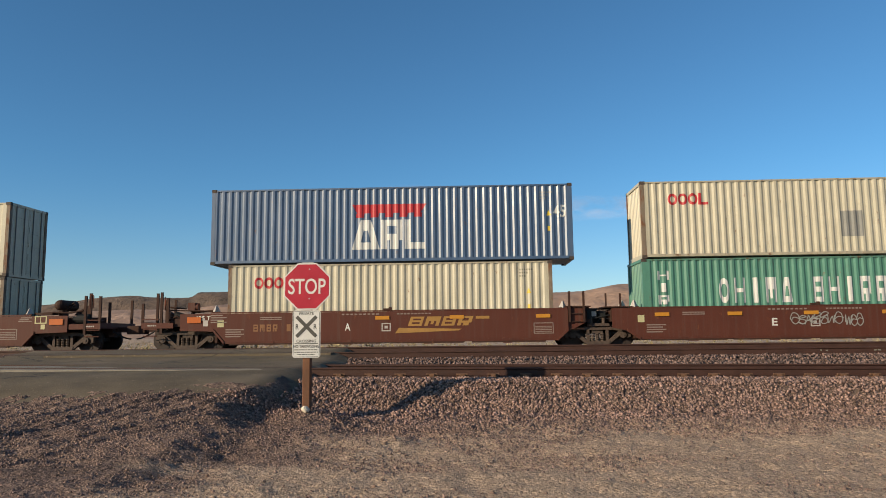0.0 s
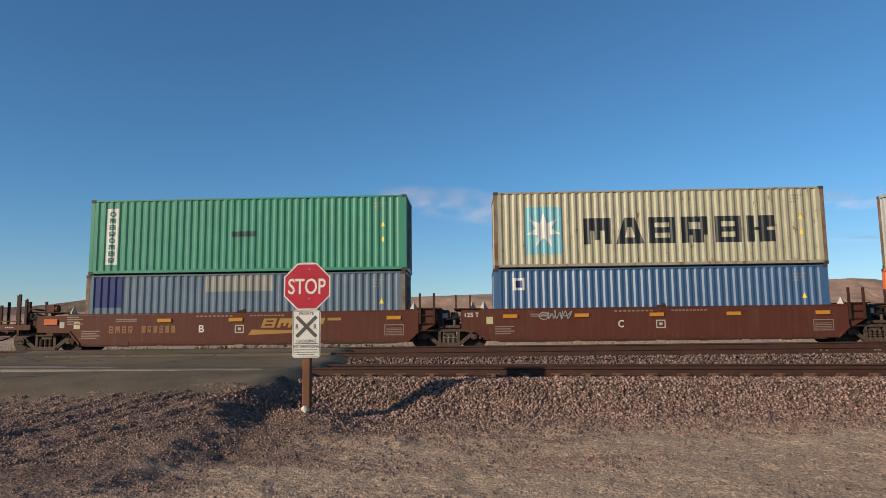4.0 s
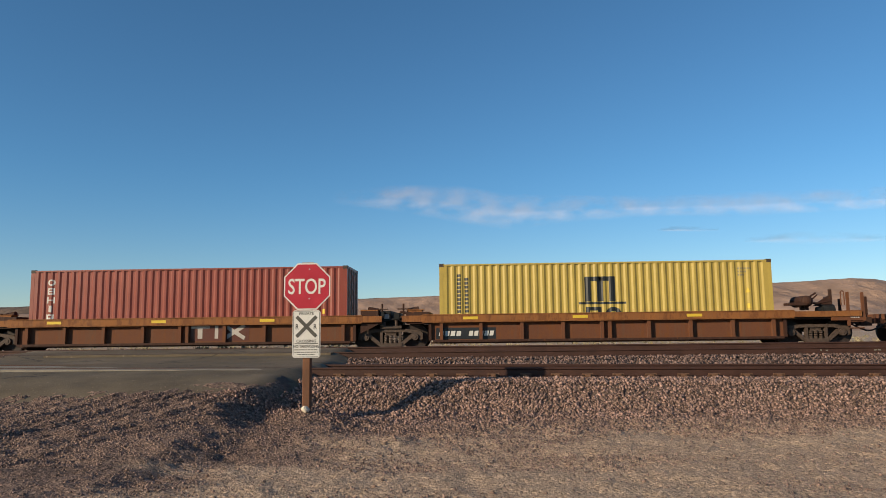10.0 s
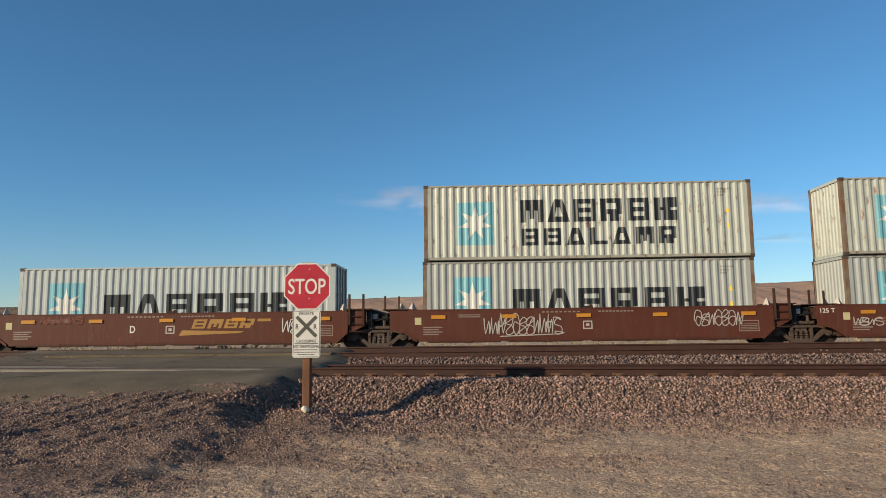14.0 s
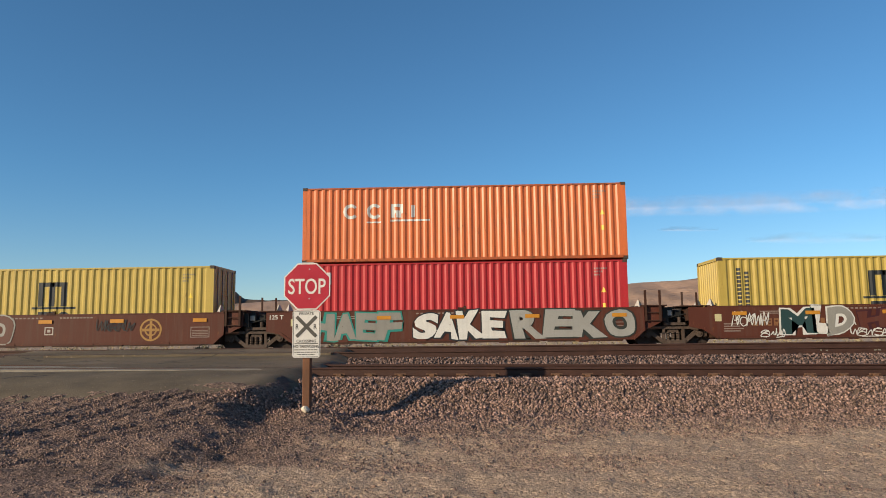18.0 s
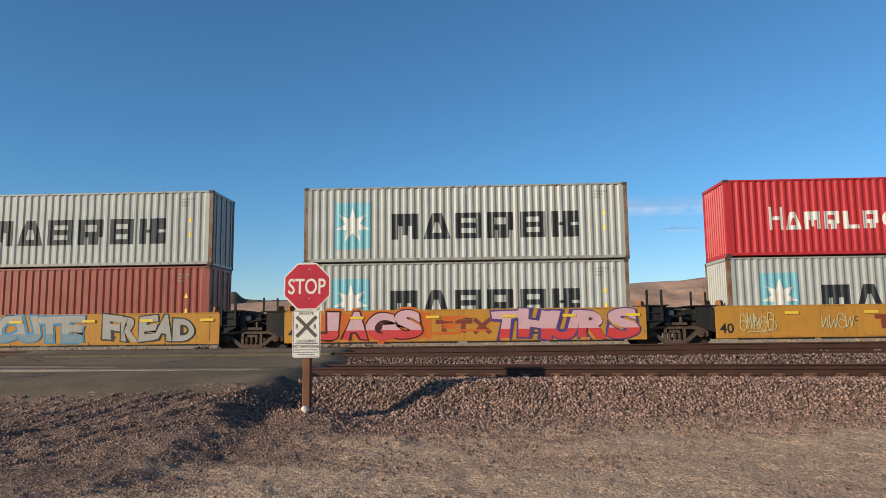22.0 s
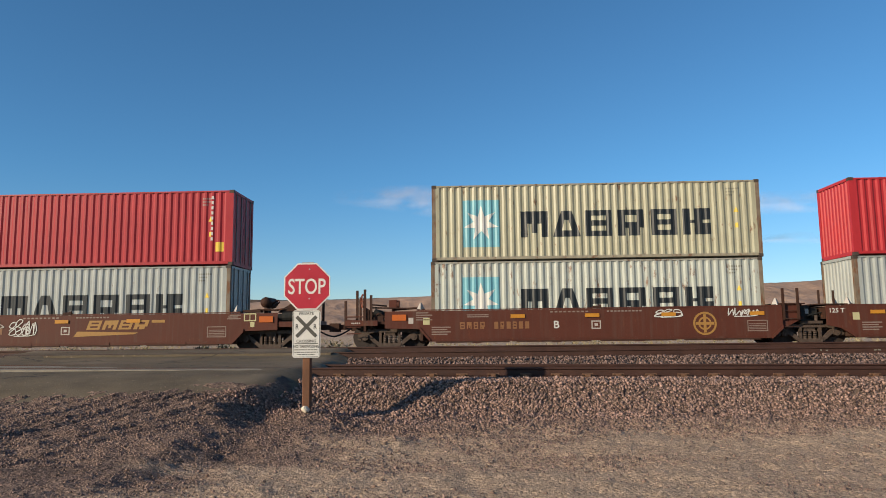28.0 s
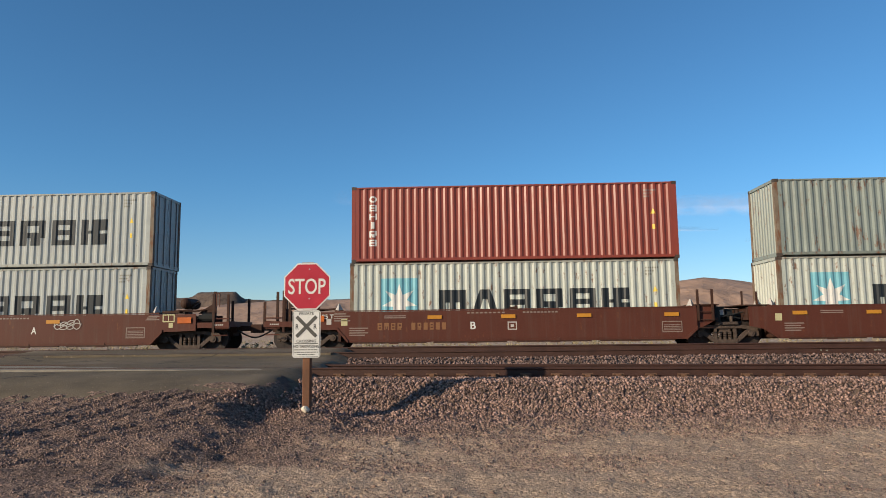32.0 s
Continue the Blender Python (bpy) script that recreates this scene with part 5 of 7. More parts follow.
def paint_fill(wagon, bm, fill, low, level, label):
    """The inside of sprayed letters, in one colour or in two that meet at a level."""
    def half(keep_top):
        def make(out):
            me = bpy.data.meshes.new("cut")
            bm.to_mesh(me)
            out.from_mesh(me)
            bpy.data.meshes.remove(me)
            if low:
                bmesh.ops.bisect_plane(out, geom=out.verts[:] + out.edges[:] + out.faces[:], plane_co=(0, 0, level), plane_no=(0, 0, 1),
                                       clear_inner=keep_top, clear_outer=not keep_top)
        return make
    wag_mark(wagon, "graffiti", fill, half(True), label, layered=True)
    if low:
        wag_mark(wagon, "graffiti", low, half(False), label, layered=True)
    bm.free()


# ---- the train: place of each container stack at the start, wagon kind and its ends, marks, load ----
HC, LO = 2.896, 2.591
J, C = "joint", "coupler"
TRAIN = [
    (-30.09, "brown", J, C, "A", "swoosh", False, LO, "plain", "cream", "plain", "cream", ()),
    (-9.20, "brown", C, J, "A", "swoosh", True, HC, "rings", "cream", "eagle", "blue", ()),
    (6.29, "brown", J, J, "E", "", False, HC, "shipline", "teal", "rings_patch", "cream",
     (("", -.9, .9, .78, 1.22, "silver", "", 5), ("", 1.0, 1.6, .70, 1.2, "silver", "", 6), ("", 2.9, 4.3, .70, 1.2, "silver", "", 7))),
    (21.72, "brown", J, J, "", "swoosh", False, LO, "rings20", "cream", "rings", "cream",
     (("slab", -4.62, -1.22, .33, 1.46, "cobalt", "", 3), ("UEB", -4.40, -1.40, .46, 1.34, "cobalt", "black", 1), ("puff", -4.85, -4.6, .36, .95, "white", "", 81), ("puff", -1.05, -.50, .36, .80, "white", "", 82), ("", -.62, .05, .85, 1.35, "mint", "", 8), ("", -7.0, -5.4, 1.10, 1.42, "white", "", 9), ("", -6.4, -5.55, .38, .85, "white", "", 10), ("leaf", 4.05, 5.35, .5, 1.3, "lemon", "", 61))),
    (37.22, "brown", J, J, "", "", False, LO, "rings", "cream", "rings", "cream",
     (("NEK", -4.7, -1.2, .40, 1.38, "olive", "buff", 1), ("HATE", 1.0, 5.0, .45, 1.40, "olive", "buff", 3), ("flakes", -4.8, -.4, .45, 1.35, "salmon", "", 83), ("flakes", .9, 6.2, .45, 1.35, "oxide", "", 84), ("flakes", -4.8, .6, .40, 1.35, "oxide", "", 85))),
    (52.69, "brown", J, C, "B", "swoosh", True, LO, "rings", "cream", "rings", "cream",
     (("*", -1.1, -.3, .45, 1.3, "buff", "black", 62), ("", 2.3, 4.1, .8, 1.3, "white", "", 11), ("", -4.6, -3.9, 1.0, 1.4, "buff", "", 12))),
    (72.54, "brown", C, J, "B", "swoosh", True, LO, "navy_patch", "slate", "white_column", "green", ()),
    (88.02, "brown", J, J, "C", "", False, LO, "square", "royal", "star", "greywarm", (("", -4.4, -3.3, 1.05, 1.4, "silver", "", 13),)),
    (103.49, "brown", J, J, "D", "swoosh", False, LO, "slant", "orange", "star", "grey", (("", -3.0, -2.0, .95, 1.4, "chalk", "", 14), ("", -2.8, -2.2, .6, .95, "chalk", "", 15))),
    (118.89, "brown", J, J, "", "", False, LO, "plain", "brown", "star", "grey",
     (("*****", -4.6, -.8, .36, 1.40, "silver", "patch", 63), ("flakes", -4.4, -1.0, .5, 1.3, "oxide", "", 86), ("****", 1.5, 4.0, .50, 1.32, "oxide", "buff", 64))),
    (134.37, "brown", J, C, "A", "swoosh", True, HC, "script", "royal", "star", "grey", (("patch", 1.3, 4.0, .45, 1.38, "patch", "", 1), ("", -4.9, -.4, 1.22, 1.45, "chalk", "", 16))),
    (154.22, "ribbed", C, J, "", "", True, HC, "flagword", "red", "", "", ()),
    (169.78, "ribbed", J, J, "", "word", False, HC, "star", "palegrey", "", "", ()),
    (185.33, "ribbed", J, J, "", "word", False, HC, "slab", "maroon", "", "", ()),
    (200.88, "ribbed", J, J, "", "word", False, HC, "tall_column", "brown", "", "", ()),
    (216.52, "ribbed", J, C, "", "", True, HC, "arch", "yellow", "", "", (("", -.9, .0, 1.06, 1.26, "silver", "", 17),)),
    (236.33, "ribbed", C, C, "", "word", True, HC, "square", "brown", "slant", "crimson",
     (("", -5.9, -4.8, .62, .95, "buff", "", 18), ("", -3.0, -1.7, .45, 1.0, "buff", "", 19), ("", .4, 1.5, .50, .95, "buff", "", 20), ("", 3.4, 4.5, .50, .95, "buff", "", 21))),
    (256.14, "brown", C, J, "A", "swoosh", True, HC, "plain", "brown", "", "", (("", -6.4, -5.2, .6, 1.0, "chalk", "", 22), ("", -2.3, -1.9, .6, 1.3, "chalk", "", 23), ("", 3.5, 4.2, 1.1, 1.4, "chalk", "", 24))),
    (271.64, "brown", J, J, "E", "", False, LO, "star", "grey", "", "", (("", .5, 1.8, .85, 1.38, "silver", "", 25), ("", -2.2, -1.6, .55, 1.1, "brown", "", 26))),
    (287.15, "brown", J, J, "D", "swoosh", False, HC, "star", "palegrey", "", "", (("", -5.0, -3.4, 1.1, 1.4, "brown", "", 27), ("", 4.2, 5.6, .65, 1.3, "white", "", 28))),
    (302.62, "brown", J, J, "C", "", False, HC, "star", "grey", "star_two", "greyrust", (("", -3.8, -1.0, .50, 1.35, "chalk", "", 29), ("", 3.8, 5.5, .75, 1.4, "chalk", "", 30))),
    (318.04, "brown", J, C, "B", "swoosh", True, HC, "star", "grey", "star_two", "greyrust", (("**", 3.2, 6.4, .45, 1.35, "mint", "lime", 65), ("", -6.0, -5.0, .7, 1.1, "chalk", "", 31), ("", -1.9, -.7, .55, .95, "chalk", "", 32))),
    (337.90, "brown", C, J, "B", "round", True, LO, "arch", "yellow", "two_panel_pink", "sage", (("", .6, 3.4, 1.05, 1.4, "white", "", 33), ("", 1.1, 2.6, .80, 1.1, "chalk", "", 34))),
    (353.40, "brown", J, J, "C", "round", False, HC, "low_column", "maroon", "two_panel", "sage", (("", -6.1, -.1, .88, 1.36, "white", "", 35), ("", -6.3, -5.2, .5, .85, "white", "", 59))),
    (368.91, "brown", J, J, "D", "round", False, HC, "arch", "yellow", "", "", (("RELO", -5.4, -1.4, .40, 1.40, "oxide", "silver", 3), ("", 1.8, 3.2, .8, 1.3, "black", "", 37))),
    (384.40, "brown", J, J, "", "", False, HC, "square", "red", "lower_rings", "orange", (("HAEF", -5.6, -2.3, .40, 1.36, "grey", "turq", 1), ("SAKE", -1.75, 1.55, .40, 1.40, "white", "black", 4), ("REKO", 1.85, 6.3, .40, 1.38, "silver", "night", 2))),
    (399.89, "brown", J, C, "A", "", True, HC, "arch", "yellow", "", "", (("", -5.75, -4.45, .72, 1.40, "white", "", 38), ("M", -3.95, -2.85, .46, 1.40, "darkgreen", "white", 4), ("L", -2.95, -2.35, .46, 1.38, "white", "white", 5), ("D", -2.35, -1.55, .44, 1.38, "grey", "white", 6), ("", -4.75, -3.95, .34, .66, "white", "", 39), ("", -1.60, .30, .34, .72, "white", "", 31), ("HS", -1.25, .75, .62, 1.26, "oxide", "wine", 2), ("", .95, 1.75, .75, 1.30, "chalk", "", 32), ("", 2.05, 3.80, .42, 1.38, "chalk", "", 40))),
    (419.87, "yellow", C, C, "", "white", True, HC, "arch", "yellow", "arch", "yellow", (("", 2.3, 4.4, .9, 1.2, "chalk", "", 41),)),
    (439.10, "yellow", C, J, "A", "", True, HC, "star", "palegrey", "tall_column", "brown", (("", 3.2, 4.2, .75, 1.15, "black", "", 42), ("", 4.4, 5.4, .9, 1.3, "black", "", 43), ("", -6.0, -4.2, .55, 1.30, "black", "", 44))),
    (454.75, "yellow", J, J, "", "", False, HC, "tall_column", "brown", "star", "grey", (("CORE", -5.65, -2.95, .42, 1.34, "chalk", "wine", 3), ("**", -2.95, -2.05, .55, 1.3, "yellow", "wine", 68), ("CUTE", -1.95, 1.45, .42, 1.38, "silver", "azure", 5, "slateblue"), ("FREAD", 2.2, 5.6, .46, 1.36, "silver", "black", 1))),
    (470.47, "yellow", J, J, "", "brown", False, HC, "star", "grey", "star", "grey", (("lawn", -6.1, -1.2, .36, 1.42, "haze", "", 1), ("@JAGS", -5.5, -1.6, .40, 1.40, "haze", "", 1), ("JAGS", -5.5, -1.6, .40, 1.40, "pink", "wine", 1, "scarlet"), ("shards", -.9, 1.0, .45, 1.3, "haze", "", 87), ("THURS", 1.0, 6.3, .38, 1.42, "pink", "purple", 7, "scarlet"))),
    (486.22, "yellow", J, J, "C", "brown", False, HC, "star", "grey", "flagword", "red", (("", -5.8, -4.6, .55, 1.30, "buff", "", 45), ("", -2.9, -1.8, .60, 1.25, "buff", "", 46), ("BKS", 4.0, 6.0, .36, 1.40, "darkgreen", "white", 4), ("", 1.7, 3.2, .9, 1.35, "black", "", 47))),
    (501.86, "yellow", J, C, "B", "", True, HC, "star", "grey", "arch", "yellow", (("", -6.0, -4.6, .45, 1.35, "brown", "", 48), ("", -1.3, .1, .55, 1.2, "brown", "", 49))),
    (521.77, "brown", C, J, "A", "swoosh", True, HC, "low_column", "maroon", "star", "grey", (("HESIT", -2.2, 1.85, .44, 1.38, "mint", "darkgreen", 1), ("", 2.1, 5.0, 1.05, 1.4, "chalk", "", 50), ("", -5.2, -3.9, .5, 1.3, "silver", "", 51))),
    (537.26, "brown", J, J, "", "", False, HC, "star_high", "greyrust", "flagword", "red", (("flakes", -4.0, .4, .40, .95, "scarlet", "", 88), ("@RF", -3.9, -2.15, .48, 1.32, "chalk", "", 2), ("RF", -3.9, -2.15, .48, 1.32, "pink", "wine", 2, "salmon"), ("@LOE", -1.85, .2, .48, 1.32, "chalk", "", 6), ("LOE", -1.85, .2, .48, 1.32, "azure", "night", 6), ("@POPO", .5, 3.35, .46, 1.22, "lemon", "", 3), ("POPO", .5, 3.3, .52, 1.32, "grape", "chalk", 3))),
    (552.69, "brown", J, J, "D", "swoosh", False, LO, "mixed20", "maroon", "star", "grey", (("lawn", -7.0, .6, .38, 1.40, "lime", "", 1), ("***", -6.4, -2.6, .45, 1.34, "silver", "patch", 76), ("***", -2.1, .3, .45, 1.36, "silver", "patch", 77))),
    (568.22, "brown", J, J, "", "", False, HC, "star", "grey", "star_two", "greyrust", (("***", -1.0, 4.0, .36, 1.40, "white", "black", 78),)),
    (583.70, "brown", J, C, "B", "swoosh", True, HC, "star", "grey", "slant", "crimson", (("", -5.7, -2.6, .95, 1.38, "chalk", "", 52), ("", -2.2, -1.2, .7, 1.3, "white", "", 53))),
    (603.48, "brown", C, J, "B", "round", True, HC, "star", "greyrust", "star", "greywarm", (("", 2.1, 3.0, 1.1, 1.4, "white", "", 54), ("", 4.7, 5.7, 1.1, 1.4, "white", "", 55))),
    (618.93, "brown", J, J, "", "round", False, HC, "star", "grey", "flagword", "red", (("shards", -4.4, 2.6, .42, 1.2, "pink", "", 1), ("SPELS", -2.6, 1.05, .46, 1.38, "amber", "black", 5, "turq"), ("", .5, 1.8, 1.2, 1.42, "white", "", 56), ("", 2.5, 3.4, 1.1, 1.4, "white", "", 57))),
    (634.45, "brown", J, J, "D", "round", False, HC, "star", "palegrey", "star", "palegrey", (("TVH LEAGUE", -5.4, 3.1, .40, 1.36, "olive", "chalk", 1),)),
    (649.91, "brown", J, J, "E", "round", False, HC, "tall_column", "brown", "line", "greywarm", (("TVH LEAGUE", -5.35, 3.3, .40, 1.16, "chalk", "olive", 1), ("", -4.6, -3.6, 1.25, 1.42, "white", "", 58), ("", 4.6, 5.9, 1.05, 1.4, "chalk", "", 59))),
    (665.38, "brown", J, C, "A", "round", True, HC, "star", "grey", "star", "grey", (("", 2.6, 3.6, .9, 1.3, "chalk", "", 60),)),
    (685.20, "brown", C, J, "B", "", True, HC, "star", "greyrust", "tall_column", "brown", ()),
    (700.96, "brown", J, J, "C", "round", False, HC, "star", "greyrust", "two_panel", "sage", ()),
]
LOW_TOPS = (21.72, 37.22)      # stacks whose upper container has the lower height too
TRACK_Y = 27.40
MOVERS = []          # (thing, x, z)

WORD = {"cream": "cream", "blue": "navy blue", "green": "bright green", "teal": "faded green", "slate": "slate blue", "grey": "pale grey", "greywarm": "yellowed grey",
        "greyrust": "rusty grey", "palegrey": "clean grey", "orange": "scuffed orange", "brown": "red-brown", "maroon": "dark maroon", "crimson": "crimson",
        "red": "bright red", "royal": "royal blue", "yellow": "yellow", "sage": "rusty sage"}
SAYS = {"star": "with star panel and lettering", "star_two": "with two rows of lettering", "rings": "with red rings", "arch": "with black arch shapes",
        "flagword": "with white pennant", "two_panel": "with name panel", "plain": "with plain sides"}


def load(style, color, L, H, x, z, seed, where):
    c = container(style, color, L, H, seed)
    size = "" if L > 8 else "short "
    tagged(c, f"{size}{WORD[color]} shipping container {SAYS.get(style, 'with painted marks')}, {where}", "shipping container", "containers on the freight train")
    MOVERS.append((c, x, z))


def build_train():
    for i, (x0, kind, left, right, letter, logo, number, h1, s1, c1, s2, c2, tags) in enumerate(TRAIN):
        mid = x0 + 6.096
        w = well_wagon(kind, left, right)
        tint = {"brown": "oxide-brown", "yellow": "yellow", "ribbed": "rusty ribbed brown"}[kind]
        spray = "with graffiti" if tags else "with faded marks"
        tagged(w, f"{tint} steel well wagon {spray}, on the rails", "railway wagon", "wagons of the freight train")
        if kind == "brown":
            brown_marks(w, letter, logo, number, i, left, right)
            if i % 2:
                wag_mark(w, "load_number", "white", lambda bm: words(bm, "125 T", -7.15, 1.18, .16, .52, .015), "white 125 T stencil", key="t125")
        elif kind == "yellow":
            yellow_marks(w, letter, number, logo, i)
        else:
            ribbed_marks(w, number, logo)
        for (text, a, b, z0, z1, fill, edge, seed, *low) in tags:
            if text in ("patch", "lawn", "pink"):
                def cloud(bm):
                    n_ = 40
                    r = random.Random(len(text))
                    top = [(a + (b - a) * k / n_, z1 - .08 * r.random()) for k in range(n_ + 1)]
                    low = [(a + (b - a) * k / n_, z0 + .12 * r.random()) for k in range(n_ + 1)]
                    for k in range(n_):
                        flat(bm, [low[k], low[k + 1], top[k + 1], top[k]])
                wag_mark(w, "paint_patch", fill, cloud, "rolled-on paint patch", .0012, layered=True)
            else:
                graffiti(w, text, a, b, z0, z1, fill, edge, seed, *low)
        MOVERS.append((w, mid - .06 + (.80 if i == 0 else 0.0), 0.0))
        base = .362 if kind != "ribbed" else .282
        if s1 == "rings20":
            for dx in (-3.067, 3.067):
                load("rings", c1, 6.058, h1, mid + dx - .035, base, i, "in a wagon")
        elif s1 == "mixed20":
            load("low_column", "maroon", 6.058, h1, mid - 3.067 - .035, base, i, "in a wagon")
            load("line", "palegrey", 6.058, h1, mid + 3.067 - .035, base, i, "in a wagon")
        else:
            load(s1, c1, 12.192, h1, mid - .035, base, i, "in a wagon")
        if s2:
            load(s2, c2, 13.716 if s2 == "eagle" else 12.192, LO if x0 in LOW_TOPS else HC, mid + .02, base + h1 + .012, i, "stacked on top")


build_train()


# ---- ground, tracks, road ----
def smooth(a, b, x):
    t = min(1.0, max(0.0, (x - a) / (b - a)))
    return t * t * (3 - 2 * t)


def rail_one(x):
    """Height of the near track's rail tops, which falls gently along it."""
    return -0.10 - 0.0081 * (max(-30.0, min(30.0, x)) - 0.68)


RAIL_TWO, RAIL_TWO_FAR = 0.140, 0.240
Y1, Y2, Y3 = 14.95, 19.10, 27.40
ROAD_L, ROAD_R = -12.6, -3.45
ROAD_PROFILE = ((-40, -1.05), (3.5, -1.02), (6.0, -0.98), (8.0, -0.86), (10.0, -0.60), (11.5, -0.31), (12.6, -0.13), (13.4, -0.08), (15.0, -0.045), (16.6, -0.02), (18.3, 0.13), (20.0, 0.23), (23.0, 0.12), (26.5, -0.01), (29.0, -0.01), (33.0, -0.45), (40.0, -0.9), (4000, -1.0))


def road_z(y):
    return float(np.interp(y, [p_[0] for p_ in ROAD_PROFILE], [p_[1] for p_ in ROAD_PROFILE]))


def road_right(y):
    return ROAD_R + 0.10 * math.sin(y * 0.9) - 0.5 * smooth(12.6, 10.8, y)


def road_left(y):
    return ROAD_L - 0.3 * math.sin(y * 0.7)


BED = ((-4000, -1.0), (9.5, -0.98), (10.9, -0.925), (12.05, -0.856), (12.48, -0.75), (13.03, -0.316), (13.32, -0.308), (13.80, -0.302), (16.3, -0.30), (17.2, -0.17), (17.8, -0.065), (18.6, -0.055), (20.6, 0.02), (22.2, -0.25), (24.5, -0.35), (26.0, -0.2), (29.0, -0.2), (31.5, -0.85), (60, -0.95), (4000, -1.0))


SHOULDER = ((0.0, 0.10, 0.36, 0.72, 2.0, 3.2, 6.0, 40.0), (0.0, 0.05, 0.29, 0.47, 0.58, 0.82, 2.0, 20.0))     # fall of the crossing's side slope


RUTS = ((-1.55, .030), (-.98, .045), (-.42, .030), (0.0, .065), (.24, .060), (.62, .025), (.95, .045), (1.36, .040), (1.9, .035), (2.5, .045), (3.0, .035))


def rut_x(k, y):
    """The line of one wheel rut."""
    return -5.63 - k + 0.62 * (y - 10.0) + 0.05 * math.sin(y * 1.7 + k * 3)


def ground_z(x, y):
    z = float(np.interp(y, [p_[0] for p_ in BED], [p_[1] for p_ in BED]))
    if 12.0 < y < 17.0:
        z += (rail_one(x) + 0.10) * smooth(11.8, 13.0, y) * (1 - smooth(16.2, 17.0, y))
    if -40 < x < 40 and y < 40:
        # the crossing's mound and its shoulders
        edge = max(x - road_right(y), road_left(y) - x)
        if y > 3:
            drop = float(np.interp(edge, SHOULDER[0], SHOULDER[1])) * (0.35 + 0.65 * smooth(10.0, 11.6, y))
            bank = road_z(y) - 0.03 - drop
            if edge > 0.2:
                bank += 0.04 * noise.noise((x * 2.3, y * 2.6, 5.5)) * smooth(0.3, 0.7, edge)
            z = max(z, bank)
        if y < 13.4 and z < -0.25:
            n1 = noise.noise((x * 0.35, y * 0.5, 0.3))
            n2 = noise.noise((x * 1.6, y * 2.2, 4.1))
            n3 = noise.noise((x * 5.0, y * 6.0, 1.7))
            z += (0.05 * n1 + 0.032 * n2 + 0.024 * n3 + 0.017 * noise.noise((x * 8.5, y * 9.5, 6.4))) * smooth(13.6, 12.6, y)
            # wheel ruts that run off the road towards the camera
            worn = smooth(12.0, 11.3, y) * smooth(6.0, 8.0, y)
            for k, deep in RUTS:
                q = (x - rut_x(k, y)) / 0.085
                if abs(q) < 4:
                    z += deep * (0.6 * math.exp(-((abs(q) - 1.7) / .6) ** 2) - math.exp(-q * q)) * worn * (0.7 + 0.6 * noise.noise((y * .8, k * 5, 2.0)))
            # churned heaps at the edge of the wheel tracks
            z += 0.05 * max(0.0, noise.noise((x * 2.2, y * 3.4, 9.0)) - .1) * math.exp(-((x + 3.6 - .9 * (y - 9.3)) / .9) ** 2) * smooth(11.0, 10.0, y)
            # low ridge of loose ballast beyond the toe
            z += 0.06 * math.exp(-((y - 11.2 - 0.25 * math.sin(x * 0.5)) / 0.35) ** 2) * smooth(-2.0, 0.5, x)
    # ballast heaped round the foot of the sign post
    reach = (x + 2.70) ** 2 / .50 + (y - 11.48) ** 2 / .26
    if reach < 6:
        heap = math.exp(-reach)
        z = z * (1 - heap) + max(z, -.612) * heap
    if y > 60:
        z += 0.5 * noise.noise((x * 0.01, y * 0.008, 2.2)) * smooth(60, 200, y)
    return z


def spaced(lo, hi, near_lo, near_hi, step, grow=1.22):
    mid = list(np.arange(near_lo, near_hi + step / 2, step))
    s, a, out = step, near_lo, []
    while a > lo:
        s *= grow
        a -= s
        out.append(max(a, lo))
    b, s, right = near_hi, step, []
    while b < hi:
        s *= grow
        b += s
        right.append(min(b, hi))
    return out[::-1] + mid + right


def sheet(name, xs, ys, height, mat):
    nx, ny = len(xs), len(ys)
    verts = [(x, y, height(x, y)) for y in ys for x in xs]
    faces = [(j * nx + i, j * nx + i + 1, (j + 1) * nx + i + 1, (j + 1) * nx + i) for j in range(ny - 1) for i in range(nx - 1)]
    me = bpy.data.meshes.new(name)
    me.from_pydata(verts, [], faces)
    me.polygons.foreach_set("use_smooth", [True] * len(faces))
    me.materials.append(mat)
    return new(name, me)


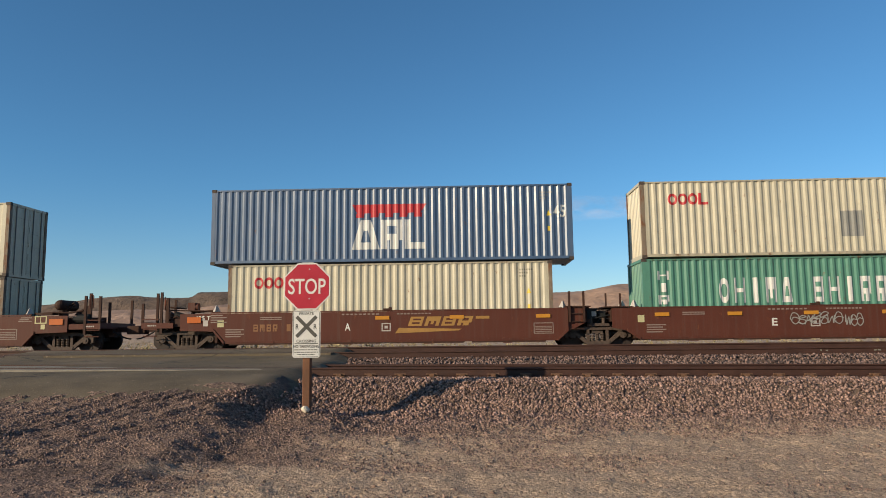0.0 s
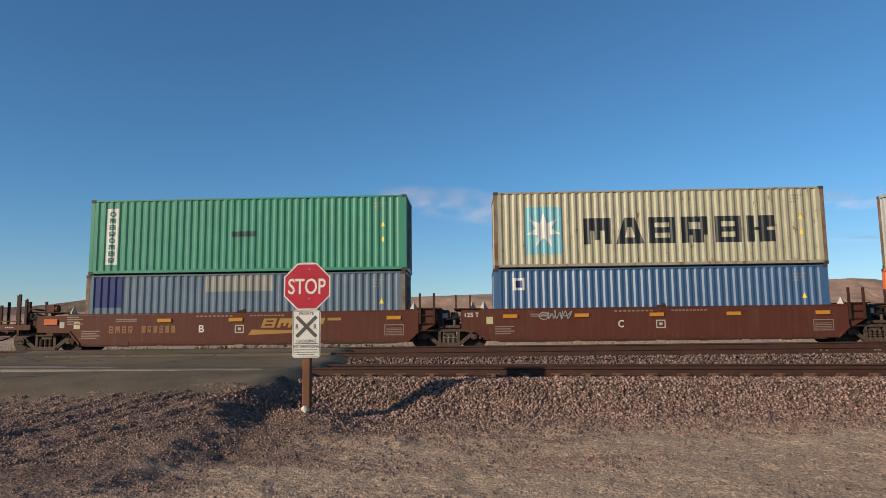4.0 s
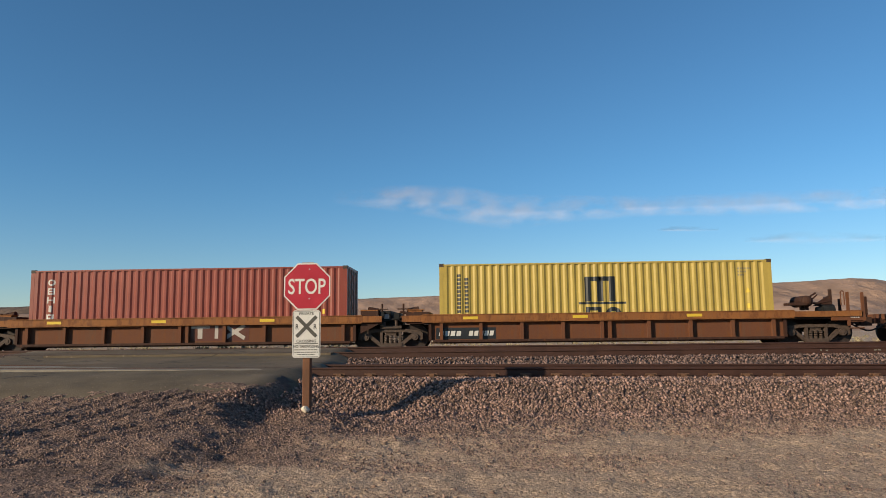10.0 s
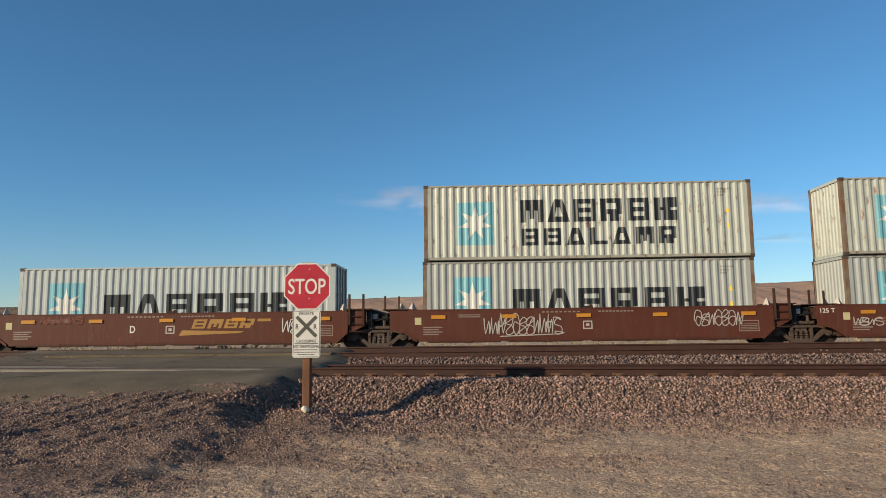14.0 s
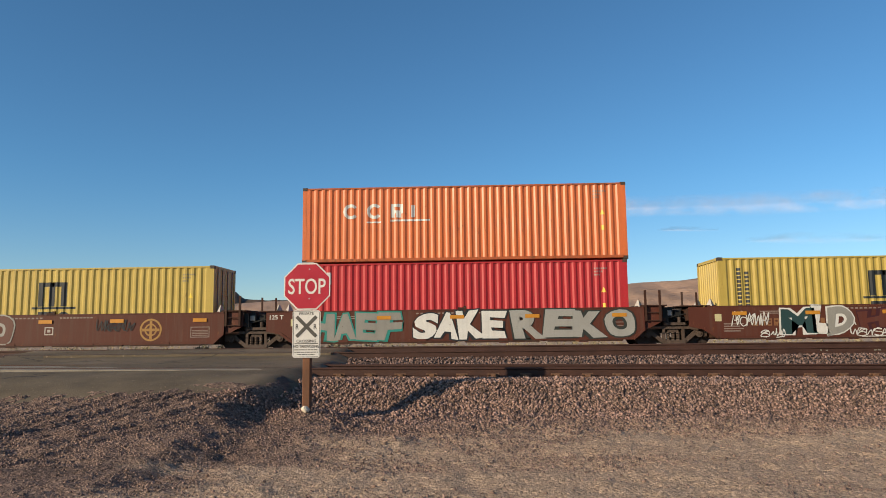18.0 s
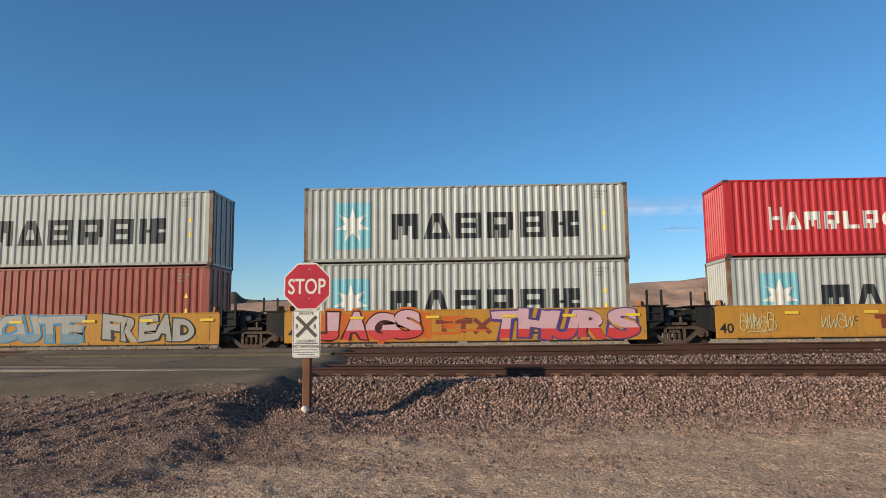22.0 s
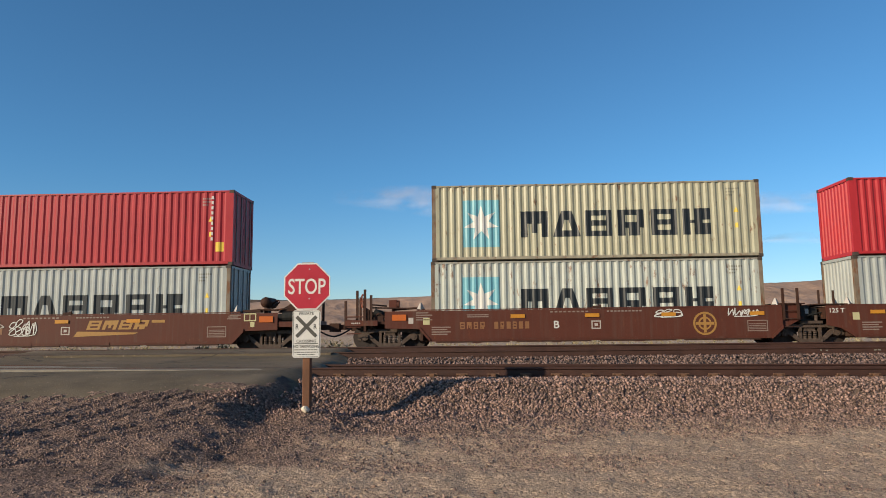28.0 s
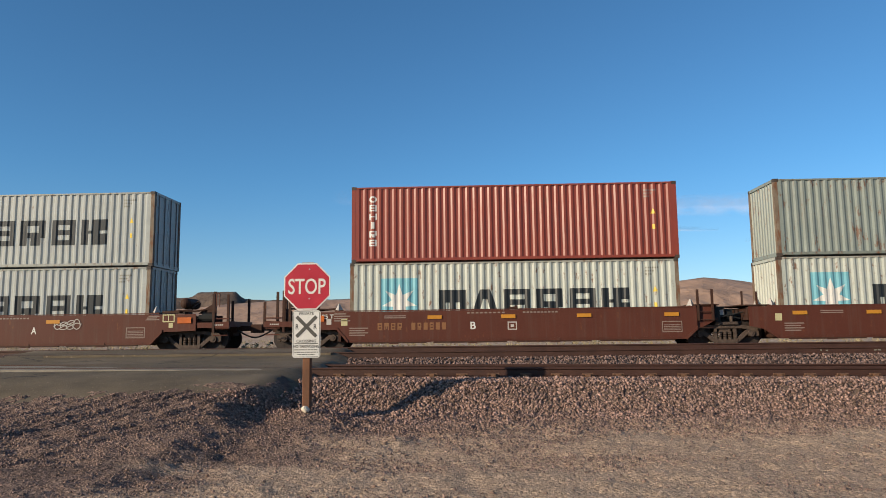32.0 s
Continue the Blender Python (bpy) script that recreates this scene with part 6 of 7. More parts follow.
def earth_material():
    """Dark gravelly soil and paler tan dirt in drifting patches, tan prevailing away from the road."""
    m = material("gravelly_desert_dirt", (0.165, 0.109, 0.083), rough=0.95, vary=0.30, scale=1.1, fine=26, bump=0.95, dist=0.026, second=(0.236, 0.159, 0.120))
    n, l = m.node_tree.nodes, m.node_tree.links
    bsdf = n["Principled BSDF"]
    old = bsdf.inputs["Base Color"].links[0].from_socket
    geo = n.new("ShaderNodeNewGeometry")
    sep = n.new("ShaderNodeSeparateXYZ")
    l.new(geo.outputs["Position"], sep.inputs[0])
    along = n.new("ShaderNodeMapRange")
    along.inputs["From Min"].default_value, along.inputs["From Max"].default_value = -4.7, -1.2
    along.inputs["To Min"].default_value, along.inputs["To Max"].default_value = -0.42, 0.21
    l.new(sep.outputs["X"], along.inputs["Value"])
    mp = n.new("ShaderNodeMapping")
    mp.inputs["Scale"].default_value = (0.35, 0.8, 1.0)
    l.new(geo.outputs["Position"], mp.inputs["Vector"])
    no = n.new("ShaderNodeTexNoise")
    no.inputs["Scale"].default_value, no.inputs["Detail"].default_value, no.inputs["Roughness"].default_value = 1.0, 6.0, 0.62
    l.new(mp.outputs[0], no.inputs["Vector"])
    add = n.new("ShaderNodeMath")
    add.operation = "ADD"
    l.new(no.outputs["Fac"], add.inputs[0])
    l.new(along.outputs[0], add.inputs[1])
    near = n.new("ShaderNodeMapRange")
    near.inputs["From Min"].default_value, near.inputs["From Max"].default_value = 10.0, 6.5
    near.inputs["To Min"].default_value, near.inputs["To Max"].default_value = 0.0, 0.22
    l.new(sep.outputs["Y"], near.inputs["Value"])
    add2 = n.new("ShaderNodeMath")
    add2.operation = "ADD"
    l.new(add.outputs[0], add2.inputs[0])
    l.new(near.outputs[0], add2.inputs[1])
    toe = n.new("ShaderNodeMapRange")
    toe.inputs["From Min"].default_value, toe.inputs["From Max"].default_value = 9.8, 11.2
    toe.inputs["To Min"].default_value, toe.inputs["To Max"].default_value = 0.0, -0.16
    l.new(sep.outputs["Y"], toe.inputs["Value"])
    add3 = n.new("ShaderNodeMath")
    add3.operation = "ADD"
    l.new(add2.outputs[0], add3.inputs[0])
    l.new(toe.outputs[0], add3.inputs[1])
    far = n.new("ShaderNodeMapRange")
    far.inputs["From Min"].default_value, far.inputs["From Max"].default_value = 30.0, 55.0
    far.inputs["To Min"].default_value, far.inputs["To Max"].default_value = 0.0, 0.75
    l.new(sep.outputs["Y"], far.inputs["Value"])
    add4 = n.new("ShaderNodeMath")
    add4.operation = "ADD"
    l.new(add3.outputs[0], add4.inputs[0])
    l.new(far.outputs[0], add4.inputs[1])
    add = add4
    step = n.new("ShaderNodeMapRange")
    step.inputs["From Min"].default_value, step.inputs["From Max"].default_value = 0.46, 0.60
    l.new(add.outputs[0], step.inputs["Value"])
    mx = n.new("ShaderNodeMix")
    mx.data_type = "RGBA"
    l.new(step.outputs[0], mx.inputs[0])
    l.new(old, mx.inputs[6])
    mx.inputs[7].default_value = rgb(0.395, 0.283, 0.195)
    crumb = n.new("ShaderNodeTexNoise")
    crumb.inputs["Scale"].default_value, crumb.inputs["Detail"].default_value, crumb.inputs["Roughness"].default_value = 21.0, 7.0, 0.72
    l.new(geo.outputs["Position"], crumb.inputs["Vector"])
    tone = n.new("ShaderNodeMapRange")
    tone.inputs["From Min"].default_value, tone.inputs["From Max"].default_value = 0.34, 0.66
    tone.inputs["To Min"].default_value, tone.inputs["To Max"].default_value = 0.42, 1.50
    l.new(crumb.outputs["Fac"], tone.inputs["Value"])
    mul = n.new("ShaderNodeMix")
    mul.data_type, mul.blend_type = "RGBA", "MULTIPLY"
    mul.inputs[0].default_value = 1.0
    l.new(mx.outputs[2], mul.inputs[6])
    l.new(tone.outputs[0], mul.inputs[7])
    # pebbles pressed into the dirt, thicker where the soil is dark
    cells = n.new("ShaderNodeTexVoronoi")
    cells.inputs["Scale"].default_value, cells.inputs["Randomness"].default_value = 30.0, 1.0
    l.new(geo.outputs["Position"], cells.inputs["Vector"])
    each = n.new("ShaderNodeSeparateColor")
    l.new(cells.outputs["Color"], each.inputs[0])
    shade = n.new("ShaderNodeMapRange")
    shade.inputs["To Min"].default_value, shade.inputs["To Max"].default_value = 0.50, 1.50
    l.new(each.outputs[0], shade.inputs["Value"])
    bare = n.new("ShaderNodeMapRange")
    bare.inputs["To Min"].default_value, bare.inputs["To Max"].default_value = 0.9, 0.40
    l.new(step.outputs[0], bare.inputs["Value"])
    grain = n.new("ShaderNodeMix")
    grain.data_type, grain.blend_type = "RGBA", "MULTIPLY"
    l.new(bare.outputs[0], grain.inputs[0])
    l.new(mul.outputs[2], grain.inputs[6])
    l.new(shade.outputs[0], grain.inputs[7])
    # painted shade: ground under the ballast darkened so that the gaps look deep
    gap_shade = n.new("ShaderNodeMapRange")
    gap_shade.inputs["From Min"].default_value, gap_shade.inputs["From Max"].default_value = 12.1, 12.6
    gap_shade.inputs["To Max"].default_value = 0.85
    l.new(sep.outputs["Y"], gap_shade.inputs["Value"])
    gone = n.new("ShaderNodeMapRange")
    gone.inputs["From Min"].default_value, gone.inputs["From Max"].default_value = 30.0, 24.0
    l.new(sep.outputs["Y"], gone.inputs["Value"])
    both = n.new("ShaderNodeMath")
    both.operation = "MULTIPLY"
    l.new(gap_shade.outputs[0], both.inputs[0])
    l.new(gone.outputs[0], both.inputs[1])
    bed_shade = n.new("ShaderNodeMix")           # shade of the gaps between ballast stones, painted dark on the bed
    bed_shade.data_type = "RGBA"
    l.new(both.outputs[0], bed_shade.inputs[0])
    l.new(grain.outputs[2], bed_shade.inputs[6])
    bed_shade.inputs[7].default_value = rgb(0.080, 0.055, 0.047)
    l.new(bed_shade.outputs[2], bsdf.inputs["Base Color"])
    dome = n.new("ShaderNodeMath")
    dome.operation = "MULTIPLY_ADD"
    l.new(cells.outputs["Distance"], dome.inputs[0])
    dome.inputs[1].default_value = -0.9
    l.new(crumb.outputs["Fac"], dome.inputs[2])
    rough = n.new("ShaderNodeBump")
    rough.inputs["Strength"].default_value, rough.inputs["Distance"].default_value = 0.8, 0.013
    l.new(dome.outputs[0], rough.inputs["Height"])
    l.new(bsdf.inputs["Normal"].links[0].from_socket, rough.inputs["Normal"])
    l.new(rough.outputs[0], bsdf.inputs["Normal"])
    return m


def asphalt_material():
    """Old asphalt under tan dust, with drifting dust patches and a few wandering cracks."""
    m = material("dusty_worn_asphalt", (0.106, 0.083, 0.055), rough=0.92, vary=0.22, scale=1.6, fine=38, bump=0.6, dist=0.012)
    n, l = m.node_tree.nodes, m.node_tree.links
    bsdf = n["Principled BSDF"]
    geo = n.new("ShaderNodeNewGeometry")

    def tex(kind, scale, vec):
        t = n.new(kind)
        t.inputs["Scale"].default_value = scale
        l.new(vec, t.inputs["Vector"])
        return t

    def over(fac, color, lo, hi, strength):
        r = n.new("ShaderNodeMapRange")
        r.inputs["From Min"].default_value, r.inputs["From Max"].default_value = lo, hi
        r.inputs["To Max"].default_value = strength
        l.new(fac, r.inputs["Value"])
        x = n.new("ShaderNodeMix")
        x.data_type = "RGBA"
        l.new(r.outputs[0], x.inputs[0])
        l.new(bsdf.inputs["Base Color"].links[0].from_socket, x.inputs[6])
        x.inputs[7].default_value = rgb(*color)
        l.new(x.outputs[2], bsdf.inputs["Base Color"])
    mp = n.new("ShaderNodeMapping")
    mp.inputs["Scale"].default_value = (0.5, 1.0, 1.0)
    l.new(geo.outputs["Position"], mp.inputs["Vector"])
    dust = tex("ShaderNodeTexNoise", 0.8, mp.outputs[0])
    dust.inputs["Detail"].default_value = 6.0
    over(dust.outputs["Fac"], (0.175, 0.139, 0.099), 0.48, 0.75, 0.75)
    bend = n.new("ShaderNodeVectorMath")
    bend.operation = "ADD"
    l.new(mp.outputs[0], bend.inputs[0])
    wob = tex("ShaderNodeTexNoise", 1.4, mp.outputs[0])
    l.new(wob.outputs["Color"], bend.inputs[1])
    crack = tex("ShaderNodeTexVoronoi", 0.33, bend.outputs[0])
    crack.feature = "DISTANCE_TO_EDGE"
    over(crack.outputs["Distance"], (0.030, 0.026, 0.022), 0.008, 0.003, 0.8)
    grit = tex("ShaderNodeTexNoise", 14.0, geo.outputs["Position"])
    over(grit.outputs["Fac"], (0.23, 0.18, 0.13), 0.66, 0.72, 0.7)
    return m


M_EARTH = earth_material()
M_ROAD = asphalt_material()
M_PANEL = material("worn_crossing_concrete", (0.21, 0.185, 0.15), rough=0.85, vary=0.25, scale=3, fine=50, bump=0.2)
M_HILL = material("bare_desert_hillside", (0.305, 0.205, 0.152), rough=1.0, vary=0.22, scale=0.012, fine=0.09, bump=0.8, dist=4.0)
M_MESA = material("dark_lava_mesa", (0.062, 0.047, 0.041), second=(0.175, 0.125, 0.094), rough=1.0, vary=0.3, scale=0.014, fine=0.07, bump=1.0, dist=6.0)
M_SCRUB = material("dry_desert_scrub", (0.30, 0.245, 0.135), rough=1.0, vary=0.4, scale=2.0, fine=12, bump=0.2)

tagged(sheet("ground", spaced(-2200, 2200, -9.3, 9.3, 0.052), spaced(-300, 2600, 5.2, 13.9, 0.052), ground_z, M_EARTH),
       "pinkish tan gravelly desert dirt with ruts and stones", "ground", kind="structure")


def build_road():
    ys = list(np.arange(10.7, 36.0, 0.2))
    cols = 26
    verts, faces = [], []
    for y in ys:
        a, b = road_left(y), road_right(y)
        fade = smooth(12.0, 10.9, y) + 0.25 * max(0, noise.noise((y * 2, 0, 0)))*smooth(11.8, 10.5, y)
        for i in range(cols + 2):
            x = a + (b - a) * i / cols + 0.05 * noise.noise((i * 0.7, y * 1.5, 0))
            z = road_z(y) + 0.012 * noise.noise((x * 1.2, y * 1.4, 3)) - 0.10 * fade
            if i == 0:
                z -= 0.09
            elif i == cols:
                z -= 0.012
            elif i > cols:
                x = b + 0.34 + 0.04 * noise.noise((y * 3, 1, 0))
                z = ground_z(x, y) - 0.02 + 0.03 * smooth(11.4, 12.2, y)
            verts.append((x, y, z))
    for j in range(len(ys) - 1):
        for i in range(cols + 1):
            k = j * (cols + 2) + i
            faces.append((k, k + 1, k + cols + 3, k + cols + 2))
    me = bpy.data.meshes.new("road")
    me.from_pydata(verts, [], faces)
    me.polygons.foreach_set("use_smooth", [True] * len(faces))
    me.materials.append(M_ROAD)
    tagged(new("road", me), "dusty grey-brown worn asphalt of the level crossing", "road", kind="structure")


build_road()

RAIL_SHAPE = ((-.075, 0), (.075, 0), (.075, .012), (.012, .032), (.010, .135), (.036, .150), (.036, .180), (.026, .186), (-.026, .186), (-.036, .180), (-.036, .150), (-.010, .135), (-.012, .032), (-.075, .012))


def rail(track, y, height, x0, x1, mat, step=None):
    """One rail; height gives its top along x."""
    xs = list(np.linspace(x0, x1, 3 if step is None else int((x1 - x0) / step) + 1))
    verts, faces = [], []
    k = len(RAIL_SHAPE)
    for x in xs:
        verts += [(x, y + a, height(x) - .186 + b) for a, b in RAIL_SHAPE]
    for j in range(len(xs) - 1):
        for i in range(k):
            faces.append((j * k + i, j * k + (i + 1) % k, (j + 1) * k + (i + 1) % k, (j + 1) * k + i))
    me = bpy.data.meshes.new("rail")
    me.from_pydata(verts, [], faces)
    me.materials.append(mat)
    ob = new("rail", me)
    ob.parent = track
    return ob


def build_track(y, h_near, h_far, label, x_ties, tie_mat, step, clips=True):
    track = tagged(new("railway_track"), label, "railway track", kind="structure")
    rail(track, y - .755, h_near, -1200, 1200, M_RAIL, 20)
    rail(track, y + .755, h_far, -1200, 1200, M_RAIL, 20)
    tie = shared(("tie", tie_mat.name), lambda bm: prism(bm, [(-.12, -.2), (.12, -.2), (.10, 0), (-.10, 0)], -1.29, 1.29), tie_mat)
    clip = shared(("clip",), lambda bm: (box(bm, -.11, .11, -.19, -.05, 0, .028), box(bm, -.05, .05, -.17, -.06, .028, .065), rod(bm, (-.11, -.14, .055), (.11, -.11, .055), .022, 6)), M_CLIP)
    x = x_ties[0]
    while x < x_ties[1]:
        z = h_near(x) - .190
        if not ROAD_L < x < ROAD_R + .1:
            t = part("tie", tie, None, track, at=pose(x, y, z, 0, 0, random.uniform(-.6, .6)))
            if clips:
                part("rail_clip", clip, None, t, at=pose(0, -.755, .004))
        x += step * random.uniform(.97, 1.03)
    return track


build_track(Y1, rail_one, rail_one, "near siding track with rusty rails on concrete ties in pink ballast", (-12.5, 13.5), M_TIE, 0.61)
build_track(Y2, lambda x: RAIL_TWO, lambda x: RAIL_TWO_FAR, "middle track with rusty brown rails in pink ballast", (-15.0, 16.0), M_WOODTIE, 0.55, False)
build_track(Y3, lambda x: 0.0, lambda x: 0.0, "far main track carrying the freight train", (-19, 19), M_WOODTIE, 0.55, False)


# raised concrete panels where the road crosses the rails
def crossing_panel(y0, y1, top, x0, x1, drop, mat=None):
    bm = bmesh.new()
    prism(bm, [(x0, top(x0)), (x1, top(x1)), (x1, top(x1) - drop), (x0, top(x0) - drop)], y0, y1)
    ob = new("crossing_panel", mesh_of(bm, "crossing_panel", mat or M_PANEL))
    tagged(ob, "worn pale concrete crossing panel beside the rail", "crossing panel", kind="structure")


crossing_panel(13.62, 14.10, lambda x: rail_one(x) - .012, -12.4, -3.75, .115)
crossing_panel(17.75, 18.25, lambda x: RAIL_TWO - .005, -11.0, -3.6, .10, M_ROAD)
crossing_panel(14.33, 15.55, lambda x: rail_one(x) - .02, -12.4, -3.75, .10)
crossing_panel(18.46, 19.72, lambda x: RAIL_TWO - .01, -11.0, -3.6, .10, M_ROAD)


# ---- loose stones ----
def stone_material(name, color, vary, low, high):
    m = material(name, color, rough=0.9, vary=vary, scale=30, fine=160, bump=0.25, dist=0.004)
    n, l = m.node_tree.nodes, m.node_tree.links
    bsdf = n["Principled BSDF"]
    old = bsdf.inputs["Base Color"].links[0].from_socket
    geo = n.new("ShaderNodeNewGeometry")
    mr = n.new("ShaderNodeMapRange")
    mr.inputs["To Min"].default_value, mr.inputs["To Max"].default_value = low, high
    l.new(geo.outputs["Random Per Island"], mr.inputs["Value"])
    mul = n.new("ShaderNodeMix")
    mul.data_type, mul.blend_type = "RGBA", "MULTIPLY"
    mul.inputs[0].default_value = 1.0
    l.new(old, mul.inputs[6])
    l.new(mr.outputs[0], mul.inputs[7])
    l.new(mul.outputs[2], bsdf.inputs["Base Color"])
    return m


M_STONE = stone_material("crushed_pink_ballast", (0.250, 0.163, 0.134), 0.3, 0.22, 1.55)
# darker, mauver colour for the stones between the near and middle tracks
M_MIDSTONE = stone_material("dark_mauve_ballast", (0.180, 0.119, 0.101), 0.3, 0.22, 1.55)
M_PEBBLE = stone_material("mixed_desert_pebbles", (0.218, 0.146, 0.117), 0.30, 0.45, 1.35)
CHIP_V = np.array([(a, b, c) for a in (-1, 1) for b in (-1, 1) for c in (-1, 1)]) * 0.72
CHIP_F = np.array([(0, 1, 3), (0, 3, 2), (4, 6, 7), (4, 7, 5), (0, 4, 5), (0, 5, 1), (2, 3, 7), (2, 7, 6), (0, 2, 6), (0, 6, 4), (1, 5, 7), (1, 7, 3)])


def stones(name, places, mat, label, seed):
    """Thousands of broken stones in one mesh; a place is x, y, z and a diameter."""
    rng = np.random.default_rng(seed)
    places = np.array(places)
    k = len(places)
    nv, nf = len(CHIP_V), len(CHIP_F)
    verts = np.repeat(CHIP_V[None], k, 0) * (1 + rng.uniform(-.38, .30, (k, nv, 1)))
    verts *= rng.uniform(.6, 1.25, (k, 1, 3))
    q = rng.normal(size=(k, 4))
    q /= np.linalg.norm(q, axis=1)[:, None]
    w, x, y, z = q.T
    rot = np.stack([1 - 2 * (y * y + z * z), 2 * (x * y - z * w), 2 * (x * z + y * w), 2 * (x * y + z * w), 1 - 2 * (x * x + z * z), 2 * (y * z - x * w),
                    2 * (x * z - y * w), 2 * (y * z + x * w), 1 - 2 * (x * x + y * y)], 1).reshape(k, 3, 3)
    verts = np.einsum("kij,kvj->kvi", rot, verts) * (places[:, 3] / 2)[:, None, None] + places[:, None, :3]
    faces = (CHIP_F[None] + (np.arange(k) * nv)[:, None, None]).reshape(-1, 3)
    me = bpy.data.meshes.new(name)
    me.vertices.add(k * nv)
    me.vertices.foreach_set("co", verts.ravel())
    me.loops.add(faces.size)
    me.loops.foreach_set("vertex_index", faces.ravel().astype(np.int32))
    me.polygons.add(len(faces))
    me.polygons.foreach_set("loop_start", np.arange(0, faces.size, 3, dtype=np.int32))
    me.update(calc_edges=True)
    me.validate()
    me.materials.append(mat)
    return tagged(new(name, me), label, "gravel", kind="stuff")


def scatter_stones():
    r = random.Random(5)
    near, mid, loose = [], [], []
    for _ in range(80000):              # shoulder of the near track, and what has rolled down from it
        x, y = r.uniform(-5.0, 12.5), r.uniform(10.6, 14.22)
        if x < road_right(y) + (0.30 if y > 11.7 else -.9 * smooth(11.7, 11.0, y)):
            continue
        spill = smooth(1.5, -1.5, x) * smooth(10.7 + .5 * noise.noise((x, 0, 2)), 12.2, y)
        if r.random() > max(smooth(11.85, 12.45, y + .15 * math.sin(x * .8)) + .10 * smooth(11.2, 12.4, y), .95 * spill):
            continue
        d = r.uniform(.026, .060) * (.75 + .25 * smooth(11.2, 12.8, y))
        near.append((x, y, ground_z(x, y) + d * (r.uniform(-.5, .55) if y < 13.9 else r.uniform(-.6, .1)), d))
    for _ in range(2500):               # shoulder of the near track left of the road
        x, y = r.uniform(-16, -12.8), r.uniform(12.6, 14.1)
        d = r.uniform(.045, .085)
        near.append((x, y, ground_z(x, y) + d * r.uniform(-.05, .4), d))
    for _ in range(17000):              # between the near and the middle track
        x, y = r.uniform(-16, 15.5), r.uniform(16.0, 18.35)
        if ROAD_L + .4 < x < road_right(y) + .15:
            continue
        d = r.uniform(.035, .07)
        mid.append((x, y, ground_z(x, y) + d * r.uniform(-.05, .45), d))
    def gravelly(x, y):
        """How thickly broken stone lies on the dirt: churned wheel tracks, and the spill below the ballast."""
        low = float(np.interp(x, (-8.0, -5.5, -4.2, -3.0, -1.2, 0.5, 3.0, 9.0), (6.6, 7.6, 8.3, 8.9, 9.9, 10.2, 10.6, 10.9)))
        wave = .55 * noise.noise((x * .9, y * 1.3, 4.4)) + .3 * noise.noise((x * 2.6, y * 3.1, 1.4))
        thick = smooth(low - .35, low + .55, y + wave)
        patch = smooth(.15, .4, noise.noise((x * .55, y * .95, 7.7))) * smooth(4.5, 1.5, x) * .75
        drift = 1 - .85 * smooth(.16, .34, noise.noise((x * .42, y * 1.5, 11.3))) * smooth(1.0, 2.5, x) * smooth(12.2, 11.4, y)
        return max(thick, patch) * drift

    for _ in range(125000):             # churned gravel
        x, y = r.uniform(-8.6, 7.8), 6.4 + 6.4 * r.random()
        if not -.72 * (y + .6) < x < .64 * (y + .6):
            continue
        if (y > 11.45 and x < road_right(y) + (.30 if y > 11.7 else -.4)) or r.random() > gravelly(x, y):
            continue
        if y < 11.6 and any(abs(x - rut_x(k, y)) < .055 for k, deep in RUTS if deep > .04):
            continue
        crest = smooth(10.0, 11.4, y) * smooth(-3.2, -1.6, x)
        d = (.013 + .024 * r.random() ** 1.6) * (1.0 + .60 * crest)
        loose.append((x, y, ground_z(x, y) + d * r.uniform(-.45, .12), d))
    for _ in range(85000):              # fine pebbles on the bare dirt
        y = 5.3 + 7.0 * r.random() ** 0.8
        x = r.uniform(-.72, .64) * (y + .6)
        if y > 11.3 and ROAD_L < x < road_right(y) and r.random() > .04:
            continue
        if r.random() > .30 + 1.0 * noise.noise((x * .55, y * .9, 7.7)) + .2 * smooth(9.0, 11.0, y):
            continue
        d = .007 + .017 * r.random() ** 3
        if r.random() < .006:
            d *= 2.0
        floor = max(ground_z(x, y), road_z(y) - .01 if ROAD_L < x < road_right(y) and y > 11.3 else -9)
        loose.append((x, y, floor + d * r.uniform(-.3, .15), d))
    for _ in range(5200):               # single stones lying on the dirt
        y = 5.6 + 5.6 * r.random() ** .8
        x = r.uniform(-.66, .64) * (y + .6)
        if r.random() > .30 + .9 * noise.noise((x * .8, y * 1.2, 2.9)):
            continue
        d = .016 + .030 * r.random() ** 2.6
        loose.append((x, y, ground_z(x, y) + d * r.uniform(.0, .3), d))
    stones("ballast", near, M_STONE, "broken pinkish ballast stones on the track shoulder", 1)
    stones("ballast", mid, M_MIDSTONE, "broken pinkish ballast stones between the tracks", 2)
    stones("gravel", loose, M_PEBBLE, "scattered pebbles and broken stones on the dirt", 3)


scatter_stones()


def white_rock():
    bm = bmesh.new()
    bmesh.ops.create_icosphere(bm, subdivisions=2, radius=.058)
    for v in bm.verts:
        v.co *= 1 + .35 * noise.noise(v.co * 17)
        v.co.x *= 1.15
        v.co.z = v.co.z * .95 + .05
    ob = new("white_rock", mesh_of(bm, "white_rock", material("pale_limestone", (0.62, 0.55, 0.44), rough=0.9, vary=0.15, scale=12, fine=60, bump=0.4)))
    ob.matrix_world = pose(-2.68, 11.27, ground_z(-2.68, 11.27) + .02, rz=40)
    tagged(ob, "angular whitish rock at the foot of the sign post", "rock")


white_rock()


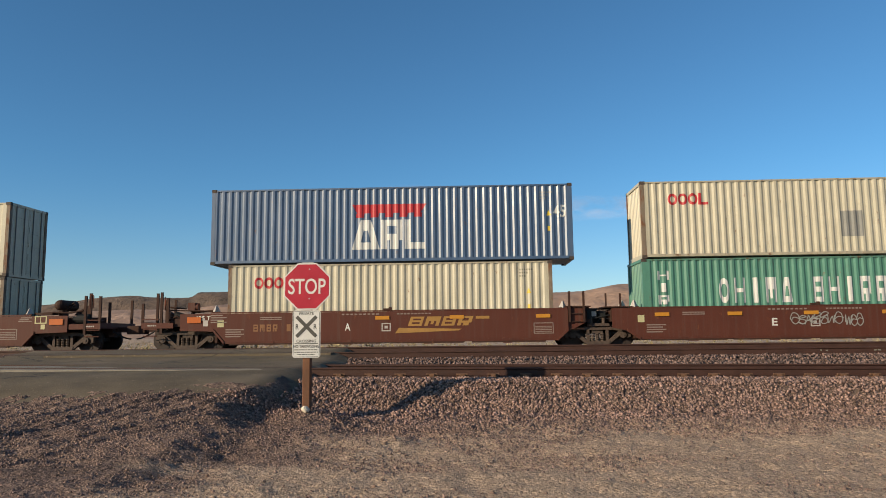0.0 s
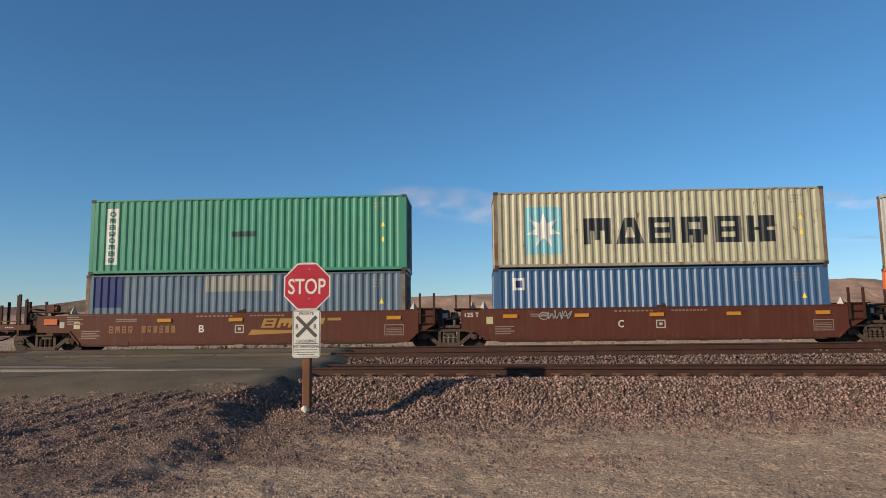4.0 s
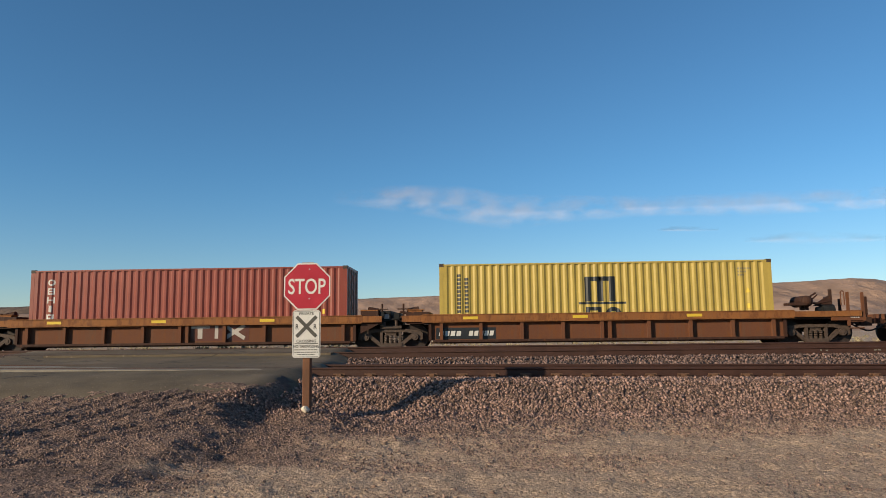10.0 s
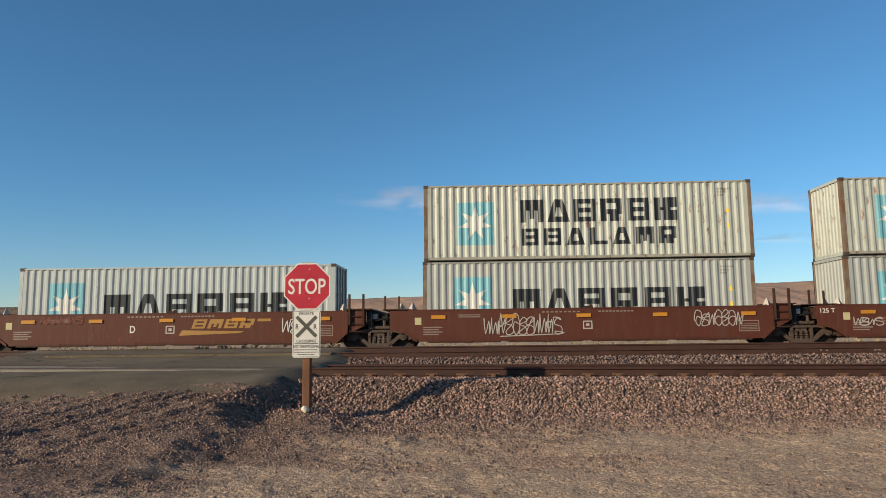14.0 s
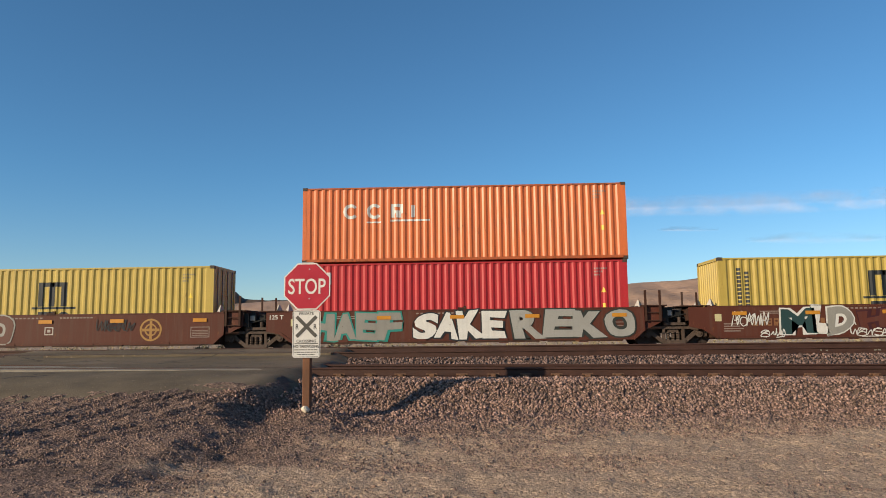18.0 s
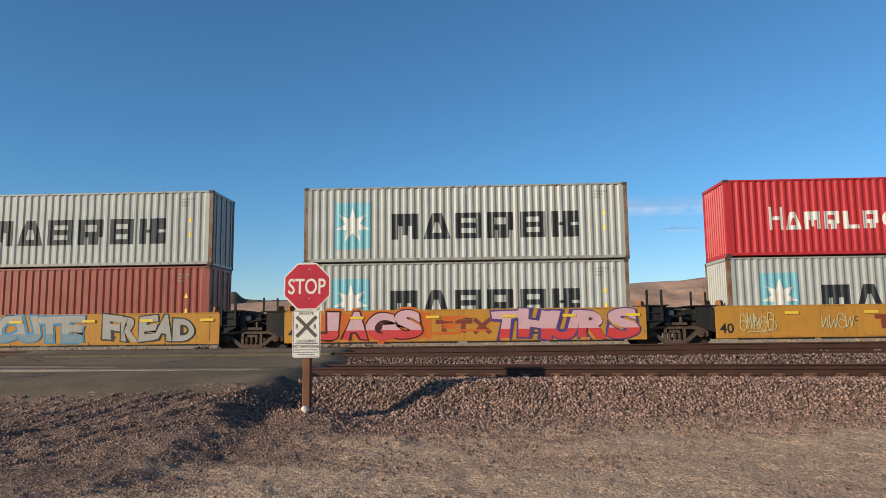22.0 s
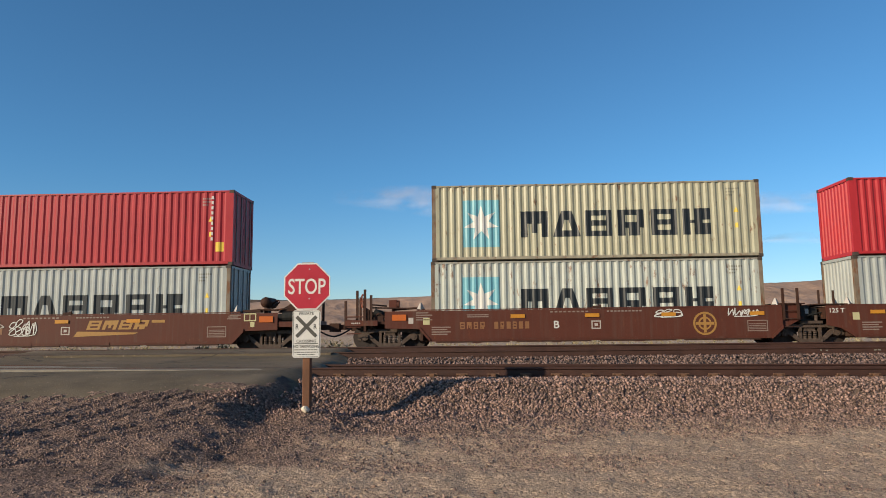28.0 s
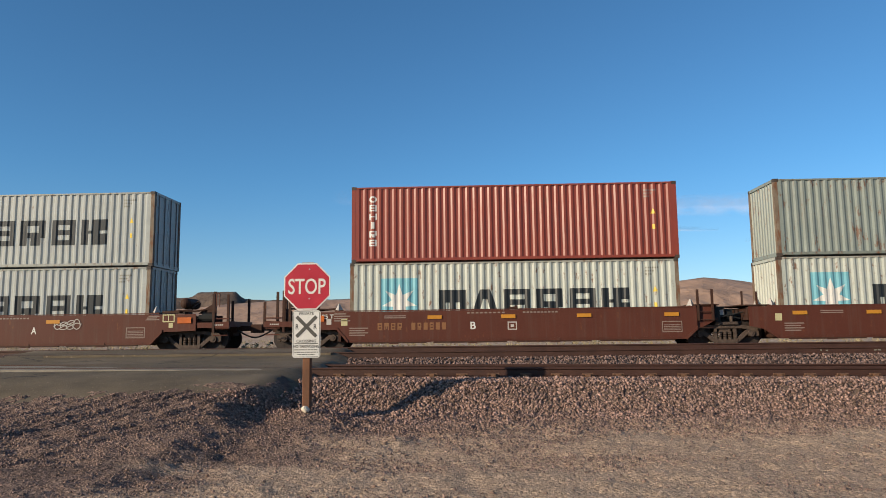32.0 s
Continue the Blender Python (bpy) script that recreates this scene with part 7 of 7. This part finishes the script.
def rail_marks():
    """Unreadable white mill marks on the web of the middle track's near rail."""
    r = random.Random(8)
    bm = bmesh.new()
    x = 8.6
    while x < 11.6:
        w = r.uniform(.03, .07)
        if r.random() < .5 and not 9.0 < x < 9.9:
            box(bm, x, x + w, Y2 - .755 - .0165, Y2 - .755 - .0115, RAIL_TWO - .103, RAIL_TWO - .103 + r.uniform(.025, .04))
        x += w + .03
    ob = new("rail_mark", mesh_of(bm, "rail_mark", INK["patch"]))
    tagged(ob, "faded white paint marks on the rusty rail", "marking", kind="structure")


rail_marks()


# ---- stop sign on its wooden post ----
M_POST = material("weathered_brown_wood_post", (0.140, 0.062, 0.032), rough=0.85, vary=0.3, scale=4, fine=40, bump=0.4, streak=0.4)
M_SIGNRED = material("faded_red_sign_sheeting", (0.352, 0.020, 0.036), rough=0.4, vary=0.1, scale=3, fine=60, bump=0.05)
M_SIGNWHITE = material("white_sign_sheeting", (0.576, 0.560, 0.528), rough=0.45, vary=0.06, scale=4, fine=50, bump=0.05, streak=0.12)
M_SIGNBLACK = material("dull_black_sign_ink", (0.072, 0.068, 0.060), rough=0.6, vary=0.2, scale=10)
M_BOLT = material("galvanised_bolt_head", (0.360, 0.352, 0.336), rough=0.4, metal=0.8)


def build_sign():
    sign = tagged(new("stop_sign"), "red stop sign and white crossing plate on a wooden post", "stop sign")
    sign.matrix_world = pose(-2.708, 11.40, -0.618)
    zc = 1.987          # centre of the octagon above the foot

    def post(bm):
        prism(bm, [(-.065, -.45), (.065, -.45), (.061, 2.337), (-.061, 2.337)], .01, .15)
        bmesh.ops.bevel(bm, geom=bm.edges[:], offset=.012, segments=1, affect="EDGES")
    bm = bmesh.new()
    post(bm)
    part("post", bm, M_POST, sign, "weathered brown square wooden post")

    def octagon(r):
        return [(r / math.cos(math.pi / 8) * math.cos(math.pi / 8 + i * math.pi / 4), zc + r / math.cos(math.pi / 8) * math.sin(math.pi / 8 + i * math.pi / 4)) for i in range(8)]
    bm = bmesh.new()
    prism(bm, octagon(.381), -.004, .006)
    face = part("octagon_plate", bm, M_SIGNWHITE, sign, "white-bordered octagonal plate")
    bm = bmesh.new()
    prism(bm, octagon(.360), -.0075, -.0045)
    part("red_face", bm, M_SIGNRED, face, "red reflective face")
    bm = bmesh.new()
    words(bm, "STOP", -.308, zc - .128, .256, .616, .012, y=-.0105)
    part("lettering", bm, M_SIGNWHITE, face, "white word STOP")
    bm = bmesh.new()
    prism(bm, [(-.09, zc + .382), (.10, zc + .382), (.10, zc + .398), (-.09, zc + .398)], .012, .14)
    part("post_cap", bm, M_BOLT, sign)
    for z in (.28, -.20):
        bm = bmesh.new()
        rod(bm, (0.04, -.016, zc + z), (0.04, -.006, zc + z), .012, 8)
        part("bolt", bm, M_BOLT, face)
    # private crossing plate
    z1, z0, hw = 1.596, .834, .2286
    bm = bmesh.new()
    prism(bm, [(-hw, z0 + .03), (-hw + .03, z0), (hw - .03, z0), (hw, z0 + .03), (hw, z1 - .03), (hw - .03, z1), (-hw + .03, z1), (-hw, z1 - .03)], -.012, -.002)
    plate = part("crossing_plate", bm, M_SIGNWHITE, sign, "white plate with crossbuck and small print")
    bm = bmesh.new()

    def line(x0, x1, za, zb):
        v = [bm.verts.new((x, -.0155, z)) for x, z in ((x0, za), (x1, za), (x1, zb), (x0, zb))]
        bm.faces.new(v)
    for a, b in ((-hw + .012, -hw + .018), (hw - .018, hw - .012)):
        line(a, b, z0 + .03, z1 - .03)
    for a, b in ((z0 + .012, z0 + .018), (z1 - .018, z1 - .012)):
        line(-hw + .03, hw - .03, a, b)
    line(-.19, .19, z0 + .220, z0 + .231)
    part("border", bm, M_SIGNBLACK, plate)
    bm = bmesh.new()
    cz = z0 + .499
    for s in (-1, 1):
        d = Vector((.162, s * .162))
        n_ = Vector((-d.y, d.x)).normalized() * .028
        bm.faces.new([bm.verts.new((px, -.0155 - (.001 if s > 0 else 0), cz + pz)) for px, pz in ((-d.x + n_.x, -d.y + n_.y), (-d.x - n_.x, -d.y - n_.y), (d.x - n_.x, d.y - n_.y), (d.x + n_.x, d.y + n_.y))])
    part("crossbuck", bm, M_SIGNBLACK, plate, "dark grey crossbuck")
    for text, x, z, h_, w in (("PRIVATE", -.119, z1 - .074, .043, .238), ("R", -.176, cz - .043, .086, .052), ("R", .119, cz - .043, .086, .052),
                              ("CROSSING", -.162, z0 + .242, .048, .323), ("NO TRESPASSING", -.212, z0 + .157, .048, .424)):
        bm = bmesh.new()
        words(bm, text, x, z, h_, w, .01, y=-.0155)
        part("lettering", bm, M_SIGNBLACK, plate)
    bm = bmesh.new()
    for k, (w, z) in enumerate(((.38, .119), (.38, .081), (.285, .043))):
        x = -w / 2
        r = random.Random(k)
        while x < w / 2:
            b = r.uniform(.02, .06)
            line(x, min(x + b, w / 2), z0 + z, z0 + z + .014)
            x += b + .012
    part("small_print", bm, M_SIGNBLACK, plate, "rows of small dark bars")
    return sign


build_sign()


# ---- distance: hills and mesa ----
SKYLINE = ((-1500, 40), (-1000, 48), (-760, 56), (-692, 59), (-602, 58), (-473, 67), (-411, 70), (-265, 71), (-153, 74), (-108, 76), (-40, 79), (72, 81), (139, 81), (218, 83), (280, 94), (353, 97),
           (409, 101), (454, 107), (510, 101), (555, 93), (634, 95), (679, 98), (735, 102), (780, 99), (822, 90), (1000, 84), (1300, 78), (1700, 60))
RIDGE = ((-1400, 70), (-1050, 84), (-922, 98), (-840, 103), (-731, 95), (-690, 96), (-672, 109), (-580, 110), (-560, 92), (-499, 88), (-322, 87), (-185, 90), (-49, 93), (60, 84), (200, 60), (400, 20))


def lava_z(x, y):
    top = float(np.interp(x * 1700 / max(y, 1), [q[0] for q in RIDGE], [q[1] for q in RIDGE]))
    u = smooth(1480, 1700, y) * (1 - smooth(1760, 1980, y))
    f = sum(a * (0.5 - abs(noise.noise((x * k, y * k, k * 90)))) for k, a in ((0.006, 1.0), (0.016, 0.5), (0.04, 0.3)))
    return -8 + (top + 8) * u * (0.97 + 0.05 * f) + 22 * (f - 0.5) * u * (1 - u) * 2


def hill_z(x, y):
    top = float(np.interp(x * 1400 / max(y, 1), [p_[0] for p_ in SKYLINE], [p_[1] for p_ in SKYLINE]))
    u = smooth(900, 1400, y) * (1 - 0.8 * smooth(1420, 1900, y))
    f = 0
    for k, (s, a) in enumerate(((0.004, 1.0), (0.010, 0.55), (0.025, 0.3), (0.06, 0.14))):
        f += a * (0.5 - abs(noise.noise((x * s, y * s, k * 3.1))))
    f -= 0.62
    return -4 + (top + 4) * u * (0.985 + 0.04 * f) + (-2 + 40 * f) * u * (1 - u) * 2.6


tagged(sheet("hill_range", list(np.linspace(-1600, 1700, 430)), list(np.linspace(850, 1900, 90)), hill_z, M_HILL), "bare brown eroded desert hills on the horizon", "hills", kind="structure")


tagged(sheet("lava_ridge", list(np.linspace(-1500, 420, 260)), list(np.linspace(1460, 2000, 50)), lava_z, M_MESA), "dark lava ridge with a flat-topped mesa on the horizon", "hills", kind="structure")


# ---- scrub beyond the tracks ----
def build_scrub():
    r = random.Random(11)
    verts, faces = [], []
    for _ in range(2200):
        y = 31.5 + 150 * r.random() ** 2.2
        x = r.uniform(-.75, .70) * y
        h = r.uniform(.18, .65)
        z = ground_z(x, y)
        for _k in range(22):
            a, b = r.uniform(0, 6.28), r.uniform(.1, 1.0)
            c = Vector((x + math.cos(a) * h * b * .8, y + math.sin(a) * h * b * .8, z + h * r.uniform(.05, .95)))
            k = len(verts)
            for _j in range(3):
                verts.append(tuple(c + Vector((r.uniform(-1, 1), r.uniform(-1, 1), r.uniform(-1, 1))) * h * .22))
            faces.append((k, k + 1, k + 2))
    me = bpy.data.meshes.new("scrub")
    me.from_pydata(verts, [], faces)
    me.materials.append(M_SCRUB)
    tagged(new("scrub", me), "low dry desert scrub beyond the tracks", "scrub", kind="stuff")


build_scrub()


# ---- a thin streak of cloud ----
def build_cloud(name, line, seed, dense):
    """A ragged ribbon of cloud far off; line gives x, height and half width along it."""
    m = bpy.data.materials.new(name)
    m.use_nodes = True
    n, l = m.node_tree.nodes, m.node_tree.links
    bsdf = n["Principled BSDF"]
    bsdf.inputs["Base Color"].default_value = rgb(0.80, 0.69, 0.68)
    bsdf.inputs["Roughness"].default_value = 1.0
    bsdf.inputs["Specular IOR Level"].default_value = 0.0
    uv = n.new("ShaderNodeTexCoord")
    sep = n.new("ShaderNodeSeparateXYZ")
    l.new(uv.outputs["UV"], sep.inputs[0])
    mp = n.new("ShaderNodeMapping")
    mp.inputs["Scale"].default_value = (0.0062, 0.0, 0.0125)
    mp.inputs["Location"].default_value = (seed, 0, 0)
    l.new(uv.outputs["Object"], mp.inputs["Vector"])
    no = n.new("ShaderNodeTexNoise")
    no.inputs["Scale"].default_value, no.inputs["Detail"].default_value, no.inputs["Roughness"].default_value = 1.1, 4.0, 0.5
    l.new(mp.outputs[0], no.inputs["Vector"])

    def math_(op, a, b):
        x = n.new("ShaderNodeMath")
        x.operation = op
        for i, v in enumerate((a, b)):
            if isinstance(v, float):
                x.inputs[i].default_value = v
            else:
                l.new(v, x.inputs[i])
        return x.outputs[0]
    v4 = math_("MULTIPLY", math_("MULTIPLY", sep.outputs["Y"], math_("SUBTRACT", 1.0, sep.outputs["Y"])), 4.0)
    u4 = n.new("ShaderNodeMapRange")
    u4.inputs["From Max"].default_value = 0.12
    l.new(sep.outputs["X"], u4.inputs["Value"])
    body = math_("MULTIPLY", math_("MULTIPLY", v4, u4.outputs[0]), math_("SUBTRACT", math_("MULTIPLY", no.outputs["Fac"], 5.5), 1.95))
    cl = n.new("ShaderNodeClamp")
    l.new(math_("MULTIPLY", body, dense), cl.inputs["Value"])
    l.new(cl.outputs[0], bsdf.inputs["Alpha"])
    verts, faces, uvs = [], [], []
    k = 60
    for i in range(k + 1):
        u = i / k
        x, z, h = (float(np.interp(u * (len(line) - 1), range(len(line)), [q[j] for q in line])) for j in range(3))
        for v in (0, .5, 1):
            verts.append((x, 3000 + (30 if v == .5 else 0), z + h * (2 * v - 1)))
    for i in range(k):
        for j in range(2):
            faces.append((i * 3 + j, i * 3 + 3 + j, i * 3 + 4 + j, i * 3 + 1 + j))
            uvs += [(i / k, j / 2), ((i + 1) / k, j / 2), ((i + 1) / k, (j + 1) / 2), (i / k, (j + 1) / 2)]
    me = bpy.data.meshes.new(name)
    me.from_pydata(verts, [], faces)
    lay = me.uv_layers.new(name="UVMap")
    for i, c in enumerate(uvs):
        lay.data[i].uv = c
    me.materials.append(m)
    tagged(new(name, me), "thin pinkish white streak of cloud low in the sky", "cloud", kind="structure")


build_cloud("cloud", [(-620, 600, 30), (-330, 590, 60), (-60, 560, 85), (160, 520, 80), (420, 530, 60), (800, 535, 45), (1150, 535, 55), (1500, 545, 50), (1900, 555, 50), (2300, 560, 40)], 2.0, 0.17)
build_cloud("cloud_wisp", [(780, 430, 6), (880, 436, 14), (980, 432, 12), (1050, 430, 6)], 5.0, 0.15)
build_cloud("cloud_veil", [(1150, 380, 10), (1350, 388, 28), (1550, 384, 26), (1750, 380, 12)], 9.0, 0.13)


# ---- motion of the train ----
def run(t):
    """Metres that the train has rolled since the start."""
    return 21.818 * t - 0.0868 * t * t / 32 - 0.1760 * t * t * t / 1024


def motions():
    times = [k * 2.0 for k in range(17)]
    for thing, x, z in MOVERS:
        walk(thing, [(t, pose(x - run(t), TRACK_Y, z)) for t in times])
    # every wheelset turns alike: one keyed action for each end of a truck, shared by all
    for k in (-1, 1):
        first = WHEELS[k][0]
        walk(first, [(f / FPS, pose(k * AXLE, 0, WHEEL_R, 0, -math.degrees(run(f / FPS) / WHEEL_R), 0)) for f in range(int(32 * FPS) + 1)])
        act = first.animation_data.action
        for w in WHEELS[k][1:]:
            w.rotation_mode = "QUATERNION"
            w.animation_data_create()
            w.animation_data.action = act
            w.animation_data.action_slot = act.slots[0]


motions()
